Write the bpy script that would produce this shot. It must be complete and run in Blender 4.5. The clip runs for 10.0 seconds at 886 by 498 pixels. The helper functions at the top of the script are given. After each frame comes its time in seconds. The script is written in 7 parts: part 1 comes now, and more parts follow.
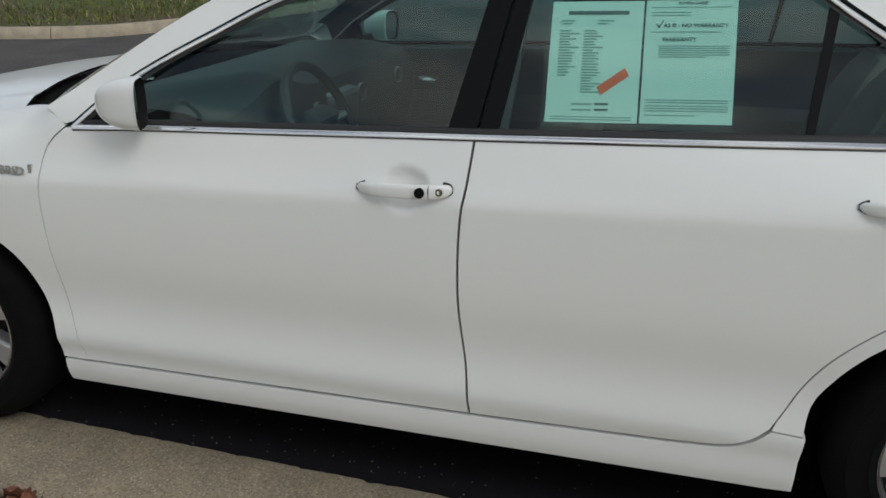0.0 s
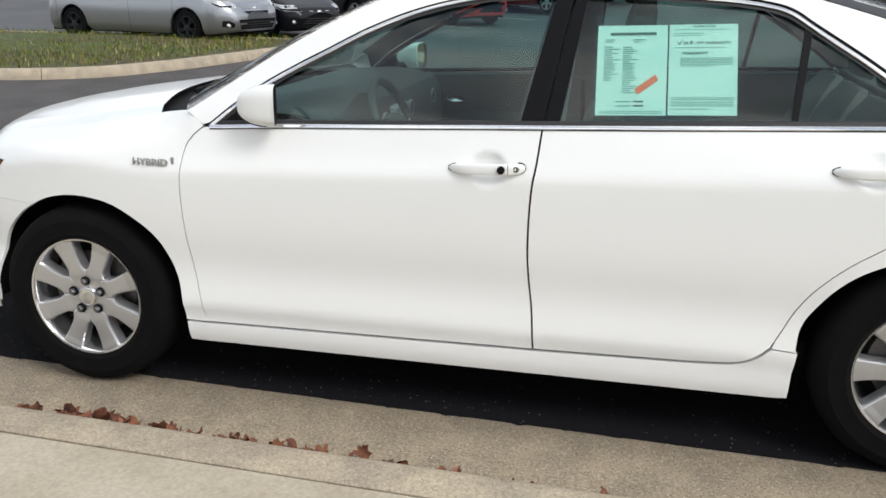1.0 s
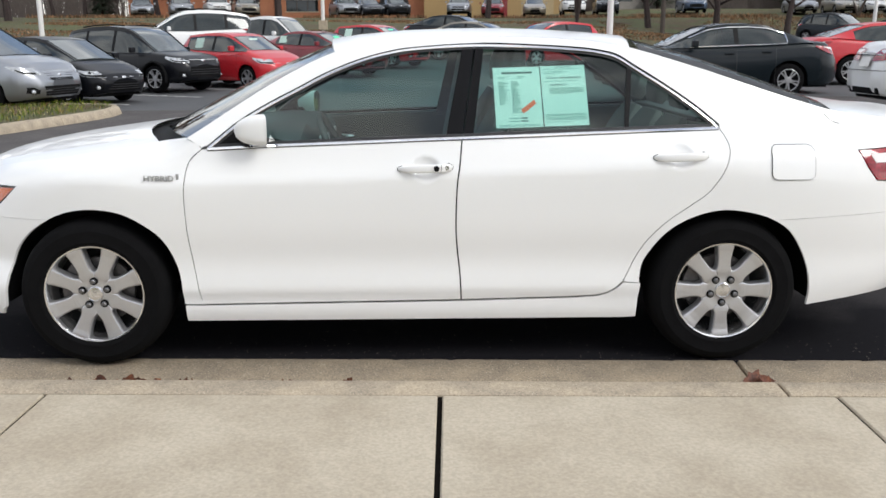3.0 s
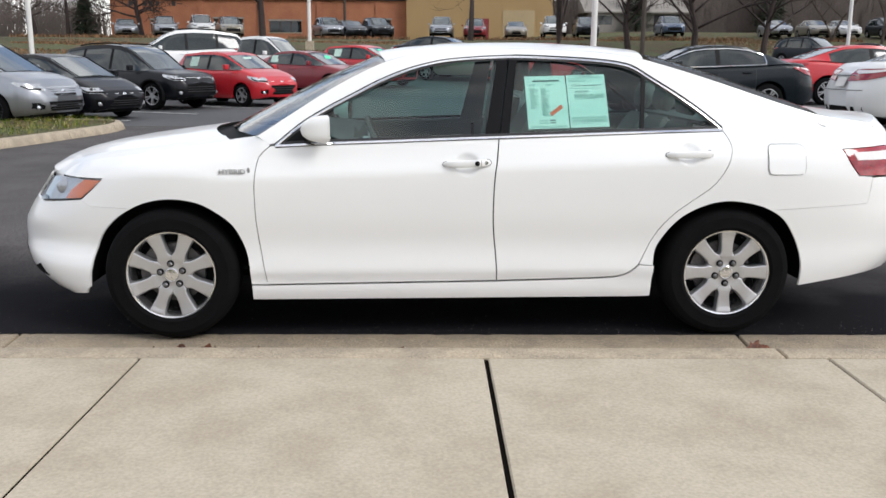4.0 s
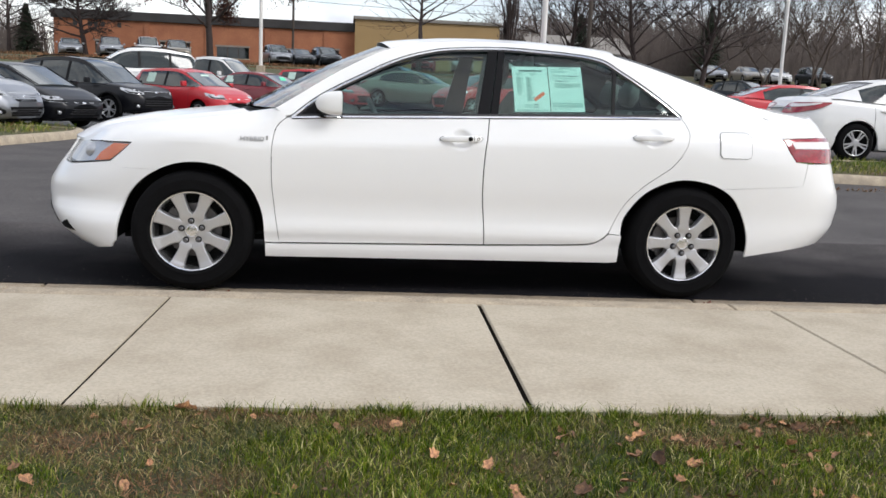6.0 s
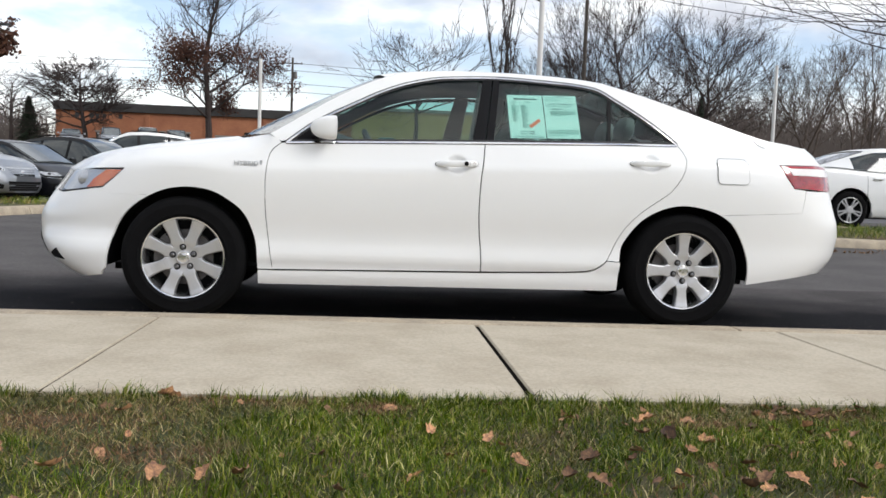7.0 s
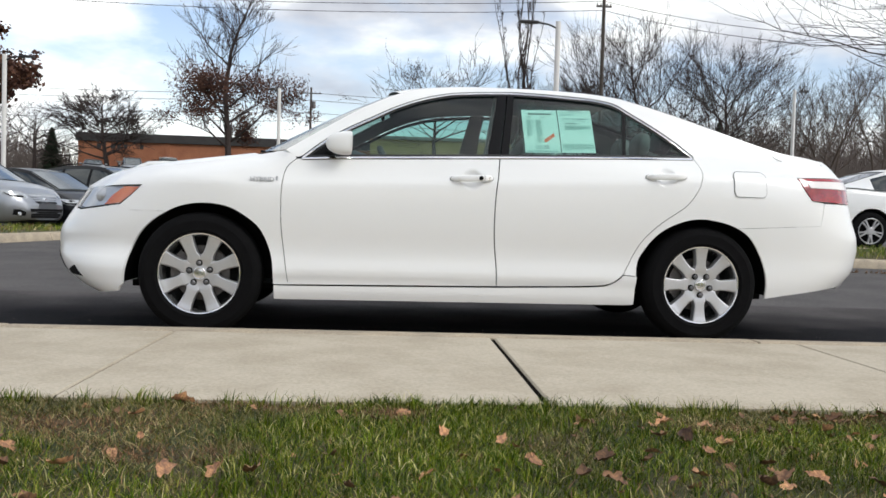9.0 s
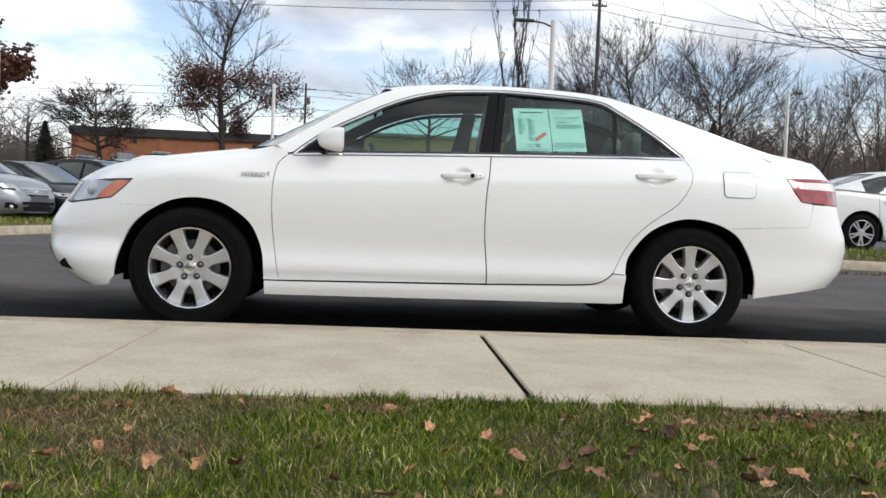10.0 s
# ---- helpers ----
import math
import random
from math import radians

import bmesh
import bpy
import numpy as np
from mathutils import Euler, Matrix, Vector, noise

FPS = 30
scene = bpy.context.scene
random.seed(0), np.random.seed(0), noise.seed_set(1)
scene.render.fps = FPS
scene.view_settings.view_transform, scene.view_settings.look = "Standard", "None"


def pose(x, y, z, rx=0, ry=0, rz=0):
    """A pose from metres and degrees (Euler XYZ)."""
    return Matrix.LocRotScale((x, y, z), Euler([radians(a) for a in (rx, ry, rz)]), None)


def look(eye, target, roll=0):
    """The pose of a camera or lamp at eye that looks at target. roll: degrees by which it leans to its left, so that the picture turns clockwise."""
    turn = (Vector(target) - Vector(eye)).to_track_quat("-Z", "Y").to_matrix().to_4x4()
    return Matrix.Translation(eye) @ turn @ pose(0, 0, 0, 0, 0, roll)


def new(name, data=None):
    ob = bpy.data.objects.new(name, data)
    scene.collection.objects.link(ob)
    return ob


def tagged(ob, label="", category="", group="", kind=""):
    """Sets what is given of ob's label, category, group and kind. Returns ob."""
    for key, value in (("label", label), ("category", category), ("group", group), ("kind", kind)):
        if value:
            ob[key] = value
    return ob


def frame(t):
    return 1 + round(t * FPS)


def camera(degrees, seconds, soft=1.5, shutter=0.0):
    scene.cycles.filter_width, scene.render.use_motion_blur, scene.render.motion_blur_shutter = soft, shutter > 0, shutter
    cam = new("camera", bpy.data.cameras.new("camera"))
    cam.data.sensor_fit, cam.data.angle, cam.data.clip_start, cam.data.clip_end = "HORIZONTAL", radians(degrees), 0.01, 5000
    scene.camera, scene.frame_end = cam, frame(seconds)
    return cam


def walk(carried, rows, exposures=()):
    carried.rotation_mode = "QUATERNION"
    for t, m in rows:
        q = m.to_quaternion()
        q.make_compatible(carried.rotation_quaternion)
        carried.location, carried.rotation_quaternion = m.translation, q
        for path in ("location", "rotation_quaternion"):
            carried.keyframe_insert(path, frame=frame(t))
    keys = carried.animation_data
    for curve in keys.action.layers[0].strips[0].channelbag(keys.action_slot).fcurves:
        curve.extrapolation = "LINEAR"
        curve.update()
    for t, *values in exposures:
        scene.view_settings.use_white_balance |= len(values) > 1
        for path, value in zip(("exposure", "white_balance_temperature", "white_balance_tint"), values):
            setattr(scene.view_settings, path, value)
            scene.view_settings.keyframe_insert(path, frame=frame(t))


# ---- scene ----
cam = camera(53.3, 10.0, soft=1.6)
PATH = [
    (0, (0.706, -1.863, 1.468), (0.181, -0.062, 0.775), 0.1),
    (0.5, (0.686, -2.221, 1.445), (0.184, -0.393, 0.808), 0.7),
    (1, (0.521, -2.571, 1.446), (0.095, -0.71, 0.851), 0.4),
    (1.5, (0.416, -2.871, 1.433), (0.072, -0.986, 0.86), -0.4),
    (2, (0.37, -3.213, 1.441), (0.177, -1.297, 0.899), -1.2),
    (2.5, (0.229, -3.45, 1.417), (0.199, -1.516, 0.91), -1.1),
    (3, (0.057, -3.718, 1.41), (0.1, -1.772, 0.953), 0.0),
    (3.2, (0.0, -3.831, 1.4), (0.047, -1.882, 0.951), 0.5),
    (4.3, (-0.35, -4.373, 1.345), (-0.207, -2.42, 0.94), 0.2),
    (4.5, (-0.417, -4.454, 1.334), (-0.23, -2.507, 0.918), 0.5),
    (5, (-0.503, -4.725, 1.288), (-0.293, -2.775, 0.896), 1.8),
    (5.5, (-0.569, -4.857, 1.247), (-0.35, -2.905, 0.874), 2.1),
    (6.8, (-0.56, -4.769, 0.782), (-0.332, -2.79, 0.6), 2.7),
    (7, (-0.548, -4.785, 0.737), (-0.32, -2.803, 0.606), 2.1),
    (7.5, (-0.516, -4.771, 0.685), (-0.299, -2.785, 0.6), 0.6),
    (8, (-0.524, -4.772, 0.668), (-0.331, -2.783, 0.578), 1.0),
    (8.5, (-0.532, -4.783, 0.666), (-0.336, -2.794, 0.587), 1.8),
    (9, (-0.529, -4.784, 0.664), (-0.344, -2.794, 0.595), 1.7),
    (9.5, (-0.521, -4.796, 0.665), (-0.344, -2.805, 0.604), 1.5),
    (10, (-0.514, -4.801, 0.662), (-0.314, -2.812, 0.588), 2.3),
]
EXPOSURES = [(0, -0.46, 6350, 3), (0.3, -0.12, 6350, 4), (0.6, 0.32, 6350, 6), (1.0, 0.44, 6450, 6), (5.5, 0.43, 6350, 9), (8.0, 0.32, 6400, 6), (10.0, 0.29, 6400, 6)]
walk(cam, [(t, look(eye, target, roll)) for t, eye, target, roll in PATH], EXPOSURES)

# ---- world and light ----
SUN_EL, SUN_ROT = radians(40), radians(126)
world = bpy.data.worlds.new("sky")
scene.world = world
world.use_nodes = True
wn, wl = world.node_tree.nodes, world.node_tree.links
wn.clear()
w_out = wn.new("ShaderNodeOutputWorld")
w_bg = wn.new("ShaderNodeBackground")
w_sky = wn.new("ShaderNodeTexSky")
w_sky.sky_type = "NISHITA"
w_sky.sun_disc = False
w_sky.sun_elevation, w_sky.sun_rotation = SUN_EL, SUN_ROT
w_gain = wn.new("ShaderNodeVectorMath")
w_gain.operation = "MULTIPLY"
w_gain.inputs[1].default_value = (0.175, 0.152, 0.148)
w_tc = wn.new("ShaderNodeTexCoord")
w_map = wn.new("ShaderNodeMapping")
w_map.inputs["Scale"].default_value = (1.0, 1.0, 2.6)
w_map.inputs["Location"].default_value = (0.35, 0.1, 0.55)
w_n1 = wn.new("ShaderNodeTexNoise")
w_n1.inputs["Scale"].default_value, w_n1.inputs["Detail"].default_value, w_n1.inputs["Roughness"].default_value = 3.4, 7, 0.52
w_cover = wn.new("ShaderNodeValToRGB")
w_cover.color_ramp.elements[0].position, w_cover.color_ramp.elements[1].position = 0.37, 0.51
w_n2 = wn.new("ShaderNodeTexNoise")
w_n2.inputs["Scale"].default_value, w_n2.inputs["Detail"].default_value = 4.6, 5
w_shade = wn.new("ShaderNodeValToRGB")
w_shade.color_ramp.elements[0].position, w_shade.color_ramp.elements[0].color = 0.34, (0.43, 0.44, 0.51, 1)
w_shade.color_ramp.elements[1].position, w_shade.color_ramp.elements[1].color = 0.60, (1.16, 1.14, 1.13, 1)
w_mid = w_shade.color_ramp.elements.new(0.47)
w_mid.color = (0.68, 0.685, 0.74, 1)
w_mix = wn.new("ShaderNodeMix")
w_mix.data_type = "RGBA"
wl.new(w_tc.outputs["Generated"], w_map.inputs["Vector"])
wl.new(w_map.outputs["Vector"], w_n1.inputs["Vector"])
wl.new(w_map.outputs["Vector"], w_n2.inputs["Vector"])
wl.new(w_n1.outputs["Fac"], w_cover.inputs["Fac"])
wl.new(w_n2.outputs["Fac"], w_shade.inputs["Fac"])
wl.new(w_sky.outputs["Color"], w_gain.inputs[0])
wl.new(w_cover.outputs["Color"], w_mix.inputs["Factor"])
wl.new(w_gain.outputs["Vector"], w_mix.inputs["A"])
wl.new(w_shade.outputs["Color"], w_mix.inputs["B"])
wl.new(w_mix.outputs["Result"], w_bg.inputs["Color"])
wl.new(w_bg.outputs["Background"], w_out.inputs["Surface"])
w_bg.inputs["Strength"].default_value = 1.0

sun = new("sun", bpy.data.lights.new("sun", "SUN"))
sun.data.energy, sun.data.angle, sun.data.color = 1.5, radians(24), (1.0, 0.98, 0.95)
sun.matrix_world = look((16.2, -11.8, 16.8), (0, 0, 0))


# ---- materials ----
def mat(name, col, rough=0.5, metal=0.0, var=0.12, scale=6.0, fine=90.0, bump=0.0, col2=None, coat=0.0, rand=0.0, spec=0.5, blotch=(0.35, 0.65), dist=0.004):
    """A surface with a base colour that varies at two scales, and a fine relief."""
    m = bpy.data.materials.new(name)
    m.use_nodes = True
    n, l = m.node_tree.nodes, m.node_tree.links
    b = n["Principled BSDF"]
    tc = n.new("ShaderNodeTexCoord")
    n1, n2 = n.new("ShaderNodeTexNoise"), n.new("ShaderNodeTexNoise")
    n1.inputs["Scale"].default_value, n1.inputs["Detail"].default_value = scale, 6
    n2.inputs["Scale"].default_value, n2.inputs["Detail"].default_value = fine, 3
    l.new(tc.outputs["Object"], n1.inputs["Vector"])
    l.new(tc.outputs["Object"], n2.inputs["Vector"])
    r1 = n.new("ShaderNodeValToRGB")
    lo = col2 if col2 else tuple(c * (1 - var) for c in col)
    r1.color_ramp.elements[0].position, r1.color_ramp.elements[0].color = blotch[0], (*lo, 1)
    r1.color_ramp.elements[1].position, r1.color_ramp.elements[1].color = blotch[1], (*col, 1)
    l.new(n1.outputs["Fac"], r1.inputs["Fac"])
    hsv = n.new("ShaderNodeHueSaturation")
    mr = n.new("ShaderNodeMapRange")
    mr.inputs["From Min"].default_value, mr.inputs["From Max"].default_value = 0.3, 0.7
    mr.inputs["To Min"].default_value, mr.inputs["To Max"].default_value = 1 - var, 1 + var
    l.new(n2.outputs["Fac"], mr.inputs["Value"])
    last = mr.outputs["Result"]
    if rand:
        oi = n.new("ShaderNodeObjectInfo")
        m2 = n.new("ShaderNodeMapRange")
        m2.inputs["To Min"].default_value, m2.inputs["To Max"].default_value = 1 - rand, 1 + rand
        l.new(oi.outputs["Random"], m2.inputs["Value"])
        mul = n.new("ShaderNodeMath")
        mul.operation = "MULTIPLY"
        l.new(last, mul.inputs[0])
        l.new(m2.outputs["Result"], mul.inputs[1])
        last = mul.outputs["Value"]
    l.new(last, hsv.inputs["Value"])
    l.new(r1.outputs["Color"], hsv.inputs["Color"])
    l.new(hsv.outputs["Color"], b.inputs["Base Color"])
    b.inputs["Roughness"].default_value = rough
    b.inputs["Metallic"].default_value = metal
    b.inputs["Specular IOR Level"].default_value = spec
    if coat:
        b.inputs["Coat Weight"].default_value = coat
        b.inputs["Coat Roughness"].default_value = 0.04
    if bump:
        bp = n.new("ShaderNodeBump")
        bp.inputs["Strength"].default_value, bp.inputs["Distance"].default_value = bump, dist
        l.new(n2.outputs["Fac"], bp.inputs["Height"])
        l.new(bp.outputs["Normal"], b.inputs["Normal"])
    return m


def island_mat(name, stops, rough=0.6):
    """Many small pieces in one mesh, each with its own shade."""
    m = bpy.data.materials.new(name)
    m.use_nodes = True
    n, l = m.node_tree.nodes, m.node_tree.links
    b = n["Principled BSDF"]
    geo, ramp = n.new("ShaderNodeNewGeometry"), n.new("ShaderNodeValToRGB")
    while len(ramp.color_ramp.elements) < len(stops):
        ramp.color_ramp.elements.new(0.5)
    for e, (p, c) in zip(ramp.color_ramp.elements, stops):
        e.position, e.color = p, (*c, 1)
    l.new(geo.outputs["Random Per Island"], ramp.inputs["Fac"])
    tc, nz, mx = n.new("ShaderNodeTexCoord"), n.new("ShaderNodeTexNoise"), n.new("ShaderNodeHueSaturation")
    nz.inputs["Scale"].default_value, nz.inputs["Detail"].default_value = 2.2, 4
    mr = n.new("ShaderNodeMapRange")
    mr.inputs["From Min"].default_value, mr.inputs["From Max"].default_value = 0.3, 0.7
    mr.inputs["To Min"].default_value, mr.inputs["To Max"].default_value = 0.7, 1.3
    l.new(tc.outputs["Object"], nz.inputs["Vector"])
    l.new(nz.outputs["Fac"], mr.inputs["Value"])
    l.new(mr.outputs["Result"], mx.inputs["Value"])
    l.new(ramp.outputs["Color"], mx.inputs["Color"])
    l.new(mx.outputs["Color"], b.inputs["Base Color"])
    b.inputs["Roughness"].default_value = rough
    b.inputs["Specular IOR Level"].default_value = 0.28
    return m


def glass_mat(name, tint, gloss=0.0):
    """A thin tinted pane: it lets the view through and mirrors at a flat angle."""
    m = bpy.data.materials.new(name)
    m.use_nodes = True
    n, l = m.node_tree.nodes, m.node_tree.links
    n.clear()
    out, mix = n.new("ShaderNodeOutputMaterial"), n.new("ShaderNodeMixShader")
    tr, gl, lw = n.new("ShaderNodeBsdfTransparent"), n.new("ShaderNodeBsdfGlossy"), n.new("ShaderNodeLayerWeight")
    tr.inputs["Color"].default_value = (*tint, 1)
    gl.inputs["Roughness"].default_value = gloss
    lw.inputs["Blend"].default_value = 0.5
    power, ramp = n.new("ShaderNodeMath"), n.new("ShaderNodeMapRange")
    power.operation = "POWER"
    power.inputs[1].default_value = 4.0
    ramp.inputs["To Min"].default_value, ramp.inputs["To Max"].default_value = 0.06, 1.0
    l.new(lw.outputs["Facing"], power.inputs[0])
    l.new(power.outputs["Value"], ramp.inputs["Value"])
    l.new(ramp.outputs["Result"], mix.inputs["Fac"])
    l.new(tr.outputs["BSDF"], mix.inputs[1])
    l.new(gl.outputs["BSDF"], mix.inputs[2])
    l.new(mix.outputs["Shader"], out.inputs["Surface"])
    return m


WHITE = mat("white_paint", (0.82, 0.82, 0.81), 0.30, var=0.012, scale=2, coat=0.6, fine=500)
DARK = mat("black_plastic", (0.006, 0.006, 0.0065), 0.7, var=0.2, fine=300, bump=0.1, spec=0.15)
GLOSSBLACK = mat("black_film", (0.005, 0.005, 0.006), 0.4, var=0.05, spec=0.12)
RUBBER = mat("tyre_rubber", (0.0045, 0.0045, 0.005), 0.9, var=0.25, scale=20, fine=200, bump=0.2, spec=0.12)
SEAL = mat("rubber_seal", (0.02, 0.02, 0.022), 0.6, var=0.1)
CHROME = mat("chrome_trim", (0.86, 0.86, 0.87), 0.12, 1.0, var=0.03)
ALLOY = mat("cast_alloy", (0.62, 0.62, 0.635), 0.32, 0.8, var=0.05, fine=300)
ALLOYRIM = mat("polished_rim", (0.78, 0.78, 0.79), 0.16, 0.95, var=0.04)
STEEL = mat("brake_steel", (0.16, 0.15, 0.145), 0.5, 0.7, var=0.2, scale=30)
NUT = mat("lug_nut_metal", (0.22, 0.22, 0.23), 0.3, 0.9)
GLASS = glass_mat("tinted_window_glass", (0.56, 0.77, 0.73))
WSGLASS = glass_mat("windscreen_glass", (0.60, 0.70, 0.67))
LENS = glass_mat("clear_lamp_lens", (0.93, 0.94, 0.95))
MIRROR = mat("mirror_glass", (0.85, 0.87, 0.87), 0.01, 1.0, var=0.0)
REDLENS = mat("red_lamp_lens", (0.33, 0.008, 0.018), 0.12, var=0.35, scale=14, coat=0.8)
PALELENS = mat("clear_reversing_lens", (0.80, 0.76, 0.75), 0.12, var=0.05, scale=40, coat=0.8)
AMBER = mat("amber_lens", (0.75, 0.16, 0.03), 0.15, var=0.1, scale=60, coat=0.8)
REFLECTOR = mat("lamp_reflector", (0.52, 0.53, 0.55), 0.3, 0.9, var=0.08, scale=25)
TRIMGREY = mat("grey_dashboard_plastic", (0.075, 0.084, 0.088), 0.7, var=0.06, fine=400)
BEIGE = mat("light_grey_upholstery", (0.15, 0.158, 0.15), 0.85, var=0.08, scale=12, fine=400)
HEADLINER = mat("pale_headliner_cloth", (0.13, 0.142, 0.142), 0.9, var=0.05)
PAPER = mat("pale_green_paper", (0.80, 0.96, 0.90), 0.6, var=0.02, scale=4)
INK = mat("grey_print_ink", (0.10, 0.16, 0.15), 0.7, var=0.05)
PALEINK = mat("faint_print_ink", (0.30, 0.48, 0.43), 0.7, var=0.05)
ORANGE = mat("orange_sticker", (1.0, 0.16, 0.055), 0.55, var=0.03)
PLASTIC = glass_mat("clear_plastic_sleeve", (0.93, 0.97, 0.96), 0.12)

CONCRETE = mat("pavement_concrete", (0.462, 0.405, 0.315), 0.85, var=0.12, scale=3.4, fine=80, bump=0.2, col2=(0.388, 0.332, 0.250), rand=0.035, blotch=(0.36, 0.60))
KERB = mat("kerb_concrete", (0.435, 0.362, 0.264), 0.9, var=0.22, scale=7, fine=110, bump=0.4, col2=(0.32, 0.27, 0.205), rand=0.04)
GUTTER = mat("gutter_concrete", (0.338, 0.272, 0.191), 0.9, var=0.30, scale=6, fine=120, bump=0.5, col2=(0.25, 0.205, 0.15), rand=0.04)
JOINT = mat("joint_filler", (0.006, 0.005, 0.004), 1.0, var=0.3, spec=0.03)
ASPHALT = mat("asphalt", (0.098, 0.090, 0.088), 0.9, var=0.4, scale=1.2, fine=75, bump=0.7, spec=0.2, col2=(0.070, 0.065, 0.064))
SHADED_SEAL = mat("sealed_and_shaded_asphalt", (0.096, 0.088, 0.086), 0.95, spec=0.06, var=0.4, scale=1.5, fine=90, bump=0.75, col2=(0.068, 0.063, 0.062))


def fade_seal_and_shade(m, seal_shade, start, stop):
    """Dark seal plus the car's shade in colour, thinning raggedly across the strip."""
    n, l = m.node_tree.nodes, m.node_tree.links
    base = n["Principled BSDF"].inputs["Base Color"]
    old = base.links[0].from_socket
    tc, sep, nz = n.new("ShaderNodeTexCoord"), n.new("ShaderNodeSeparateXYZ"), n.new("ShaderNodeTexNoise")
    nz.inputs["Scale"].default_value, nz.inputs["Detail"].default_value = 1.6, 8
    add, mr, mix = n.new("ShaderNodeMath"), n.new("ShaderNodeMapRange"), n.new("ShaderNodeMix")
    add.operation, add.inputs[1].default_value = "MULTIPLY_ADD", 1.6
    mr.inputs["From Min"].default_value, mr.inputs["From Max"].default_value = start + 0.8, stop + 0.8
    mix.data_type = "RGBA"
    mix.inputs["A"].default_value = (*seal_shade, 1)
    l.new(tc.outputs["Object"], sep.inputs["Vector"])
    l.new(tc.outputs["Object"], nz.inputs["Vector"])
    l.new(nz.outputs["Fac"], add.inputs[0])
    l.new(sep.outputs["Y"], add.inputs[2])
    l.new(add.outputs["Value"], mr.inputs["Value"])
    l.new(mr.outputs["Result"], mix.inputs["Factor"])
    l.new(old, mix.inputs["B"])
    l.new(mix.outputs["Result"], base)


fade_seal_and_shade(SHADED_SEAL, (0.011, 0.0105, 0.0125), 0.7, 2.3)


def stone_grains(m, scale, share, stops):
    """Single stones of the aggregate show in the worn face of the concrete."""
    n, l = m.node_tree.nodes, m.node_tree.links
    base = n["Principled BSDF"].inputs["Base Color"]
    old = base.links[0].from_socket
    tc, vor, sep, near, far, pick = (n.new("ShaderNode" + k) for k in ("TexCoord", "TexVoronoi", "SeparateColor", "MapRange", "MapRange", "Math"))
    vor.inputs["Scale"].default_value = scale
    l.new(tc.outputs["Object"], vor.inputs["Vector"])
    l.new(vor.outputs["Color"], sep.inputs["Color"])
    near.inputs["From Min"].default_value, near.inputs["From Max"].default_value = 0.42, 0.26
    l.new(vor.outputs["Distance"], near.inputs["Value"])
    far.inputs["From Min"].default_value, far.inputs["From Max"].default_value = 1 - share, 1 - share + 0.03
    l.new(sep.outputs["Red"], far.inputs["Value"])
    pick.operation = "MULTIPLY"
    l.new(near.outputs["Result"], pick.inputs[0])
    l.new(far.outputs["Result"], pick.inputs[1])
    ramp, mix = n.new("ShaderNodeValToRGB"), n.new("ShaderNodeMix")
    while len(ramp.color_ramp.elements) < len(stops):
        ramp.color_ramp.elements.new(0.5)
    for e, (p, c) in zip(ramp.color_ramp.elements, stops):
        e.position, e.color = p, (*c, 1)
    l.new(sep.outputs["Green"], ramp.inputs["Fac"])
    mix.data_type = "RGBA"
    l.new(pick.outputs["Value"], mix.inputs["Factor"])
    l.new(old, mix.inputs["A"])
    l.new(ramp.outputs["Color"], mix.inputs["B"])
    l.new(mix.outputs["Result"], base)


GRAINS = [(0.0, (0.10, 0.075, 0.055)), (0.4, (0.19, 0.145, 0.10)), (0.6, (0.46, 0.39, 0.29)), (1.0, (0.62, 0.55, 0.44))]
stone_grains(GUTTER, 150, 0.42, GRAINS)
stone_grains(KERB, 170, 0.22, GRAINS)
LOTASPHALT = mat("car_park_asphalt", (0.085, 0.086, 0.09), 0.85, var=0.25, scale=0.3, fine=60, bump=0.3, col2=(0.06, 0.061, 0.065))
LINE = mat("worn_white_line", (0.6, 0.6, 0.58), 0.8, var=0.2, scale=9)
SOIL = mat("lawn_soil", (0.030, 0.040, 0.010), 0.95, var=0.5, scale=3, fine=60, bump=0.6, col2=(0.062, 0.046, 0.02))
FIELD = mat("autumn_grass", (0.068, 0.085, 0.024), 0.95, var=0.5, scale=0.6, fine=9, bump=0.8, col2=(0.080, 0.050, 0.025), dist=0.08)
WOODS = mat("far_bark", (0.135, 0.11, 0.098), 0.95, var=0.2, scale=0.2, fine=3)
BLADES = island_mat("grass_blades", [(0.0, (0.012, 0.028, 0.002)), (0.40, (0.064, 0.112, 0.005)), (0.74, (0.165, 0.210, 0.012)), (0.91, (0.32, 0.305, 0.06)), (1.0, (0.66, 0.58, 0.31))], 0.36)
BLADES.node_tree.nodes["Principled BSDF"].inputs["Specular IOR Level"].default_value = 0.16
OLIVEBLADES = island_mat("fading_grass_blades", [(0.0, (0.045, 0.056, 0.010)), (0.42, (0.115, 0.122, 0.024)), (0.78, (0.24, 0.20, 0.062)), (1.0, (0.55, 0.44, 0.23))], 0.5)
DRYBLADES = island_mat("dry_bank_grass", [(0.0, (0.06, 0.045, 0.022)), (0.5, (0.16, 0.088, 0.042)), (1.0, (0.34, 0.19, 0.105))], 0.8)
LEAF = mat("dead_leaf", (0.36, 0.185, 0.085), 0.7, var=0.35, scale=1.6, fine=6, col2=(0.13, 0.062, 0.038), rand=0.72)
RUSSET = mat("russet_leaf", (0.20, 0.072, 0.036), 0.7, var=0.35, scale=1.6, fine=6, col2=(0.075, 0.030, 0.022), rand=0.55)
LITTER = island_mat("russet_leaf_litter", [(0.0, (0.07, 0.030, 0.020)), (0.5, (0.16, 0.062, 0.034)), (1.0, (0.30, 0.125, 0.066))], 0.7)
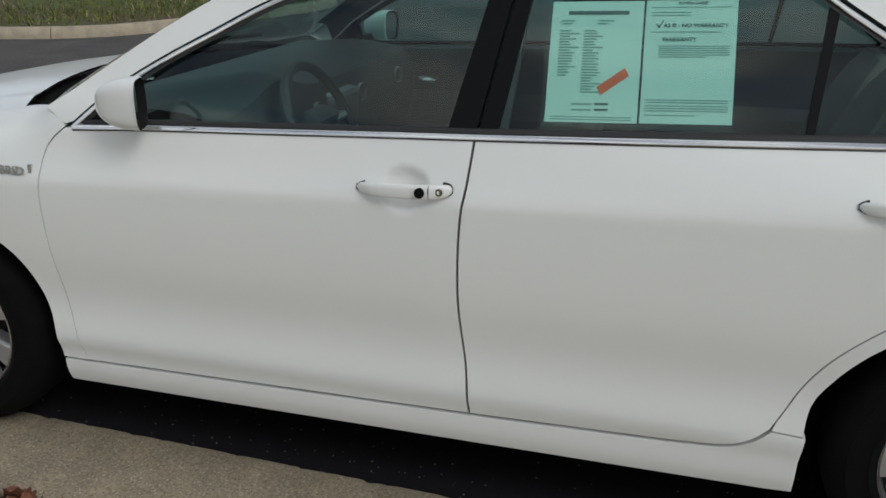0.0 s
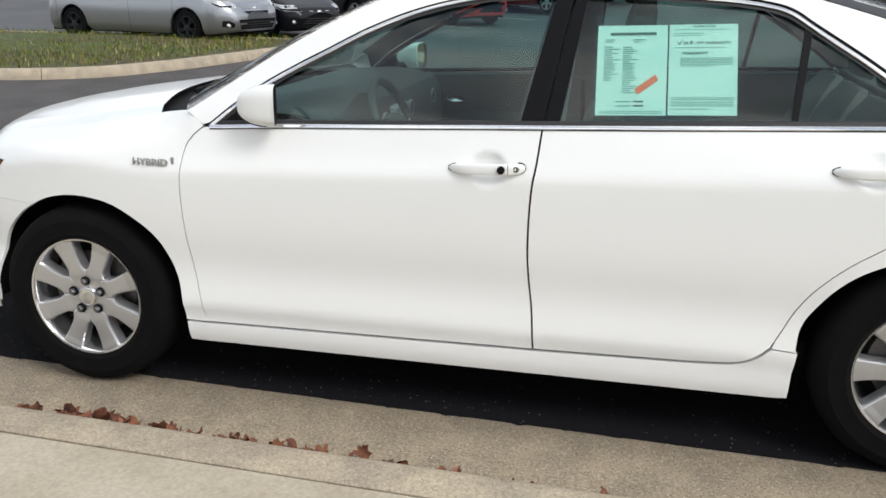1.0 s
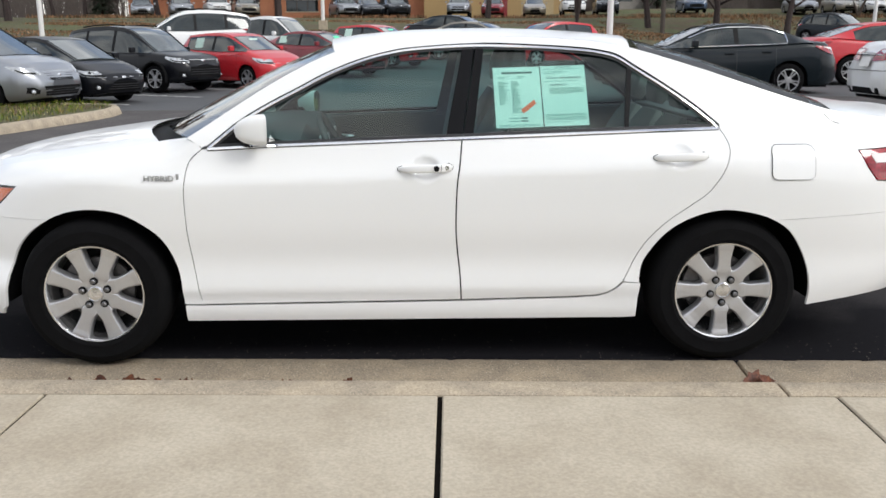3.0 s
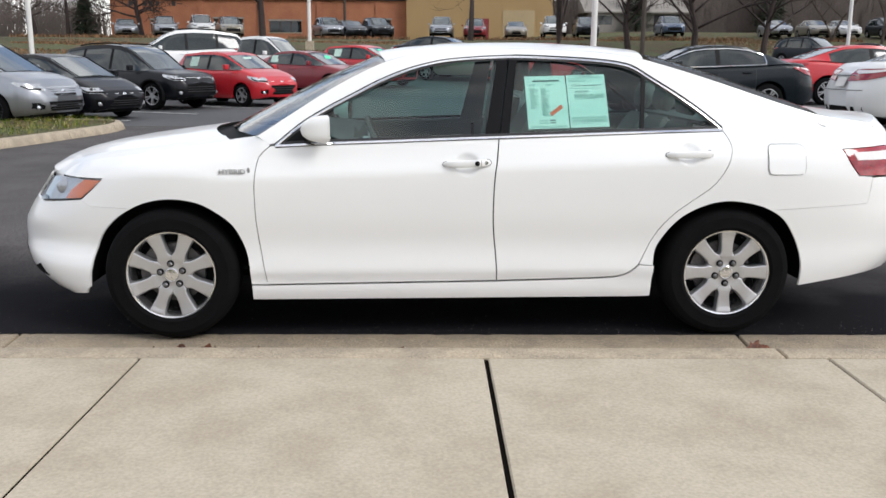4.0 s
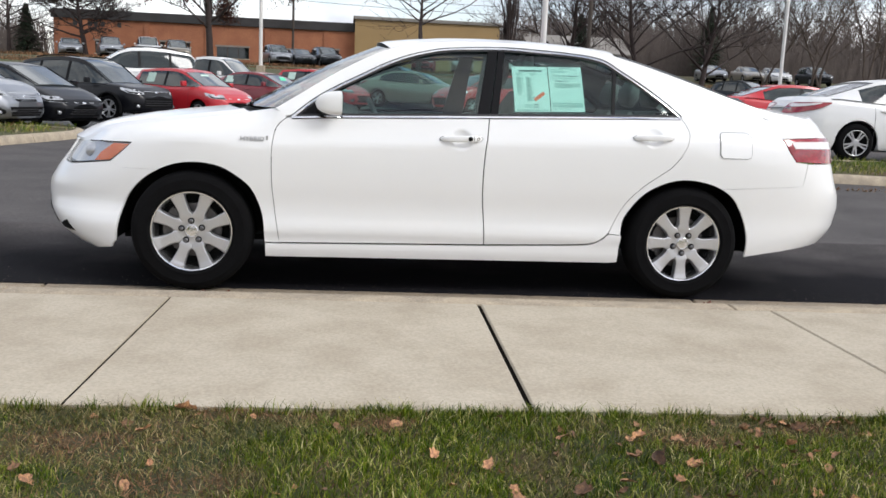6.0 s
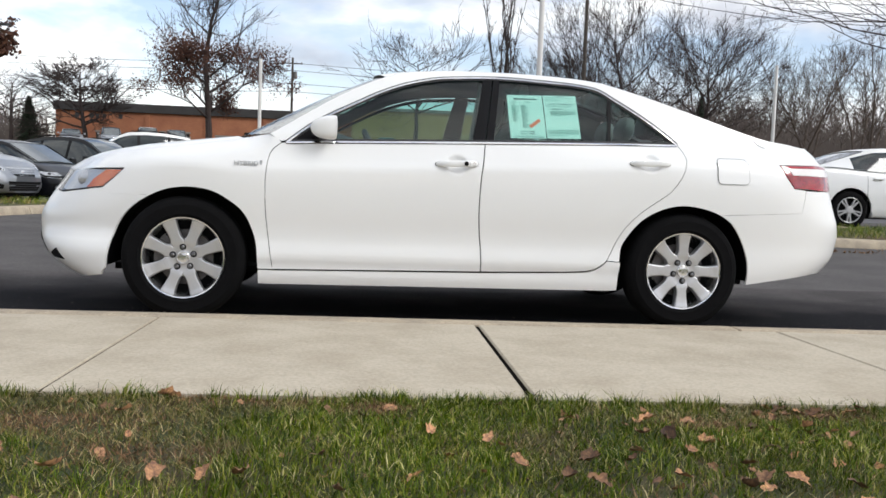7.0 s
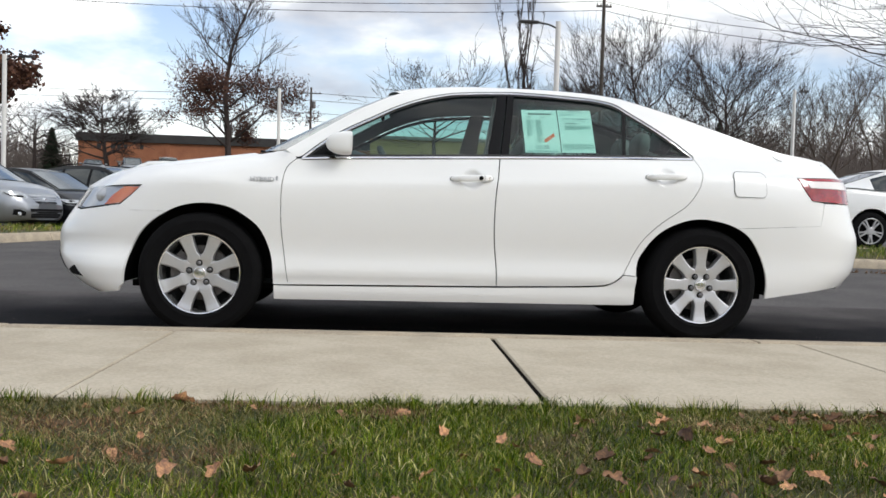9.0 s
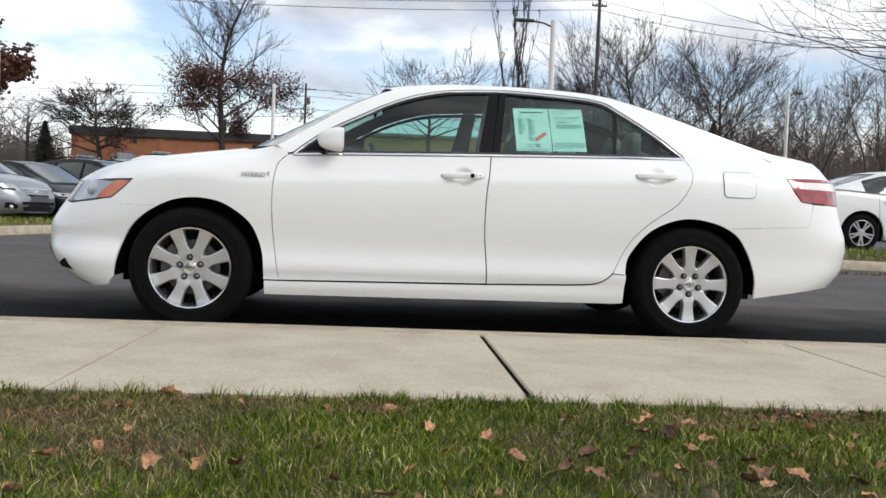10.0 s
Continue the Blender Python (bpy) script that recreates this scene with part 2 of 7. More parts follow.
BARK = mat("bare_bark", (0.048, 0.034, 0.031), 0.95, var=0.25, scale=3, fine=20, bump=0.3)
PALEBARK = mat("pale_bark", (0.105, 0.080, 0.066), 0.95, var=0.25, scale=3, fine=20)
OAKLEAF = island_mat("withered_oak_leaves", [(0.0, (0.04, 0.018, 0.014)), (0.5, (0.075, 0.032, 0.022)), (1.0, (0.14, 0.065, 0.038))], 0.8)
NEEDLE = island_mat("spruce_needles", [(0.0, (0.012, 0.022, 0.012)), (1.0, (0.03, 0.045, 0.022))], 0.8)
BRICKWALL = mat("orange_brick_wall", (0.40, 0.165, 0.085), 0.9, var=0.12, scale=0.7, fine=7, col2=(0.33, 0.13, 0.07))
TANMETAL = mat("tan_metal_cladding", (0.40, 0.27, 0.12), 0.6, var=0.06, scale=0.4)
ROOFDARK = mat("dark_roof_sheet", (0.05, 0.047, 0.047), 0.8, var=0.2, scale=1)
GREYROOF = mat("grey_shingle_roof", (0.27, 0.25, 0.225), 0.9, var=0.15, scale=2)
POLEWHITE = mat("white_painted_pole", (0.72, 0.70, 0.67), 0.5, var=0.06, scale=3)
POLEWOOD = mat("weathered_pole_wood", (0.075, 0.06, 0.05), 0.9, var=0.25, scale=4)
WIRE = mat("cable", (0.03, 0.03, 0.035), 0.7)
BGGLASS = mat("dark_car_glass", (0.022, 0.03, 0.031), 0.04, var=0.25, scale=1.4, spec=0.6, coat=0.25)
# Pale base puts sky glare and the lit cabin into the glass colour.
SCREENGLASS = mat("windscreen_with_painted_light", (0.085, 0.105, 0.108), 0.05, var=0.3, scale=2.5, spec=0.9, coat=0.8)
LAMPMETAL = mat("dark_lamp_metal", (0.035, 0.035, 0.038), 0.6, var=0.1)
WHEELGREY = mat("grey_wheel_alloy", (0.44, 0.44, 0.45), 0.35, 0.6, var=0.05)
BGLAMP = mat("clear_headlamp", (0.62, 0.64, 0.66), 0.15, 0.4, var=0.35, scale=9, coat=0.8)


# ---- helpers of this scene ----
def link_mesh(name, verts, faces, material, parent=None, label="", smooth=True, inverse=None):
    me = bpy.data.meshes.new(name)
    me.from_pydata([tuple(map(float, v)) for v in verts], [], [tuple(map(int, f)) for f in faces])
    me.materials.append(material)
    if smooth:
        me.polygons.foreach_set("use_smooth", [True] * len(me.polygons))
        if len(me.polygons) < 20000:
            me.set_sharp_from_angle(angle=radians(38))
    me.update()
    ob = new(name, me)
    if parent is not None:
        ob.parent = parent
        if inverse is not None:
            ob.matrix_parent_inverse = inverse
    if label:
        ob["label"] = label
    return ob


def part(name, bm, material, parent=None, label="", smooth=False, inverse=None, fix=True):
    if fix:
        bmesh.ops.recalc_face_normals(bm, faces=bm.faces)
    me = bpy.data.meshes.new(name)
    bm.to_mesh(me)
    bm.free()
    me.materials.append(material)
    if smooth:
        me.polygons.foreach_set("use_smooth", [True] * len(me.polygons))
    ob = new(name, me)
    if parent is not None:
        ob.parent = parent
        if inverse is not None:
            ob.matrix_parent_inverse = inverse
    if label:
        ob["label"] = label
    return ob


def thing(name, label, category, group="", m=None):
    ob = new(name)
    ob.empty_display_size = 0.3
    if m is not None:
        ob.matrix_basis = m
    return tagged(ob, label, category, group)


def add_box(bm, x0, x1, y0, y1, z0, z1, bevel=0.0, m=None):
    vs = [bm.verts.new((x, y, z)) for x in (x0, x1) for y in (y0, y1) for z in (z0, z1)]
    fs = [(0, 1, 3, 2), (4, 6, 7, 5), (0, 4, 5, 1), (2, 3, 7, 6), (0, 2, 6, 4), (1, 5, 7, 3)]
    made = [bm.faces.new([vs[i] for i in f]) for f in fs]
    if bevel:
        edges = list({e for f in made for e in f.edges})
        out = bmesh.ops.bevel(bm, geom=edges, offset=bevel, segments=2, affect="EDGES", profile=0.6)
        vs = list({v for f in out["faces"] for v in f.verts} | {v for v in vs if v.is_valid})
    if m is not None:
        bmesh.ops.transform(bm, matrix=m, verts=[v for v in vs if v.is_valid])
    return vs


def box(x0, x1, y0, y1, z0, z1, bevel=0.0, m=None):
    bm = bmesh.new()
    add_box(bm, x0, x1, y0, y1, z0, z1, bevel, m)
    return bm


def lathe(profile, n=48, axis="y"):
    """Turns (radius, along) points about an axis. Returns verts and faces."""
    verts, faces = [], []
    k = len(profile)
    for i in range(n):
        a = 2 * math.pi * i / n
        for r, h in profile:
            c, s = r * math.cos(a), r * math.sin(a)
            verts.append((c, h, s) if axis == "y" else (c, s, h))
    for i in range(n):
        for j in range(k - 1):
            a, b = i * k + j, ((i + 1) % n) * k + j
            faces.append((a, a + 1, b + 1, b))
    return verts, faces


def grid(rows, closed=False):
    """A skin over rows of points that have the same count."""
    verts = [p for r in rows for p in r]
    k, faces = len(rows[0]), []
    for i in range(len(rows) - 1):
        for j in range(k - 1 if not closed else k):
            a, b = i * k + j, i * k + (j + 1) % k
            faces.append((a, b, b + k, a + k))
    return verts, faces


def spline(pts, step=0.02):
    """A smooth line through points, as points a step apart."""
    p = [np.array(q, float) for q in pts]
    p = [2 * p[0] - p[1], *p, 2 * p[-1] - p[-2]]
    out = []
    for i in range(1, len(p) - 2):
        n = max(1, int(np.linalg.norm(p[i + 1] - p[i]) / step))
        for j in range(n):
            t = j / n
            out.append(0.5 * (2 * p[i] + (p[i + 1] - p[i - 1]) * t + (2 * p[i - 1] - 5 * p[i] + 4 * p[i + 1] - p[i + 2]) * t * t
                              + (3 * p[i] - p[i - 1] - 3 * p[i + 1] + p[i + 2]) * t ** 3))
    out.append(p[-2])
    return [tuple(q) for q in out]


def tube(path, radii, n=6):
    """A round bar along a path."""
    rows = []
    path = [Vector(p) for p in path]
    for i, p in enumerate(path):
        d = (path[min(i + 1, len(path) - 1)] - path[max(i - 1, 0)]).normalized()
        up = Vector((0, 0, 1)) if abs(d.z) < 0.9 else Vector((1, 0, 0))
        u = d.cross(up).normalized()
        v = u.cross(d)
        r = radii[i] if isinstance(radii, (list, tuple)) else radii
        rows.append([p + r * (math.cos(2 * math.pi * k / n) * u + math.sin(2 * math.pi * k / n) * v) for k in range(n)])
    verts, faces = grid(rows, closed=True)
    faces = faces + [tuple(range(n))[::-1], tuple(range(len(verts) - n, len(verts)))]
    return verts, faces


def writing(name, text, size, material, parent, m, label="", extrude=0.0005, inverse=None, stretch=1.0):
    cu = bpy.data.curves.new(name, "FONT")
    cu.body, cu.size, cu.extrude, cu.resolution_u, cu.offset = text, size, extrude, 2, size * 0.022
    tmp = bpy.data.objects.new(name, cu)
    me = bpy.data.meshes.new_from_object(tmp)
    bpy.data.objects.remove(tmp)
    me.transform(m @ Matrix.Diagonal((stretch, 1, 1, 1)))
    me.materials.clear()
    me.materials.append(material)
    ob = new(name, me)
    ob.parent = parent
    if inverse is not None:
        ob.matrix_parent_inverse = inverse
    if label:
        ob["label"] = label
    return ob


def lift(x, y):
    """Height of the land: the car park rises gently, a bank climbs to the street behind."""
    near = np.interp(y, [2, 20.5, 25, 30, 34], [0, 0.2, 0.35, 0.65, 0.95])
    left = np.interp(y, [33, 38, 50, 70, 88, 130, 400], [0.9, 1.6, 2.4, 3.3, 3.8, 4.4, 6.5])
    right = np.interp(y, [33, 45, 62, 72, 90, 130, 400], [1.1, 1.3, 1.5, 3.2, 4.9, 5.2, 7.0])
    near = near + 0.25 * np.clip((x - 3) / 4, 0, 1) * np.clip((y - 7) / 3.5, 0, 1) * np.clip((40 - y) / 10, 0, 1)
    k = np.clip((x - 8) / 14, 0, 1)
    return near if y < 33 else left * (1 - k) + right * k

# ---- ground, road, kerb, pavement ----
STREET = pose(0, 0, 0, 0, 0, -1.8)


def make_ground():
    ys = [-600, -200, -80, -40, -20, -12, -8, -5, -3, -2.2, 0, 3, 6, 9, 12, 15, 18, 21, 24, 27, 30, 32, 34, 36, 38, 40, 43, 46, 50, 55, 60, 64, 68, 72, 77, 82, 88, 95, 110, 130, 180, 260, 400, 800, 1800]
    xs = [-1800, -600, -250, -120, -80, -60, -48, -40, -34, -28, -24, -20, -16, -12, -9, -6, -3, 0, 2, 4, 5, 6, 7, 8, 10, 12, 15, 18, 21, 24, 28, 34, 40, 48, 60, 80, 120, 250, 600, 1800]
    rows = []
    for y in ys:
        rows.append([(x, y, (0.01 if y < -2 else lift(x, y) - 0.05)) for x in xs])
    v, f = grid(rows)
    g = link_mesh("ground", v, f, FIELD)
    tagged(g, "patchy green and brown autumn grass land", "ground", kind="structure")
    # asphalt: a driveway before the kerb, and the car park behind it
    def sheet(name, xs, ys, material, dz, label, cat):
        v, f = grid([[(x, y, lift(x, y) + dz) for x in xs] for y in ys])
        return tagged(link_mesh(name, v, f, material), label, cat, kind="structure")
    xs = [-90, -50, -30, -20, -14, -10, -6, -3, 0, 2, 4, 5, 6, 7, 8, 10, 14, 18, 22, 26, 34, 50, 90]
    sheet("road", xs, [0.25, 1, 2, 4, 6, 8, 10, 12, 13.5], ASPHALT, 0.0, "dark grey asphalt driveway with fine stone grain", "road")
    sheet("car_park", xs[1:-1], [13.5, 15, 17, 19, 21, 23, 25, 27, 29, 31, 33], LOTASPHALT, 0.001, "grey asphalt car park with white lines", "car park")
    sheet("car_park_far", [16, 20, 24, 28, 34, 44, 56, 70], [33, 36, 40, 45, 50, 55, 60, 62.5], LOTASPHALT, 0.004, "further stretch of grey asphalt car park", "car park")
    # sealed strip beside the gutter with a ragged edge, car shade in its colour
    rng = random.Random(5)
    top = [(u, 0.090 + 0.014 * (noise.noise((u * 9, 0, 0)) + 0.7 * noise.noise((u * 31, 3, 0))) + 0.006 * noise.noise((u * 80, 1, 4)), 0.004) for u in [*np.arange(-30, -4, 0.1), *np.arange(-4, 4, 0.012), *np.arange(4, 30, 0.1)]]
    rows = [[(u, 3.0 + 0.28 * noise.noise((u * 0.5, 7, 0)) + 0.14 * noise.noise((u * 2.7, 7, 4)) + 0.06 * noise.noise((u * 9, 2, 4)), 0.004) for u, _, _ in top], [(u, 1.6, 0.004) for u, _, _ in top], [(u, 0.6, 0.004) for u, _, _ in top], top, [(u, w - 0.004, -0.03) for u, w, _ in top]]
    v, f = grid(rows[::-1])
    s = link_mesh("sealed_shade_strip", v, f, SHADED_SEAL)
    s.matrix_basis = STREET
    tagged(s, "black sealed asphalt strip along the gutter, car shade in its colour", "asphalt strip", kind="structure")
    # crumbs of stone on the asphalt edge
    verts, faces = [], []
    for i in range(650):
        u, w, r = rng.uniform(-3.5, 3.5), 0.09 + abs(rng.gauss(0, 0.22)), rng.uniform(0.001, 0.0036)
        if w > 1.4:
            continue
        k = len(verts)
        a = rng.uniform(0, 6)
        for q in range(4):
            verts.append((u + r * math.cos(a + q * 1.57) * rng.uniform(0.7, 1.2), w + r * math.sin(a + q * 1.57), 0.004))
        verts.append((u, w, 0.004 + r * 0.9))
        faces += [(k + q, k + (q + 1) % 4, k + 4) for q in range(4)]
    g = link_mesh("gravel", verts, faces, mat("dusty_stone", (0.15, 0.13, 0.105), 0.9, var=0.4), smooth=False)
    g.matrix_basis = STREET
    tagged(g, "small loose pale stone crumbs on the asphalt", "gravel", kind="stuff")


def slab(u0, u1, sect, wob=0.0, seed=0):
    """A length of concrete with the given cross section (w, z), rounded at its ends."""
    us = [u0, u0 + 0.006, *np.linspace(u0 + 0.1, u1 - 0.1, 7), u1 - 0.006, u1]
    rows = []
    for i, u in enumerate(us):
        end = 0.006 if i in (0, len(us) - 1) else 0.0
        rows.append([(u, w, z - end + wob * noise.noise((u * 2.1, w * 9, seed))) for w, z in sect])
    v, f = grid(rows)
    k = len(sect)
    f = f + [tuple(range(k)), tuple(range(len(v) - k, len(v)))[::-1]]
    return v, f


def make_kerb():
    """Gutter pan and kerb cast in lengths, pavement slabs behind them."""
    gut = [(0.097, -0.12), (0.097, -0.006), (0.088, 0.0), (-0.15, -0.012), (-0.36, -0.02), (-0.375, -0.12)]
    kerb = [(-0.34, -0.12), (-0.345, -0.02), (-0.362, 0.02), (-0.385, 0.074), (-0.4, 0.089), (-0.418, 0.0945), (-0.53, 0.0955), (-0.541, 0.088), (-0.543, -0.12)]
    walk_sect = [(-0.55, -0.1), (-0.55, 0.084), (-0.558, 0.0925), (-0.58, 0.094), (-1.0, 0.0945), (-1.6, 0.0945), (-2.06, 0.094), (-2.085, 0.09), (-2.09, -0.1)]
    holders = []
    for nm, label, cat in (("gutter", "stained sandy concrete gutter pan with exposed stone grains", "gutter"),
                           ("kerb", "low sandy concrete kerb with worn edge", "kerb"),
                           ("pavement", "pale concrete pavement of square slabs with dark joints", "pavement")):
        e = new(nm)
        e.matrix_basis = STREET
        holders.append(tagged(e, label, cat, kind="structure"))
    joints_k = [1.47 + 3.67 * i for i in range(-6, 7)]
    for a, b in zip(joints_k, joints_k[1:]):
        v, f = slab(a + 0.006, b - 0.006, gut, 0.003, a)
        link_mesh("gutter_length", v, f, GUTTER, holders[0])
        v, f = slab(a + 0.004, b - 0.004, kerb, 0.003, a)
        link_mesh("kerb_length", v, f, KERB, holders[1])
    joints_p = [0.133 + 1.515 * i for i in range(-14, 15)]
    for i, (a, b) in enumerate(zip(joints_p, joints_p[1:])):
        g0, g1 = (0.0095 if abs(a - 0.133) < 0.1 else 0.005), (0.0095 if abs(b - 0.133) < 0.1 else 0.005)
        v, f = slab(a + g0, b - g1, walk_sect, 0.0015, i)
        link_mesh("slab", v, f, CONCRETE, holders[2])
    # filler lies in the joints
    v, f = grid([[(-24, -0.3, -0.06), (24, -0.3, -0.06)], [(-24, -0.36, 0.045), (24, -0.36, 0.045)], [(-24, -0.56, 0.084), (24, -0.56, 0.084)], [(-24, -2.07, 0.086), (24, -2.07, 0.086)]])
    o = link_mesh("joint_filler", v, f, JOINT, smooth=False)
    o.matrix_basis = STREET
    tagged(o, "dark earth in the joints between slabs", "joint filler", kind="structure")


def kerb_island(name, outline, label, h=0.14, width=0.16):
    """A raised bed of grass inside a concrete kerb."""
    e = thing(name, label, "traffic island")
    e["kind"] = "structure"
    pts = spline(outline, 0.35)
    n = len(pts)
    cx, cy = np.mean([p[0] for p in pts]), np.mean([p[1] for p in pts])
    def inset(d):
        out = []
        for i, p in enumerate(pts):
            q, r = pts[(i - 1) % n], pts[(i + 1) % n]
            tx, ty = r[0] - q[0], r[1] - q[1]
            k = math.hypot(tx, ty) or 1
            nx, ny = -ty / k, tx / k
            if nx * (cx - p[0]) + ny * (cy - p[1]) < 0:
                nx, ny = -nx, -ny
            out.append((p[0] + nx * d, p[1] + ny * d))
        return out
    rings = [(0, -0.05), (0.0, 0.02), (0.035, h - 0.03), (0.06, h - 0.008), (0.085, h), (width, h), (width + 0.01, h - 0.03)]
    span, start = 9, 0
    while start < n - 1:
        stop = min(n - 1, start + span)
        idx = list(range(start, stop + 1))
        rows = []
        for d, z in rings:
            ring = inset(d)
            row = [(ring[i][0], ring[i][1], lift(*ring[i]) + z) for i in idx]
            a, b = np.array(row[0]), np.array(row[1])
            row[0] = tuple(a + (b - a) * 0.02)
            a, b = np.array(row[-1]), np.array(row[-2])
            row[-1] = tuple(a + (b - a) * 0.02)
            rows.append(row)
        v, f = grid(rows)
        k = len(idx)
        f = f + [tuple(i * k for i in range(len(rows))), tuple(i * k + k - 1 for i in range(len(rows)))[::-1]]
        link_mesh("kerb_length", v, f, KERB, e)
        start = stop
    inner = inset(width + 0.005)
    rows = [[(p[0] + (cx - p[0]) * s, p[1] + (cy - p[1]) * s, lift(*p) + h - 0.02 + 0.09 * min(1, s * 2.5)) for p in inner] for s in (0, 0.05, 0.2, 0.45, 0.75, 0.99)]
    v, f = grid(rows)
    bed = link_mesh("turf", v, f, FIELD, e, "patchy grass with fallen brown leaves")
    return e, inner


def blades_mesh(name, places, h0, h1, wid, material, label, rng, curl=0.5, parts=2):
    """Many blades of grass in one mesh."""
    verts, faces = [], []
    for x, y, z in places:
        h, a, w = rng.uniform(h0, h1), rng.uniform(0, 6.283), wid * rng.uniform(0.6, 1.3)
        lean = rng.uniform(0.05, curl) * h
        b = rng.uniform(0, 6.283)
        dx, dy, wx, wy = lean * math.cos(a), lean * math.sin(a), w * math.cos(b), w * math.sin(b)
        k = len(verts)
        if parts == 2:
            verts += [(x - wx, y - wy, z), (x + wx, y + wy, z), (x + 0.35 * dx - 0.8 * wx, y + 0.35 * dy - 0.8 * wy, z + 0.6 * h), (x + 0.35 * dx + 0.8 * wx, y + 0.35 * dy + 0.8 * wy, z + 0.6 * h), (x + dx, y + dy, z + h)]
            faces += [(k, k + 1, k + 3, k + 2), (k + 2, k + 3, k + 4)]
        else:
            verts += [(x - wx, y - wy, z), (x + wx, y + wy, z), (x + dx, y + dy, z + h)]
            faces += [(k, k + 1, k + 2)]
    o = link_mesh(name, verts, faces, material, smooth=False)
    return tagged(o, label, "grass", kind="stuff")


def make_lawn():
    rng = random.Random(11)
    def turf_z(x, y):
        edge = 0.022 * math.exp(-(-2.07 - y) / 0.25)
        return 0.058 + edge + 0.014 * noise.noise((x * 1.3, y * 1.3, 2)) + 0.009 * noise.noise((x * 5, y * 5, 5))
    rows = []
    for y in list(np.linspace(-2.088, -3.6, 30)) + list(np.linspace(-3.9, -9, 16)):
        rows.append([(x, y, turf_z(x, y)) for x in np.linspace(-11, 11, 150)])
    v, f = grid(rows)
    o = link_mesh("lawn", v, f, SOIL)
    o.matrix_basis = STREET
    tagged(o, "earth and thatch under the lawn", "lawn", kind="structure")
    bare = [(-0.73, -2.12, 0.24, 0.05), (-0.36, -2.20, 0.10, 0.05), (0.62, -2.30, 0.12, 0.05), (-1.25, -2.35, 0.22, 0.10), (-0.95, -2.62, 0.16, 0.09), (1.05, -2.18, 0.20, 0.07)]
    green, faded, tufts = [], [], []
    while len(green) + len(faded) + len(tufts) < 200000:
        x, y = rng.uniform(-2.9, 2.9), -2.085 - 1.75 * rng.random() ** 1.35
        clump = noise.noise((x * 16, y * 18, 3)) + 0.6 * noise.noise((x * 34, y * 36, 6))
        dens = 0.80 + 0.5 * noise.noise((x * 1.7, y * 2.2, 9)) + 0.55 * clump
        dry = noise.noise((x * 1.4, y * 2.6, 21)) + 0.55 * noise.noise((x * 5.5, y * 6, 8)) + 0.25 * math.exp(-(-2.08 - y) / 0.08) + rng.gauss(0, 0.16) - 0.12 * x
        worn = max(math.exp(-((x - bx) / rx) ** 2 - ((y - by) / ry) ** 2) for bx, by, rx, ry in bare)
        if dry > 0.55:
            dens *= 0.6
        if rng.random() < dens and rng.random() > worn * 0.93:
            p = (x, y, turf_z(x, y) - 0.004)
            (faded if dry + worn > 0.22 else tufts if clump > 0.42 else green).append(p)
    for i in range(3800):
        x, y = rng.uniform(-2.9, 2.9), -2.092 - abs(rng.gauss(0, 0.018))
        if noise.noise((x * 7, 0, 5)) + 0.5 * noise.noise((x * 23, 0, 9)) > -0.05 + rng.gauss(0, 0.15):
            tufts.append((x, y, turf_z(x, y)))
    for nm, places, h0, h1, wd, m, label, curl in (("lawn_grass", green, 0.012, 0.038, 0.0012, BLADES, "short green lawn grass with straw-coloured blades", 1.5),
                                                   ("lawn_tufts", tufts, 0.022, 0.055, 0.0014, BLADES, "taller tufts of green grass in the lawn", 1.1),
                                                   ("fading_lawn_grass", faded, 0.010, 0.032, 0.0012, OLIVEBLADES, "thin yellowing grass in worn patches of the lawn", 2.0)):
        g = blades_mesh(nm, places, h0, h1, wd, m, label, rng, curl)
        g.matrix_basis = STREET
    thatch = [(rng.uniform(-3.1, 3.1), -2.085 - 1.6 * rng.random() ** 1.2) for i in range(12000)]
    for bx, by, rx, ry in bare:
        thatch += [(bx + rng.gauss(0, rx * 0.75), min(-2.09, by + rng.gauss(0, ry * 0.8))) for i in range(int(26000 * rx * ry) + 500)]
    thatch = [(x, y, turf_z(x, y)) for x, y in thatch]
    g = blades_mesh("dry_thatch", thatch, 0.006, 0.022, 0.0021, DRYBLADES, "dry rusty thatch between the grass", rng, 3.2, 1)
    g.matrix_basis = STREET
    far = [(rng.uniform(-11, 11), rng.uniform(-9, -2.08), 0.05) for i in range(130000)]
    far = [p for p in far if abs(p[0]) > 2.8 or p[1] < -3.4]
    g = blades_mesh("outer_lawn_grass", far, 0.03, 0.07, 0.006, BLADES, "short green lawn grass beside the pavement", rng, 0.9, 1)
    g.matrix_basis = STREET


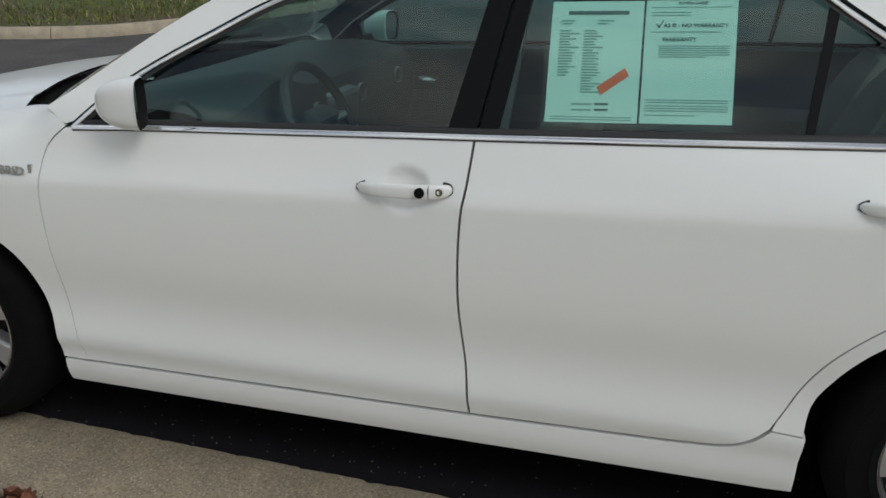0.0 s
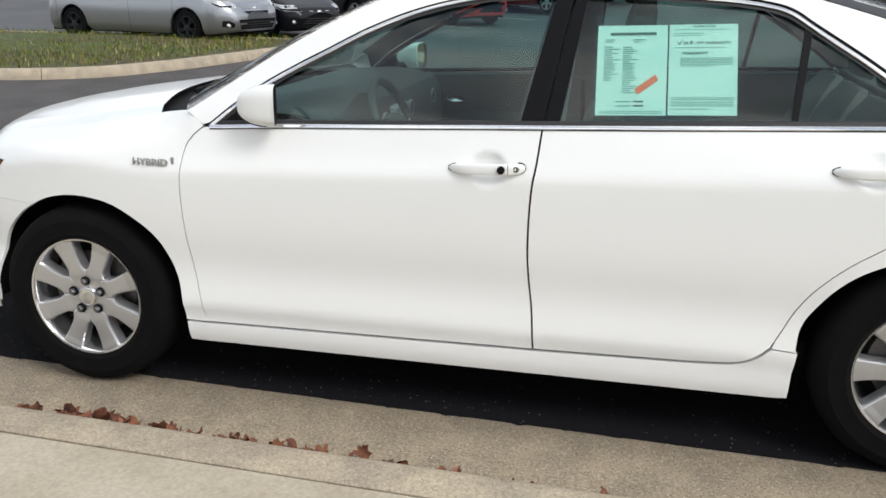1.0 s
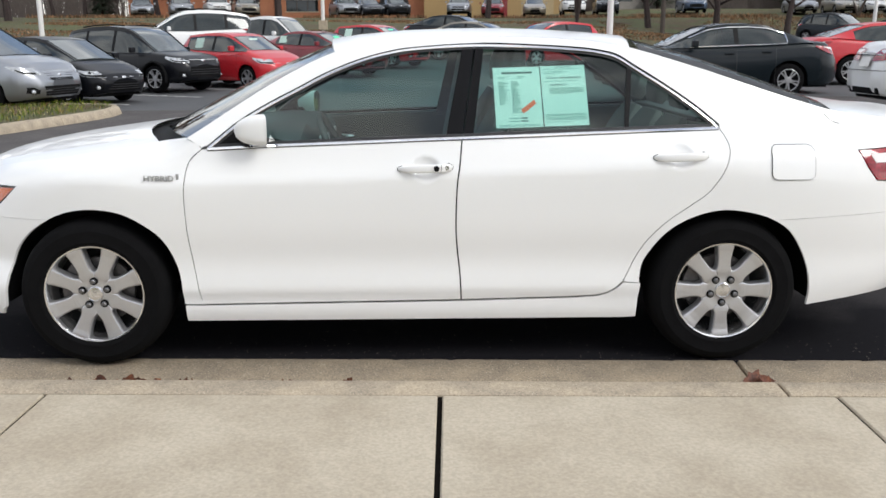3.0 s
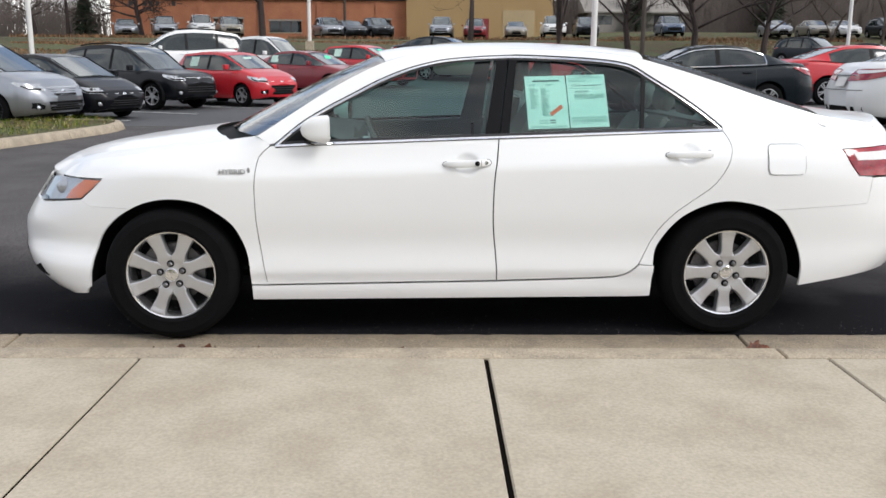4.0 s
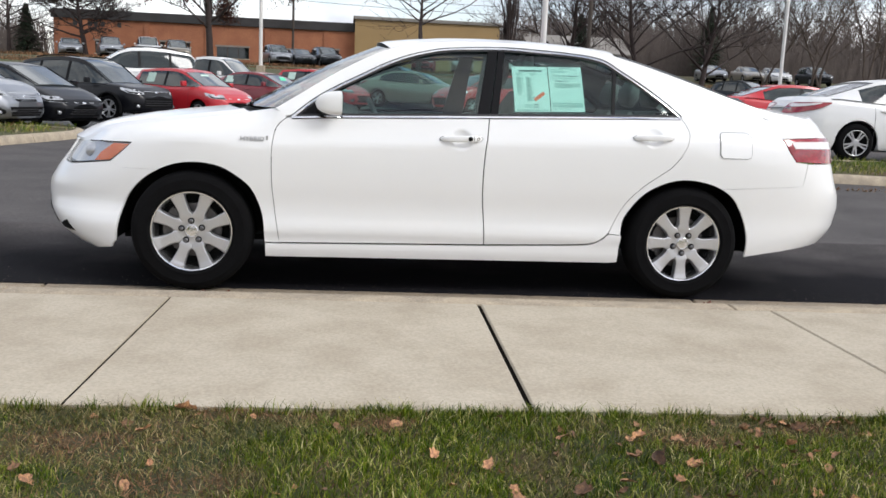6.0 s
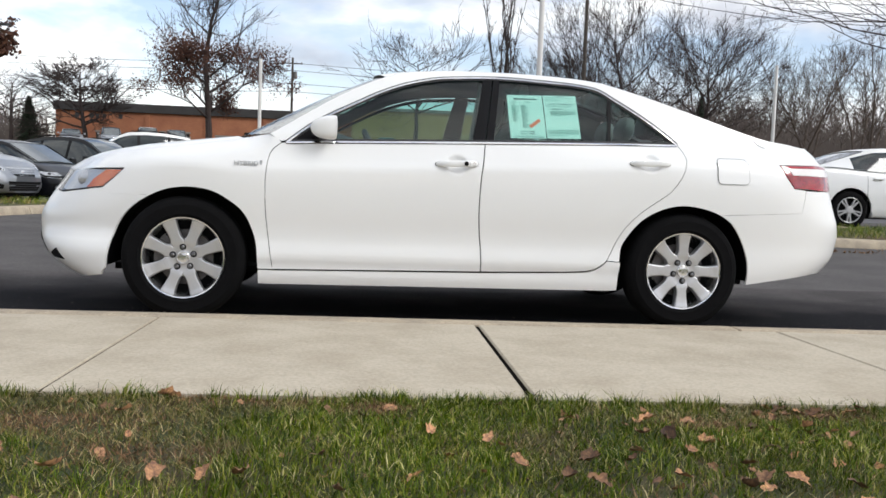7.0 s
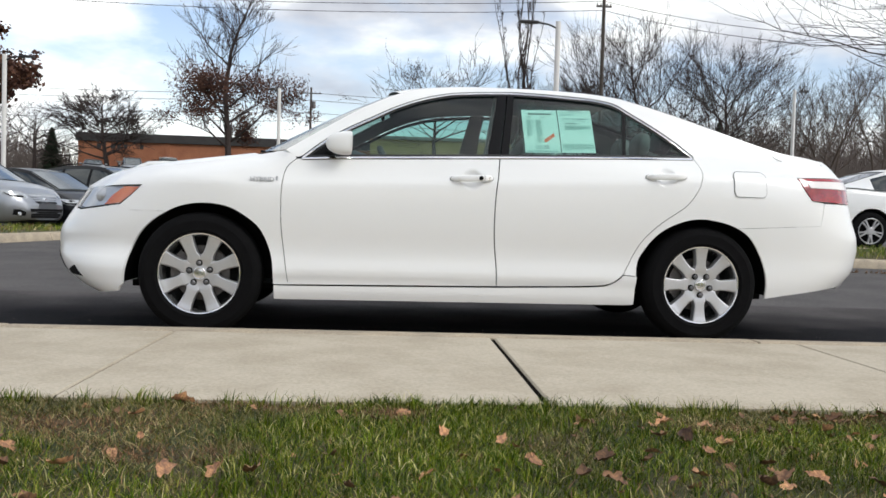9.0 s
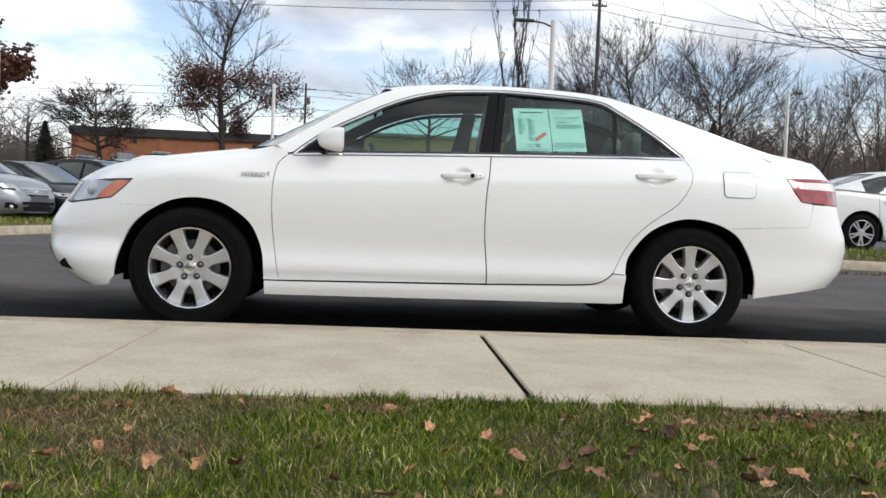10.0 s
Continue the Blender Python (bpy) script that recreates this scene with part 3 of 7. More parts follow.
def leaf_mesh(name, rng, size, material):
    """A curled, lobed dead leaf."""
    n = 20
    cup, fold, tw = rng.uniform(-0.6, 0.7), rng.uniform(0.1, 0.9), rng.uniform(-0.6, 0.6)
    ph, lobes, long = rng.uniform(0, 6.28), rng.choice((1.5, 2.5, 3.5)), rng.uniform(1.0, 1.5)
    verts = [(0, 0, 0.02 * size)]
    for ring in (0.5, 1.0):
        for i in range(n):
            a = 2 * math.pi * i / n
            lobe = 1.0 if ring < 1 else (0.74 + 0.26 * abs(math.cos(lobes * a + ph)) ** 1.3) * rng.uniform(0.74, 1.14)
            r = size * ring * lobe
            x, y = r * math.cos(a) * long, r * math.sin(a) * 0.85
            z = size * (cup * ring ** 2 * 0.5 + fold * (y / size) ** 2 + tw * x * y / size ** 2 + 0.16 * rng.uniform(-1, 1) * ring)
            verts.append((x, y, z))
    faces = [(0, 1 + i, 1 + (i + 1) % n) for i in range(n)]
    faces += [(1 + i, 1 + n + i, 1 + n + (i + 1) % n, 1 + (i + 1) % n) for i in range(n)]
    me = bpy.data.meshes.new(name)
    me.from_pydata(verts, [], faces)
    me.polygons.foreach_set("use_smooth", [True] * len(faces))
    me.materials.append(material)
    return me


def make_leaves():
    rng = random.Random(3)
    kinds = [leaf_mesh("dead_leaf", rng, rng.uniform(0.9, 1.1), LEAF) for i in range(14)]
    russet = [leaf_mesh("dead_leaf", rng, rng.uniform(0.9, 1.1), RUSSET) for i in range(9)]
    def drop_leaf(u, w, z, s, tilt, label, group):
        o = new("dead_leaf", rng.choice(russet if "gutter" in group else kinds))
        p = STREET @ Vector((u, w, z))
        o.matrix_basis = Matrix.Translation(p) @ Euler((rng.uniform(-tilt, tilt), rng.uniform(-tilt, tilt), rng.uniform(0, 6.28))).to_matrix().to_4x4() @ Matrix.Diagonal((s, s, s, 1))
        tagged(o, label, "leaf", group)
    lawn = [(-0.32, -2.21), (-0.4, -2.31), (-0.22, -2.45), (-0.07, -2.52), (0.19, -2.3), (0.43, -2.3), (0.37, -2.46), (0.43, -2.49), (0.3, -2.63), (0.16, -2.7), (0.14, -2.86), (0.35, -2.82), (0.56, -2.72), (0.48, -2.89), (0.75, -2.87), (0.55, -2.83), (0.99, -2.21), (1.19, -2.12), (-0.02, -2.74), (0.08, -2.83), (-0.75, -2.83), (-0.67, -2.82), (-1.1, -2.8), (-1.07, -2.29), (-0.86, -2.83), (-0.5, -2.25), (-0.99, -2.11), (0.55, -2.31), (0.63, -2.83)]
    for u, w in lawn:
        drop_leaf(u, w, 0.092, rng.uniform(0.019, 0.030), 0.55, "curled brown dead leaf lying in the grass", "leaves on the lawn")
    for i in range(250):
        u, w = rng.uniform(-2.4, 2.4) if i % 3 else rng.gauss(0.9, 0.5), -2.1 - 1.5 * rng.random() ** 1.2
        drop_leaf(u, w, rng.uniform(0.070, 0.090), rng.uniform(0.010, 0.022), 0.6, "curled brown dead leaf lying in the grass", "leaves on the lawn")
    verts, faces = [], []
    for i in range(190):
        u = rng.uniform(-1.75, -1.0) if i % 5 < 2 else rng.uniform(-1.05, -0.35) if i % 5 < 4 else rng.uniform(-0.4, 0.4) if i % 3 else rng.uniform(-3, 3)
        deep = abs(rng.gauss(0, 0.024))
        place = Matrix.Translation((u, -0.333 + deep, max(0.004, rng.uniform(0.012, 0.046) - 0.35 * deep))) @ Euler((rng.uniform(-1, 1), rng.uniform(-1, 1), rng.uniform(0, 6.28))).to_matrix().to_4x4() @ Matrix.Scale(rng.uniform(0.013, 0.030), 4)
        me, start = rng.choice(russet), len(verts)
        verts += [tuple(place @ v.co) for v in me.vertices]
        faces += [tuple(start + k for k in p.vertices) for p in me.polygons]
    litter = link_mesh("leaf_litter", verts, faces, LITTER)
    litter.matrix_basis = STREET
    tagged(litter, "dry russet leaf fragments caught against the kerb", "leaf litter", kind="stuff")
    for u, w, s in ((-1.40, -0.31, 0.035), (-1.27, -0.31, 0.04), (-1.16, -0.305, 0.055), (-1.1, -0.31, 0.045), (-0.95, -0.29, 0.042), (-0.68, -0.3, 0.040), (-0.47, -0.3, 0.042), (-0.15, -0.31, 0.03), (-0.07, -0.31, 0.03), (0.5, -0.3, 0.03), (1.45, -0.2, 0.05), (1.49, -0.22, 0.045)):
        drop_leaf(u, w, 0.028 if w < -0.25 else 0.015, s, 0.9, "large curled russet leaf in the gutter", "leaves in the gutter")


make_ground()
make_kerb()
make_lawn()
make_leaves()

# ---- the white saloon ----
HALF = 0.91
SIDE = [(0.12, 0.10), (0.185, 0.068), (0.215, 0.050), (0.25, 0.042), (0.275, 0.0405), (0.293, 0.0405), (0.31, 0.0385), (0.326, 0.033), (0.335, 0.0285), (0.352, 0.0265), (0.39, 0.0285), (0.43, 0.0325), (0.48, 0.032), (0.53, 0.026), (0.59, 0.016), (0.66, 0.008), (0.76, 0.003), (0.84, 0.003), (0.858, 0.0035), (0.872, 0.0075), (0.90, 0.019), (0.95, 0.036), (1.0, 0.053), (1.03, 0.066), (1.06, 0.085), (1.15, 0.128), (1.25, 0.180), (1.33, 0.228), (1.39, 0.275), (1.42, 0.315), (1.435, 0.35), (1.45, 0.42)]
NOSE = [(0.12, 0.70), (0.19, 0.755), (0.21, 0.80), (0.25, 0.855), (0.31, 0.92), (0.40, 0.972), (0.48, 0.988), (0.54, 0.985), (0.63, 0.945), (0.72, 0.895), (0.785, 0.862), (0.85, 0.82), (0.90, 0.79), (1.0, 0.77)]
TAIL = [(0.2, 0.82), (0.26, 0.88), (0.33, 0.975), (0.42, 1.042), (0.54, 1.062), (0.62, 1.052), (0.70, 1.022), (0.81, 0.990), (0.90, 0.978), (0.96, 0.966), (1.02, 0.958), (1.08, 0.965), (1.3, 0.96)]

SIDE = spline(SIDE, 0.004)


def smooth_interp(z, table):
    xs, ys = [a for a, _ in table], [b for _, b in table]
    return float(np.interp(z, xs, ys))


def nose_bend(z):
    """The nose is rounder in plan above than at its foot."""
    return 2.6 + 1.7 * min(1.0, max(0.0, (0.46 - z) / 0.26))


def section(x, z):
    """The flank's section; its crease softens towards the tail."""
    k = min(1.0, max(0.0, (x - 1.15) / 0.4))
    b = smooth_interp(z, SIDE)
    return b if k == 0 else b * (1 - k) + k * sum(smooth_interp(z + d, SIDE) for d in (-0.06, -0.03, 0, 0.03, 0.06)) / 5


def side_y(x, z):
    """How far in from the widest plane the body's flank lies."""
    rise = 0.036 * (min(1.3, max(-1.0, x)) - 0.2) * min(1.0, max(0.0, (z - 0.66) / 0.16)) * min(1.0, max(0.0, (1.02 - z) / 0.10)) * min(1.0, max(0.0, (1.85 - x) / 0.4)) * min(1.0, max(0.0, (x + 1.65) / 0.5))
    b = section(x, z - rise)
    if z > 0.95:
        b += 0.045 * ((x - 0.2) / 1.13) ** 2 * min(1, (z - 0.95) / 0.1) * (1.0 if x > 0.2 else 0.3)
    if x < -1.0:
        q = min(0.9995, (-1.0 - x) / (1.345 * smooth_interp(z, NOSE)))
        e = nose_bend(z)
        return HALF - (HALF - b) * (1 - q ** e) ** (1 / e)
    if x > 1.3:
        q = min(0.9995, (x - 1.3) / (1.16 * smooth_interp(z, TAIL)))
        return HALF - (HALF - b) * (1 - q ** 4) ** 0.25
    # the lips of the wheel arches stand out a little
    return b


def cup(x, z):
    """The hollows behind the door handles."""
    d = 0.0
    for cx, cz in ((0.066, 0.881), (1.155, 0.932)):
        r = math.hypot((x - cx) / 0.062, (z - cz) / 0.05)
        if r < 1:
            d += 0.022 * (1 - r * r) ** 0.8
    return d


def on_side(x, z, out=0.0):
    return (x, side_y(x, z) + cup(x, z) - out, z)


def on_nose(s, z, out=0.0):
    t = s * math.pi / 2
    c, n = max(0.0, math.cos(t)), math.sin(t)
    b = smooth_interp(z, SIDE)
    e = nose_bend(z)
    y = HALF - (HALF - b) * c ** (2 / e)
    x = -1.0 - 1.345 * smooth_interp(z, NOSE) * n ** (2 / e)
    return (x - out * n, y - out * c, z)


def nose_s(x, z):
    q = min(1, max(0, (-1.0 - x) / (1.345 * smooth_interp(z, NOSE))))
    return 2 / math.pi * math.asin(q ** (nose_bend(z) / 2))


def on_tail(s, z, out=0.0):
    t = s * math.pi / 2
    c, n = max(0.0, math.cos(t)), math.sin(t)
    x = 1.3 + 1.16 * smooth_interp(z, TAIL) * n ** 0.5
    b = section(x, z)
    if z > 0.95:
        b += 0.045 * ((x - 0.2) / 1.13) ** 2 * min(1, (z - 0.95) / 0.1)
    y = HALF - (HALF - b) * c ** 0.5
    return (x + out * n, y - out * c, z)


def tail_s(x, z):
    q = min(1, max(0, (x - 1.3) / (1.16 * smooth_interp(z, TAIL))))
    return 2 / math.pi * math.asin(q ** 2)


def inside(px, py, poly):
    hit = False
    j = len(poly) - 1
    for i in range(len(poly)):
        (xi, yi), (xj, yj) = poly[i], poly[j]
        if (yi > py) != (yj > py) and px < (xj - xi) * (py - yi) / (yj - yi) + xi:
            hit = not hit
        j = i
    return hit


def shrink(poly, d):
    area = sum(poly[i - 1][0] * poly[i][1] - poly[i][0] * poly[i - 1][1] for i in range(len(poly)))
    sgn = 1 if area > 0 else -1
    out, n = [], len(poly)
    for i in range(n):
        (ax, ay), (bx, by), (cx, cy) = poly[i - 1], poly[i], poly[(i + 1) % n]
        n1 = np.array((-(by - ay), bx - ax))
        n2 = np.array((-(cy - by), cx - bx))
        n1, n2 = n1 / (np.linalg.norm(n1) or 1), n2 / (np.linalg.norm(n2) or 1)
        m = n1 + n2
        k = np.linalg.norm(m)
        m = m / k if k > 1e-6 else n1
        m = m / max(0.5, float(m @ n1))
        out.append((bx + sgn * d * m[0], by + sgn * d * m[1]))
    return out


def dense(poly, step=0.03):
    out = []
    for i in range(len(poly)):
        a, b = np.array(poly[i]), np.array(poly[(i + 1) % len(poly)])
        d = np.linalg.norm(b - a)
        if d < 1e-5:
            continue
        n = max(1, int(round(d / step)))
        out += [tuple(a + (b - a) * k / n) for k in range(n)]
    return out


def panel_mesh(poly, place, step=0.045, gap=0.0032, flange=0.018, fine=(), depth=0.0):
    """A sheet cut to an outline and bent over the body by place(u, v, out). Its edges turn inwards."""
    from mathutils.geometry import delaunay_2d_cdt
    edge = dense(shrink(dense(poly, 0.03), gap), 0.03)
    us, vs = [p[0] for p in edge], [p[1] for p in edge]
    pts = list(edge)
    e = np.array(edge)
    rows = int((max(vs) - min(vs)) / step) + 2
    for r in range(rows):
        v = min(vs) + r * step
        u = min(us) + (0.5 * step if r % 2 else 0)
        while u < max(us):
            if inside(u, v, edge) and np.min(np.hypot(e[:, 0] - u, e[:, 1] - v)) > 0.45 * step:
                if not any(math.hypot(u - fu, v - fv) < fr + step * 0.3 for fu, fv, fr, _ in fine):
                    pts.append((u, v))
            u += step
    for fu, fv, fr, fs in fine:
        k = int(fr / fs) + 1
        for i in range(-k, k + 1):
            for j in range(-k, k + 1):
                u, v = fu + (i + 0.5 * (j % 2)) * fs, fv + j * fs
                if math.hypot(u - fu, v - fv) <= fr and inside(u, v, edge):
                    pts.append((u, v))
    n = len(edge)
    out = delaunay_2d_cdt([Vector(p) for p in pts], [(i, (i + 1) % n) for i in range(n)], [], 1, 1e-6)
    flat, tris = out[0], out[2]
    verts = [place(p.x, p.y) for p in flat]
    faces = [tuple(t) for t in tris]
    turn = 0.0
    for t in faces[:: max(1, len(faces) // 40)]:
        a, b, c = (Vector(verts[i]) for i in t)
        m = flat[t[0]]
        turn += (b - a).cross(c - a).dot(Vector(place(m.x, m.y, 0.01)) - Vector(place(m.x, m.y)))
    if turn < 0:
        faces = [tuple(reversed(t)) for t in faces]
    if flange:
        base = len(verts)
        a = [Vector(place(*p)) for p in edge]
        b = [Vector(place(*p, -flange)) for p in edge]
        verts += [tuple(q) for q in a] + [tuple(q) for q in b]
        for i in range(n):
            j = (i + 1) % n
            faces.append((base + i, base + j, base + n + j, base + n + i))
    return verts, faces


CAR_AT = Matrix.Translation((0, HALF, 0))
CAR_INV = Matrix.Translation((0, -HALF, 0))


def both(name, verts, faces, material, parent, label="", smooth=True, inverse=None, far=True):
    """The part on the near side, and its mirror image on the far side."""
    a = link_mesh(name, verts, faces, material, parent, label, smooth, inverse)
    b = None
    if far:
        b = link_mesh(name, [(x, 2 * HALF - y, z) for x, y, z in verts], [tuple(reversed(f)) for f in faces], material, parent, label, smooth, inverse)
    return a, b


def ribbon(path, width, proud, place, thick=0.006, normal_side=1):
    """A flat strip that follows a line on the body. Returns verts and faces."""
    rows = []
    n = len(path)
    for i in range(n):
        a, b = np.array(path[max(0, i - 1)]), np.array(path[min(n - 1, i + 1)])
        d = (b - a) / (np.linalg.norm(b - a) or 1)
        nn = np.array((-d[1], d[0])) * normal_side
        p, q = np.array(path[i]), np.array(path[i]) + nn * width
        m1, m2 = p + nn * width * 0.2, p + nn * width * 0.8
        rows.append([place(*p, proud - thick), place(*p, proud * 0.6), place(*m1, proud), place(*m2, proud), place(*q, proud * 0.6), place(*q, proud - thick)])
    return grid(rows)


DOOR_FRONT = [(-0.886, 0.966), (-0.92, 0.938), (-0.938, 0.917), (-0.952, 0.877), (-0.961, 0.81), (-0.964, 0.748), (-0.962, 0.623), (-0.954, 0.528), (-0.937, 0.4), (-0.919, 0.281)]
SEAM = [(0.222, 1.006), (0.212, 0.899), (0.203, 0.838), (0.197, 0.743), (0.196, 0.615), (0.203, 0.518), (0.214, 0.419), (0.221, 0.296)]
DOOR_REAR = [(0.936, 0.381), (0.964, 0.438), (0.991, 0.499), (1.037, 0.573), (1.111, 0.65), (1.197, 0.713), (1.275, 0.77), (1.32, 0.825), (1.351, 0.88), (1.368, 0.934), (1.373, 0.975), (1.362, 1.015), (1.346, 1.043)]
DOOR_FOOT_R = [(0.697, 0.307), (0.828, 0.316), (0.879, 0.335), (0.915, 0.360), (0.936, 0.381)]
ARCH_F = [(-1.806, 0.262), (-1.797, 0.334), (-1.772, 0.435), (-1.734, 0.518), (-1.678, 0.585), (-1.602, 0.642), (-1.490, 0.693), (-1.367, 0.711), (-1.245, 0.695), (-1.155, 0.650), (-1.080, 0.589), (-1.036, 0.511), (-1.007, 0.415), (-0.998, 0.298)]
ARCH_R = [(1.004, 0.329), (1.013, 0.449), (1.046, 0.517), (1.098, 0.587), (1.159, 0.638), (1.254, 0.682), (1.352, 0.701), (1.453, 0.693), (1.557, 0.665), (1.648, 0.611), (1.711, 0.528), (1.751, 0.444), (1.771, 0.358), (1.773, 0.260)]
CHROME_LINE = [(-0.858, 0.975), (-0.733, 1.075), (-0.611, 1.148), (-0.487, 1.212), (-0.362, 1.276), (-0.235, 1.327), (-0.106, 1.363), (0.024, 1.384), (0.291, 1.4), (0.549, 1.393), (0.747, 1.381), (0.852, 1.367), (0.917, 1.348), (0.988, 1.303), (1.124, 1.218), (1.25, 1.13), (1.344, 1.053)]
BELT = [(-0.858, 0.967), (-0.607, 0.98), (-0.298, 0.991), (0.016, 1.003), (0.225, 1.01), (0.656, 1.025), (0.982, 1.036), (1.349, 1.046)]
ROOF_EDGE = [(-0.95, 1.012), (-0.92, 1.03), (-0.735, 1.15), (-0.61, 1.228), (-0.46, 1.31), (-0.33, 1.367), (-0.2, 1.403), (0.0, 1.425), (0.2, 1.434), (0.5, 1.432), (0.754, 1.419), (0.928, 1.396), (1.07, 1.361), (1.29, 1.295), (1.495, 1.228), (1.7, 1.163), (1.907, 1.108), (2.1, 1.085), (2.205, 1.070)]
FENDER_TOP = [(-2.015, 0.785), (-1.956, 0.823), (-1.882, 0.857), (-1.792, 0.879), (-1.641, 0.902), (-1.43, 0.932), (-1.278, 0.955), (-1.125, 0.979), (-1.0, 1.0), (-0.95, 1.008)]


def fender_place(x, z, out=0.0):
    """The wing: it rolls over towards the bonnet at its top."""
    top = smooth_interp(x, FENDER_TOP)
    r = max(0.0, (z - (top - 0.10)) / 0.10)
    y = side_y(x, z) + 0.085 * min(1.2, r) ** 2 * min(1.0, max(0.0, (-0.93 - x) / 0.13))
    return (x, y - out, z - out * 0.3 * min(1, r))


def belt_z(x):
    return smooth_interp(x, BELT)


def make_wheel(parent, name_m, turn, lugs):
    """An eight-spoke alloy wheel with its tyre, seen from -y; the hub face is at y = 0."""
    w = new("wheel")
    w.parent = parent
    w.matrix_basis = name_m
    w["label"] = "eight-spoke silver alloy wheel with a black tyre"
    tyre = [(0.205, 0.155), (0.226, 0.17), (0.262, 0.178), (0.30, 0.172), (0.318, 0.155), (0.328, 0.125), (0.3305, 0.09), (0.331, 0.052), (0.3275, 0.018), (0.318, -0.008), (0.306, -0.021), (0.288, -0.027), (0.284, -0.0295), (0.278, -0.0285), (0.258, -0.0295), (0.240, -0.027), (0.2355, -0.0285), (0.230, -0.026), (0.222, -0.018), (0.2165, -0.012)]
    v, f = lathe(tyre, 72)
    link_mesh("tyre", v, f, RUBBER, w)
    rim = [(0.2165, -0.010), (0.2195, -0.014), (0.2175, -0.018), (0.2115, -0.0165), (0.206, -0.008), (0.2015, 0.01), (0.199, 0.035), (0.19, 0.06), (0.186, 0.15)]
    v, f = lathe(rim, 72)
    link_mesh("rim", v, f, ALLOYRIM, w, "polished rim lip")
    # spokes: flat faces that widen towards the rim
    for k in range(8):
        a = turn + k * math.pi / 4
        prof = [(0.070, 0.0285, -0.003), (0.084, 0.0335, -0.005), (0.092, 0.0340, -0.0055), (0.097, 0.0315, -0.006), (0.104, 0.0285, -0.006), (0.114, 0.0268, -0.0065), (0.13, 0.0268, -0.007), (0.155, 0.0290, -0.008), (0.18, 0.0320, -0.010), (0.20, 0.0350, -0.0135), (0.211, 0.0368, -0.0145)]
        rows = []
        for r, hw, y in prof:
            rows.append([(r, y + 0.05, -hw * 1.05), (r, y + 0.008, -hw * 1.10), (r, y + 0.0012, -hw), (r, y - 0.0002, -hw * 0.86), (r, y - 0.0004, 0), (r, y - 0.0002, hw * 0.86), (r, y + 0.0012, hw), (r, y + 0.008, hw * 1.10), (r, y + 0.05, hw * 1.05)])
        c, s = math.cos(a), math.sin(a)
        rows = [[(x * c - z * s, y, x * s + z * c) for x, y, z in row] for row in rows]
        v, f = grid(rows)
        link_mesh("spoke", v, f, ALLOY, w, smooth=False)
    hub = [(0.0, -0.001), (0.03, -0.001), (0.034, 0.0), (0.054, 0.0), (0.07, -0.001), (0.084, -0.003), (0.090, 0.002), (0.093, 0.012), (0.094, 0.05)]
    v, f = lathe(hub, 48)
    link_mesh("hub", v, f, ALLOY, w)
    cap = [(0.0, -0.0105), (0.026, -0.010), (0.029, -0.0095), (0.031, -0.0105), (0.0335, -0.009), (0.034, 0.0)]
    v, f = lathe(cap, 32)
    link_mesh("centre_cap", v, f, ALLOYRIM, w)
    bm = bmesh.new()
    for rx, rz, ox, oz in ((0.019, 0.013, 0, 0), (0.007, 0.012, 0, 0), (0.013, 0.005, 0, 0.005)):
        ring = []
        for i in range(24):
            t = 2 * math.pi * i / 24
            ring.append((math.cos(t), math.sin(t)))
        o = [bm.verts.new((ox + rx * c, -0.0118, oz + rz * s)) for c, s in ring]
        q = [bm.verts.new((ox + (rx - 0.0025) * c, -0.0118, oz + (rz - 0.0025) * s)) for c, s in ring]
        for i in range(24):
            j = (i + 1) % 24
            bm.faces.new((o[i], o[j], q[j], q[i]))
    part("badge", bm, CHROME, w, fix=False)
    for k in range(5):
        a = lugs + k * 2 * math.pi / 5
        x, z = 0.057 * math.cos(a), 0.057 * math.sin(a)
        v, f = lathe([(0.0122, -0.004), (0.0122, -0.009), (0.0112, -0.017), (0.008, -0.0195), (0.0, -0.020)], 6)
        # Raised black disc draws the shade of the recess round each nut.
        pv, pf = lathe([(0.0175, -0.002), (0.0172, -0.0072), (0.0155, -0.0068), (0.0, -0.0066)], 18)
        link_mesh("lug_recess_shade", [(px + x, py, pz + z) for px, py, pz in pv], pf, DARK, w)
        link_mesh("lug_nut", [(px + x, py, pz + z) for px, py, pz in v], f, NUT, w, smooth=False)
    v, f = lathe([(0.06, 0.07), (0.148, 0.07), (0.15, 0.075), (0.15, 0.09), (0.06, 0.09)], 40)
    link_mesh("brake_disc", v, f, STEEL, w, "worn steel brake disc")
    v, f = lathe([(0.0, 0.1), (0.19, 0.1), (0.19, 0.17)], 32)
    link_mesh("back_plate", v, f, DARK, w)
    rows = []
    for t in np.linspace(2.3, 3.5, 8):
        c, s = math.cos(t), math.sin(t)
        rows.append([(r * c, y, r * s) for r, y in ((0.10, 0.055), (0.165, 0.055), (0.165, 0.11), (0.10, 0.11))])
    v, f = grid(rows, closed=True)
    link_mesh("brake_caliper", v, f, STEEL, w)
    return w


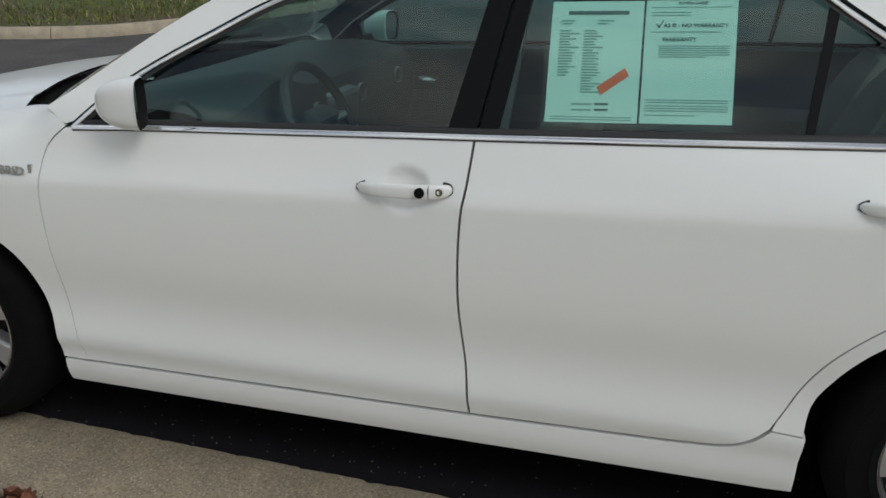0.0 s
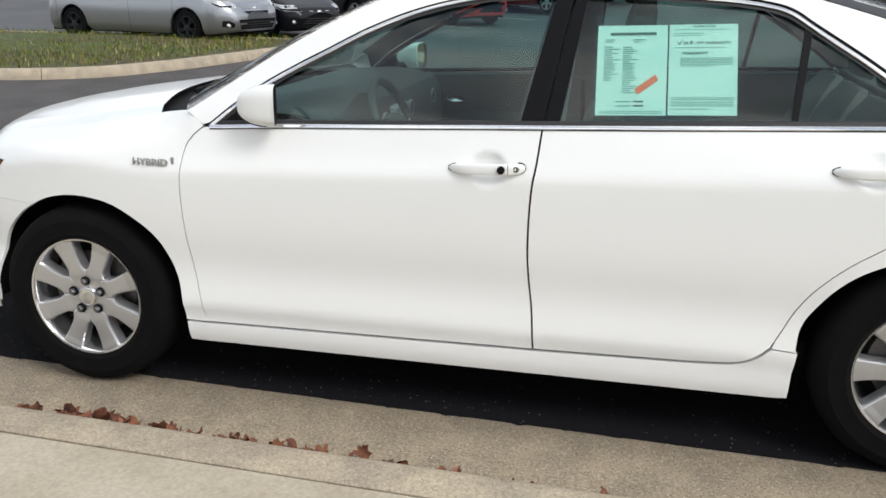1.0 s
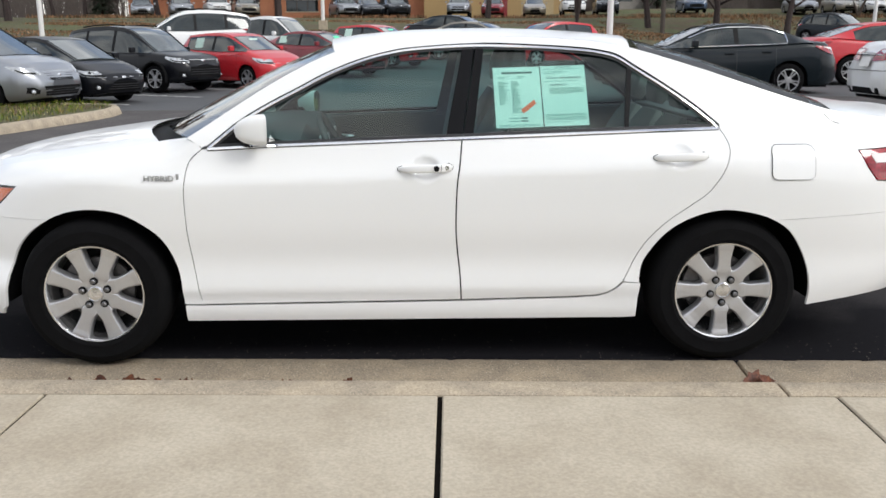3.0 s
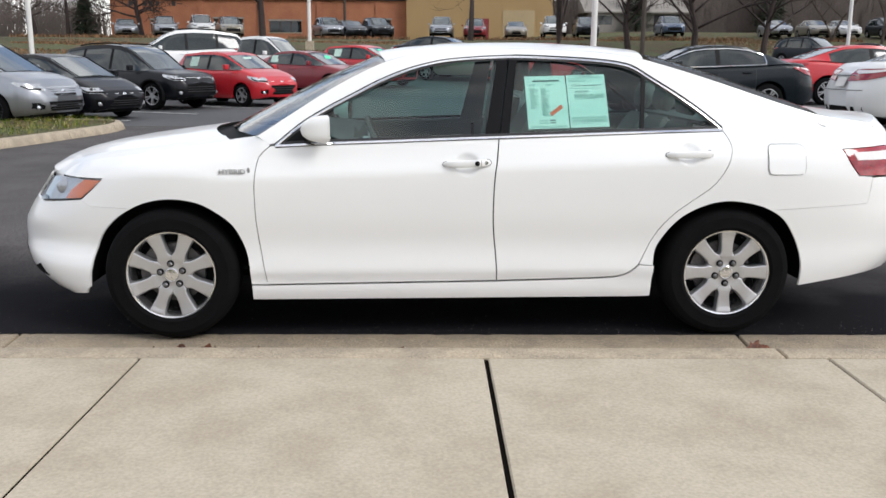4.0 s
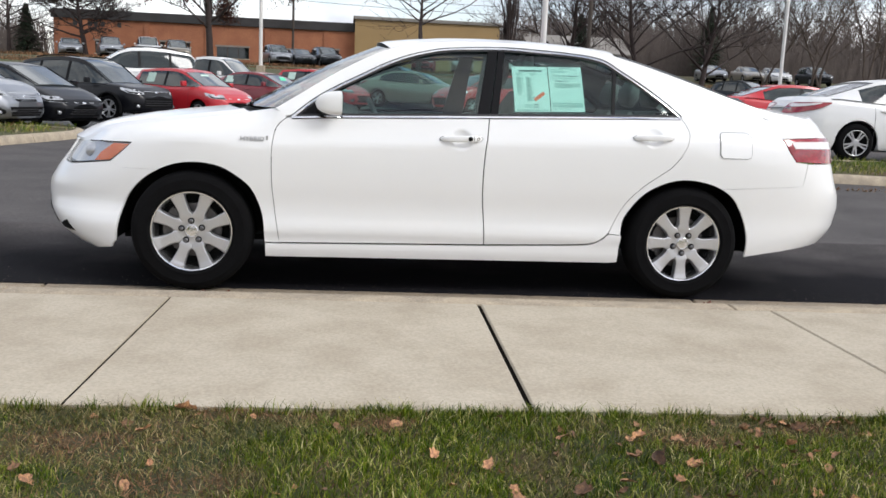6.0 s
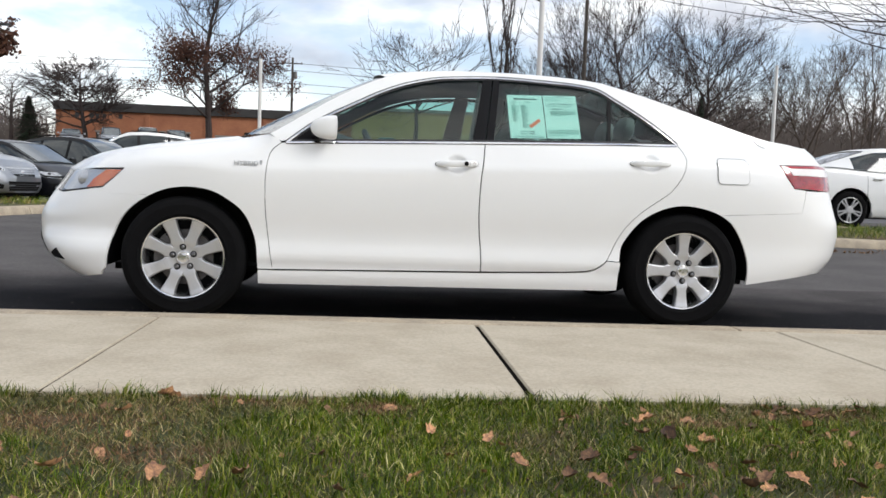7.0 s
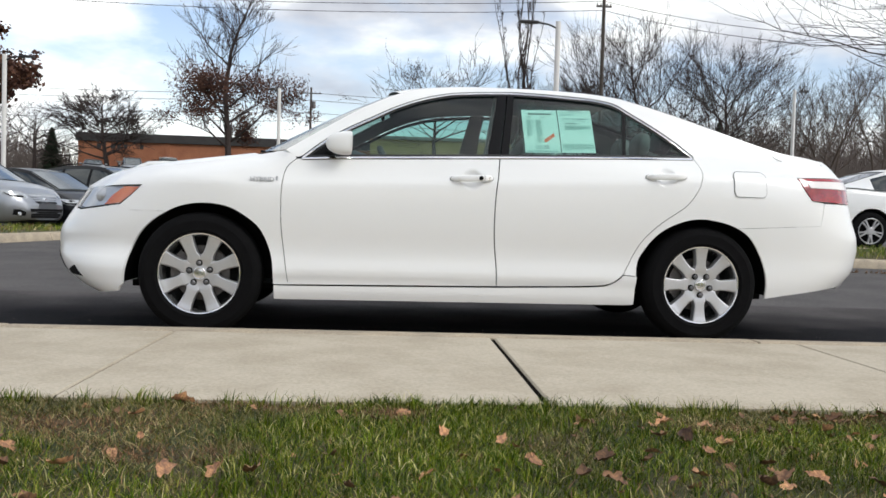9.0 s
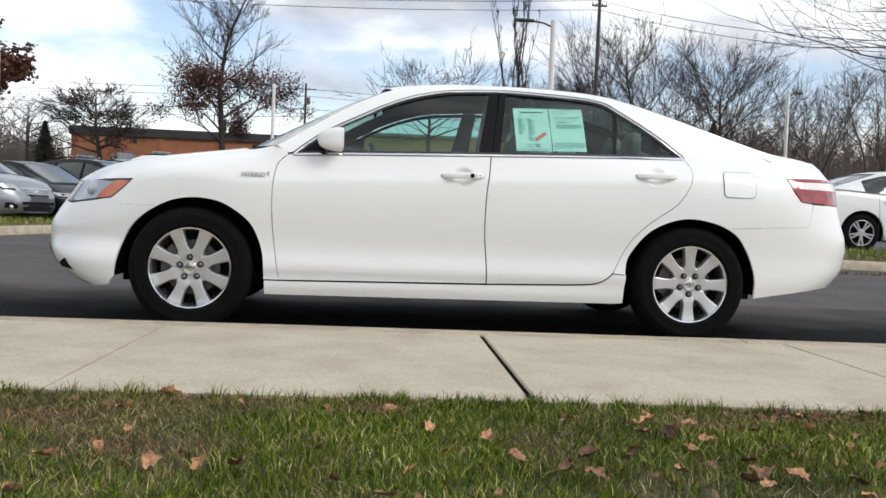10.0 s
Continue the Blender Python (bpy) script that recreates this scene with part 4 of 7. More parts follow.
def make_saloon():
    car = thing("saloon_car", "clean white four-door saloon car parked beside the kerb", "car", m=CAR_AT)
    K = dict(parent=car, inverse=CAR_INV)
    # doors
    belt_f = [(x, belt_z(x) + 0.002) for x in np.linspace(-0.86, 0.222, 20)]
    door = belt_f + spline(SEAM) + [(-0.911, 0.281)] + spline(DOOR_FRONT)[::-1]
    v, f = panel_mesh(door, lambda x, z, o=0.0: on_side(x, z, o), step=0.022, fine=((0.066, 0.881, 0.075, 0.011),))
    fdoors = both("front_door", v, f, WHITE, **K)
    belt_r = [(x, belt_z(x) + 0.002) for x in np.linspace(0.222, 1.346, 20)]
    rdoor = belt_r + spline(DOOR_REAR)[::-1] + spline(DOOR_FOOT_R)[::-1] + [(0.221, 0.296)] + spline(SEAM)[::-1]
    v, f = panel_mesh(rdoor, lambda x, z, o=0.0: on_side(x, z, o), step=0.022, fine=((1.155, 0.932, 0.075, 0.011),))
    rdoors = both("rear_door", v, f, WHITE, **K)
    # handles: a slim bow over a hollow, dark rims painting the gap's shadow line
    for cx, cz, keyed, pair in ((0.064, 0.887, True, fdoors), (1.156, 0.932, False, rdoors)):
        def half_h(t):
            e = max(0.0, 1 - abs(t) ** 9) ** 0.5
            return 0.0175 * (0.25 + 0.75 * e) * (1 - 0.30 * t * t * (t < 0))
        rows = []
        for t in np.linspace(-1, 1, 31):
            x = cx + 0.117 * t
            o = 0.0085 + 0.0285 * (1 - abs(t) ** 3.5)
            base = side_y(x, cz)
            rows.append([(x, base - o + 0.017 * (1 - np.sign(math.cos(a)) * abs(math.cos(a)) ** 0.6) * 0.5, cz + 0.004 * t + half_h(t) * np.sign(math.sin(a)) * abs(math.sin(a)) ** 0.7) for a in np.linspace(0, 2 * math.pi, 17)[:-1]])
        v, f = grid(rows, closed=True)
        f = f + [tuple(range(16)), tuple(range(len(v) - 16, len(v)))[::-1]]
        for t0, t1 in ((-1.02, -0.84), (0.80, 1.02)):
            rows = []
            for t in np.linspace(t0, t1, 14):
                x, hh = cx + 0.117 * t, half_h(max(-1, min(1, t))) + 0.0011 if abs(t) <= 1.0 else 0.006
                rows.append([(x, side_y(x, cz + 0.004 * t + k * hh) - d, cz + 0.004 * t + k * hh) for k, d in ((-1, -0.004), (-0.97, 0.003), (0, 0.0042), (0.97, 0.003), (1, -0.004))])
            gv, gf = grid(rows)
            for i, d in enumerate(pair):
                link_mesh("handle_shadow_rim", gv if i == 0 else [(x, 2 * HALF - y, z) for x, y, z in gv], gf, SEAL, d, "dark rim for the shadow line")
        for i, d in enumerate(pair):
            vv = v if i == 0 else [(x, 2 * HALF - y, z) for x, y, z in v]
            h = link_mesh("door_handle", vv, f, WHITE, d, "white pull handle over a hollow")
            if keyed and i == 0:
                y0 = side_y(cx, cz) - 0.042
                vv, ff = lathe([(0.0, -0.007), (0.0115, -0.007), (0.0125, -0.004), (0.0125, 0.01)], 20)
                link_mesh("lock_button", [(px * 0.95 + cx + 0.048, py + y0 + 0.006, pz + cz + 0.002) for px, py, pz in vv], ff, DARK, d, "black lock button")
                vv, ff = lathe([(0.0, -0.001), (0.004, -0.001), (0.0045, -0.004), (0.009, -0.004), (0.0105, 0.01)], 20)
                link_mesh("key_cylinder", [(px + cx + 0.092, py + y0 + 0.017, pz + cz + 0.004) for px, py, pz in vv], ff, ALLOYRIM, d, "metal keyhole")
                ring = [(cx + 0.068, side_y(cx, cz) - 0.0265 - 0.004, cz + 0.003 + q) for q in np.linspace(-0.0155, 0.0155, 7)]
                vv, ff = tube([(x, y - 0.0035 * math.cos(k * 0.5), z) for k, (x, y, z) in zip(range(-3, 4), ring)], 0.0012, 5)
                link_mesh("cap_joint", vv, ff, SEAL, d)
    # rocker
    rock = [(-0.996, 0.199), *[(x, 0.198 + 0.006 * (x + 1) / 2) for x in np.linspace(-0.95, 0.95, 24)], (1.006, 0.208), (1.009, 0.30), (1.016, 0.372), (0.938, 0.377)] + spline([(0.936, 0.377), (0.915, 0.357), (0.879, 0.332), (0.828, 0.313), (0.697, 0.304)]) + [(0.221, 0.292), (-0.911, 0.278), (-0.998, 0.279)]
    v, f = panel_mesh(rock, lambda x, z, o=0.0: (x, side_y(x, z) - o + (0.02 if z < 0.196 else 0), z), step=0.03, flange=0.03)
    both("rocker", v, f, WHITE, **K)
    # front wing
    arch = spline(ARCH_F)
    join_f = (float(np.interp(0.66, [p[1] for p in arch if p[0] < -1.4], [p[0] for p in arch if p[0] < -1.4])), 0.66)
    arch_up = [join_f] + [p for p in arch if p[0] > -1.4 or p[1] > 0.662]
    wing = [(-0.911, 0.282)] + spline(DOOR_FRONT)[::-1][1:] + [(-0.90, 0.985), (-0.95, 1.006)] + spline(FENDER_TOP)[::-1][1:] + [(-1.90, 0.795), (-1.713, 0.800), (-1.770, 0.745), (-1.838, 0.690), (-1.79, 0.661)] + arch_up + [(-0.998, 0.283)]
    v, f = panel_mesh(wing, fender_place, step=0.024, gap=0.0006, flange=0.014)
    both("front_wing", v, f, WHITE, **K)
    # bumper round the nose
    def nose(u, z, o=0.0):
        return on_nose(u / 1.7, z, o)
    def ns(x, z):
        return (1.7 * nose_s(x, z), z)
    low = [join_f] + [p for p in arch if p[0] < -1.4 and p[1] < 0.658][::-1]
    bump = [ns(*p) for p in low] + [ns(-1.832, 0.222), ns(-1.92, 0.206)] + [(1.7 * s, 0.2) for s in (0.62, 0.7, 0.8, 0.9, 1.0)] + [(1.7, 0.65), (1.7 * 0.9, 0.65), (1.7 * 0.88, 0.66), (1.7 * 0.87, 0.783), (1.7 * 0.785, 0.781), (1.7 * 0.785, 0.668), ns(-2.10, 0.655), ns(-1.98, 0.671), ns(-1.838, 0.690), ns(-1.79, 0.661)]
    v, f = panel_mesh(bump, nose, step=0.035, gap=0.0005, flange=0.012)
    both("front_bumper", v, f, WHITE, **K)
    # intake with fog lamp hollow in the bumper's corner
    hole = [ns(-2.045, 0.290), ns(-2.135, 0.298), ns(-2.15, 0.318), ns(-2.10, 0.350)]
    v, f = panel_mesh(hole, lambda u, z, o=0.0: nose(u, z, o + 0.004), step=0.03, gap=0)
    both("fog_lamp_hollow", v, f, DARK, **K)
    mouth = [(1.7 * 0.76, 0.29), (1.7, 0.29), (1.7, 0.42), (1.7 * 0.78, 0.42)]
    v, f = panel_mesh(mouth, lambda u, z, o=0.0: nose(u, z, o + 0.004), step=0.05, gap=0)
    both("lower_grille", v, f, DARK, **K)
    gr = [(1.7 * 0.86, 0.64), (1.7, 0.64), (1.7, 0.79), (1.7 * 0.86, 0.785)]
    v, f = panel_mesh(gr, lambda u, z, o=0.0: nose(u, z, o - 0.01), step=0.04, gap=0)
    both("grille", v, f, DARK, **K)
    for z in (0.68, 0.705, 0.73, 0.755):
        v, f = ribbon([(1.7 * s, z) for s in np.linspace(0.88, 1, 14)], 0.010, 0.006, nose)
        both("grille_bar", v, f, CHROME, **K)
    # head lamps
    lamp = [ns(-1.713, 0.795), ns(-1.771, 0.746), ns(-1.838, 0.694), ns(-1.98, 0.676), ns(-2.10, 0.660), (1.7 * 0.74, 0.672), (1.7 * 0.77, 0.70), (1.7 * 0.76, 0.775), ns(-2.02, 0.788), ns(-1.90, 0.793)]
    v, f = panel_mesh(lamp, nose, step=0.03, gap=0.003)
    lenses = both("headlamp", v, f, LENS, **K)
    v, f = panel_mesh(lamp, lambda u, z, o=0.0: nose(u, z, o - 0.030 - 0.005 * math.sin(u * 23)), step=0.02, gap=0.004, flange=0)
    amber = [ns(-1.722, 0.790), ns(-1.771, 0.749), ns(-1.826, 0.697), ns(-1.945, 0.685), ns(-1.905, 0.735), ns(-1.825, 0.789)]
    va, fa = panel_mesh(amber, lambda u, z, o=0.0: nose(u, z, o - 0.006), step=0.02, gap=0.002, flange=0.02)
    for i, d in enumerate(lenses):
        mirror = (lambda q: q) if i == 0 else (lambda q: [(x, 2 * HALF - y, z) for x, y, z in q])
        link_mesh("reflector", mirror(v), f, REFLECTOR, d, "silver reflector bowl")
        link_mesh("turn_signal", mirror(va), fa, AMBER, d, "orange turn signal")
        c = on_nose(0.585, 0.735, -0.03)
        vv, ff = lathe([(0.0, -0.035), (0.02, -0.03), (0.038, -0.01), (0.045, 0.02)], 24)
        link_mesh("projector", mirror([(c[0] + py * 0.8 + px * 0.4, c[1] + py * 0.5 - px * 0.6, c[2] + pz) for px, py, pz in vv]), ff, REFLECTOR, d)
    edge_line = [ns(-1.72, 0.792), ns(-1.771, 0.748), ns(-1.838, 0.696), ns(-1.98, 0.678), ns(-2.10, 0.662)]
    v, f = ribbon(dense(edge_line + edge_line[::-1], 0.02)[: len(dense(edge_line, 0.02)) - 1], 0.003, 0.0015, nose)
    both("headlamp_edge", v, f, SEAL, **K)
    # bonnet
    edge = [p for p in spline(FENDER_TOP, 0.03) if p[0] < -1.09]
    rows = []
    for k, (x, z) in enumerate(edge):
        t = k / (len(edge) - 1)
        ex, ey, ez = fender_place(x, z)
        cx = -2.20 + t * (2.20 - 1.28)
        cz = smooth_interp(cx, [(-2.20, 0.795), (-2.10, 0.853), (-2.0, 0.892), (-1.887, 0.920), (-1.726, 0.950), (-1.5, 0.982), (-1.336, 1.002), (-1.17, 1.022)])
        row = []
        for j in range(17):
            s = j / 16
            row.append((ex + (cx - ex) * (1 - (1 - s) ** 2), ey + 0.004 + (HALF - ey) * s, ez + 0.001 + (cz - ez) * (1 - (1 - s) ** 3.2) + 0.006 * math.exp(-((s - 0.12) / 0.05) ** 2)))
        rows.append(row + [(a, 2 * HALF - b, c) for a, b, c in row[-2::-1]])
    v, f = grid(rows)
    k = len(rows[0])
    lip = [(a - 0.004, b, c - 0.03) for a, b, c in rows[0]]
    base = len(v)
    v = v + lip
    f = f + [(i, base + i, base + i + 1, i + 1) for i in range(k - 1)]
    link_mesh("bonnet", v, f, WHITE, car, inverse=CAR_INV)
    # cowl with wipers
    rows = []
    for s in np.linspace(0, 1, 15):
        y = 0.14 + s * (2 * HALF - 0.28)
        q = 1 - abs(2 * s - 1) ** 2.4
        rows.append([(-1.10 - 0.20 * q, y, 0.955 + 0.035 * q), (-1.04 - 0.19 * q, y, 0.958 + 0.03 * q), (-0.90 - 0.27 * q, y, 0.985 + 0.025 * q)])
    v, f = grid(rows)
    link_mesh("cowl", v, f, DARK, car, "black plastic cowl below the windscreen", inverse=CAR_INV)
    for y0, y1 in ((0.45, 1.0), (1.05, 1.5)):
        v, f = tube([(-1.12, y0, 1.025), (-1.09, (y0 + y1) / 2, 1.045), (-1.06, y1, 1.035)], 0.008, 6)
        link_mesh("wiper", v, f, DARK, car, inverse=CAR_INV)
    # side frame: windscreen pillar, roof rail, rear pillar and rear wing in one pressing
    arch_r = spline(ARCH_R)
    tail_arch = [p for p in arch_r if p[0] > 1.4][::-1]
    join_r = (float(np.interp(0.655, [p[1] for p in tail_arch], [p[0] for p in tail_arch])), 0.655)
    arch_ru = [p for p in arch_r if p[0] < 1.4 or p[1] > 0.657] + [join_r]
    chrome_out = [(x - 0.004, z + 0.004) if x < 0.3 else (x + 0.006, z + 0.006) for x, z in spline(CHROME_LINE)]
    frame_poly = [(1.006, 0.3735), (0.938, 0.3785)] + spline(DOOR_REAR)[1:] + chrome_out[::-1] + [(-0.885, 0.973), (-0.905, 0.985)] + spline(ROOF_EDGE) + [(2.235, 1.0), (2.245, 0.967), (2.10, 0.961), (1.940, 0.955), (1.985, 0.876), (2.028, 0.822), (2.11, 0.815), (2.09, 0.683), (1.831, 0.669)] + arch_ru[::-1]
    v, f = panel_mesh(frame_poly, lambda x, z, o=0.0: (x, side_y(x, z) - o, z), step=0.026, gap=0.0006, flange=0.014)
    frames = both("side_frame", v, f, WHITE, **K)
    # fuel door
    cx, cz, a, b, r = 1.645, 0.906, 0.096, 0.074, 0.03
    ring = []
    for qx, qz, st in ((1, 1, 0), (-1, 1, 1), (-1, -1, 2), (1, -1, 3)):
        for t in np.linspace(0, math.pi / 2, 6):
            t += st * math.pi / 2
            ring.append((cx + qx * (a - r) + r * math.cos(t), cz + qz * (b - r) + r * math.sin(t)))
    v, f = panel_mesh(ring, lambda x, z, o=0.0: (x, side_y(x, z) - o - 0.006, z), step=0.03, gap=0.0022, flange=0.003)
    link_mesh("fuel_door", v, f, WHITE, frames[0])
    v, f = panel_mesh(ring, lambda x, z, o=0.0: (x, side_y(x, z) - o - 0.0035, z), step=0.03, gap=-0.0004, flange=0)
    link_mesh("fuel_door_gap", v, f, SEAL, frames[0])
    # rear bumper
    def tail(u, z, o=0.0):
        return on_tail(u / 2.0, z, o)
    def ts(x, z):
        return (2.0 * tail_s(x, z), z)
    low = [join_r] + [p for p in arch_r if p[0] > 1.4 and p[1] < 0.653]
    rb = [ts(1.831, 0.669), ts(2.09, 0.683), ts(2.115, 0.812), ts(2.29, 0.812)] + [(2 * s, 0.81) for s in (0.8, 0.9)] + [(2.0, 0.70), (2.0, 0.30)] + [(2 * s, 0.305) for s in (0.9, 0.75)] + [ts(2.262, 0.327), ts(2.084, 0.304), ts(1.897, 0.280)] + [ts(*p) for p in low[::-1]]
    v, f = panel_mesh(rb, tail, step=0.035, gap=0.0005, flange=0.012)
    both("rear_bumper", v, f, WHITE, **K)
    v, f = ribbon(spline([(1.835, 1.100), (1.87, 1.068), (1.94, 1.047), (2.04, 1.041), (2.16, 1.040)], 0.02), 0.0035, 0.002, lambda x, z, o=0.0: (x, side_y(x, z) - o, z), thick=0.004)
    both("boot_gap", v, f, TRIMGREY, **K)
    # tail lamps
    tl = [ts(1.943, 0.953), ts(2.10, 0.9595), ts(2.225, 0.965), (2 * 0.80, 0.963), (2 * 0.80, 0.82), ts(2.285, 0.8155), ts(2.030, 0.8245), ts(1.987, 0.877)]
    v, f = panel_mesh(tl, lambda u, z, o=0.0: tail(u, z, o + 0.004), step=0.03, gap=0.0008)
    lamps = both("tail_lamp", v, f, REDLENS, **K)
    pale = [ts(1.992, 0.938), ts(2.215, 0.944), (2 * 0.775, 0.943), (2 * 0.775, 0.900), ts(2.27, 0.900), ts(2.018, 0.900)]
    v, f = panel_mesh(pale, lambda u, z, o=0.0: tail(u, z, o + 0.0065), step=0.03, gap=0.0, flange=0.004)
    for i, d in enumerate(lamps):
        vv = v if i == 0 else [(x, 2 * HALF - y, z) for x, y, z in v]
        link_mesh("reversing_lamp", vv, f, PALELENS, d, "pale reversing lamp")
    # boot lid: deck and rear face
    edge = [p for p in spline(ROOF_EDGE, 0.03) if p[0] > 1.86]
    rows = []
    for k, (x, z) in enumerate(edge):
        t = k / (len(edge) - 1)
        ex, ey, ez = x, side_y(x, z) + 0.004, z
        cx = 1.97 + t * 0.46
        cz = 1.146 - 0.061 * t + 0.012 * max(0, (t - 0.75) * 4) ** 2
        row = [(ex + (cx - ex) * (1 - (1 - s) ** 2), ey + (HALF - ey) * s, ez + (cz - ez) * (1 - (1 - s) ** 2)) for s in np.linspace(0, 1, 13)]
        rows.append(row + [(a, 2 * HALF - b, c) for a, b, c in row[-2::-1]])
    v, f = grid(rows)
    rows = [rows[-1]]
    for z in (1.035, 1.0, 0.96, 0.9, 0.84, 0.815):
        row = [on_tail(s, z, -0.004) for s in np.linspace(tail_s(2.225, z), 1, 13)]
        rows.append(row + [(a, 2 * HALF - b, c) for a, b, c in row[-2::-1]])
    v2, f2 = grid(rows)
    f = f + [tuple(i + len(v) for i in q) for q in f2]
    v = v + v2
    link_mesh("boot_lid", v, f, WHITE, car, inverse=CAR_INV)
    # roof skin
    edge = [p for p in spline(ROOF_EDGE, 0.04) if -0.36 <= p[0] <= 1.0]
    rows = []
    for x, z in edge:
        ey = side_y(x, z)
        cz = smooth_interp(x, [(-0.4, 1.410), (-0.3, 1.433), (-0.2, 1.448), (0, 1.467), (0.2, 1.476), (0.4, 1.478), (0.6, 1.472), (0.8, 1.460), (1.0, 1.441)])
        row = [(x + (0.05 if x > 0.3 else -0.06) * (1 - (1 - s) ** 2) * abs(x - 0.3) / 0.7, ey + (HALF - ey) * s, z + (cz - z) * (1 - (1 - s) ** 2.4)) for s in np.linspace(0, 1, 13)]
        rows.append(row + [(a, 2 * HALF - b, c) for a, b, c in row[-2::-1]])
    v, f = grid(rows)
    link_mesh("roof", v, f, WHITE, car, inverse=CAR_INV)
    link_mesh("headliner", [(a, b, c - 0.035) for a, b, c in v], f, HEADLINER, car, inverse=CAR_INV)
    # windscreen and rear window
    def pane(name, pts, centre, material):
        rows = []
        n = len(pts)
        for k, (x, z) in enumerate(pts):
            t = k / (n - 1)
            ey = side_y(x, z) + 0.004
            mid = spline(centre, 0.01)
            cx, cz = mid[int(round(t * (len(mid) - 1)))]
            row = [(x + (cx - x) * (1 - (1 - s) ** 2), ey + (HALF - ey) * s, z + (cz - z) * (1 - (1 - s) ** 2)) for s in np.linspace(0, 1, 11)]
            rows.append(row + [(a, 2 * HALF - b, c) for a, b, c in row[-2::-1]])
        v, f = grid(rows)
        o = link_mesh(name, v, f, material, car, inverse=CAR_INV)
        o.visible_shadow = False
        return rows
    ws = [p for p in spline(ROOF_EDGE, 0.04) if p[0] <= -0.33]
    pane("windscreen", ws, [(-1.19, 1.02), (-0.93, 1.155), (-0.66, 1.29), (-0.39, 1.405)], WSGLASS)
    rw = [p for p in spline(ROOF_EDGE, 0.04) if 0.98 <= p[0] <= 1.88]
    rows = pane("rear_window", rw, [(1.05, 1.434), (1.36, 1.355), (1.68, 1.252), (1.975, 1.147)], WSGLASS)
    v, f = grid([[(a, b, c + 0.002) for a, b, c in r[:3]] for r in rows[:-2]])
    both("window_border", v, f, GLOSSBLACK, **K)
    # side glass
    def pane_place(x, z, o=0.0):
        return (x, side_y(x, z) - o + 0.014, z)
    chrome = spline(CHROME_LINE)
    def under(x):
        return smooth_interp(x, CHROME_LINE) - 0.012
    wf = [(x, belt_z(x) + 0.006) for x in np.linspace(-0.80, 0.19, 20)] + [(0.268, 1.385)] + [p for p in [(x, under(x)) for x in np.linspace(0.25, -0.80, 44)]]
    v, f = panel_mesh(wf, pane_place, step=0.06, gap=0.0, flange=0.004)
    for o in both("front_window", v, f, GLASS, **K):
        o.visible_shadow = False
    wr = [(x, belt_z(x) + 0.006) for x in np.linspace(0.235, 1.312, 20)] + [(x, under(x)) for x in np.linspace(1.308, 0.29, 44)]
    v, f = panel_mesh(wr, pane_place, step=0.06, gap=0.0, flange=0.004)
    for o in both("rear_side_window", v, f, GLASS, **K):
        o.visible_shadow = False
    # black door frame round the windows, behind the bright strip
    seal = [(x, smooth_interp(x, CHROME_LINE)) for x in np.linspace(-0.83, 1.322, 110)]
    v, f = ribbon(seal, 0.020, 0.001, lambda x, z, o=0.0: (x, side_y(x, z) - o + 0.003, z), thick=0.014, normal_side=-1)
    both("window_seal", v, f, SEAL, **K)
    v, f = ribbon(chrome, 0.011, 0.005, lambda x, z, o=0.0: (x, side_y(x, z) - o, z), normal_side=-1)
    both("window_trim", v, f, CHROME, **K, label="bright window surround")
    belt = [(x, belt_z(x) - 0.006) for x in np.linspace(-0.86, 1.340, 60)]
    v, f = ribbon(belt, 0.012, 0.006, lambda x, z, o=0.0: (x, side_y(x, z) - o, z))
    both("belt_trim", v, f, CHROME, **K, label="bright strip under the windows")
    v, f = ribbon([(x, belt_z(x) + 0.006) for x in np.linspace(-0.83, 1.312, 60)], 0.011, 0.004, lambda x, z, o=0.0: (x, side_y(x, z) - o + 0.002, z), thick=0.014)
    both("belt_seal", v, f, SEAL, **K)
    v, f = ribbon([(x, belt_z(x) - 0.0095) for x in np.linspace(-0.86, 1.340, 60)], 0.004, 0.003, lambda x, z, o=0.0: (x, side_y(x, z) - o, z))
    both("belt_shadow_gap", v, f, SEAL, **K)
    # centre pillar covers, one on each door, and the rear window's divider
    for poly in ([(0.152, 1.017), (0.222, 1.019), (0.282, 1.386), (0.228, 1.382)], [(0.228, 1.019), (0.272, 1.021), (0.325, 1.384), (0.288, 1.386)]):
        v, f = panel_mesh(poly, lambda x, z, o=0.0: (x, side_y(x, z) - o + 0.004, z), step=0.06, gap=0.001)
        both("pillar_cover", v, f, GLOSSBLACK, **K)
    poly = [(0.926, 1.042), (0.944, 1.042), (0.975, 1.295), (0.955, 1.308)]
    v, f = panel_mesh(poly, lambda x, z, o=0.0: (x, side_y(x, z) - o + 0.004, z), step=0.06, gap=0.0)
    both("window_divider", v, f, GLOSSBLACK, **K)
    sail = [(-0.845, 0.975), (-0.705, 0.984), (-0.705, 1.075), (-0.74, 1.055)]
    v, f = panel_mesh(sail, lambda x, z, o=0.0: (x, side_y(x, z) - o + 0.004, z), step=0.05, gap=0.0)
    both("mirror_base", v, f, DARK, **K)
    # outside mirrors
    rows = []
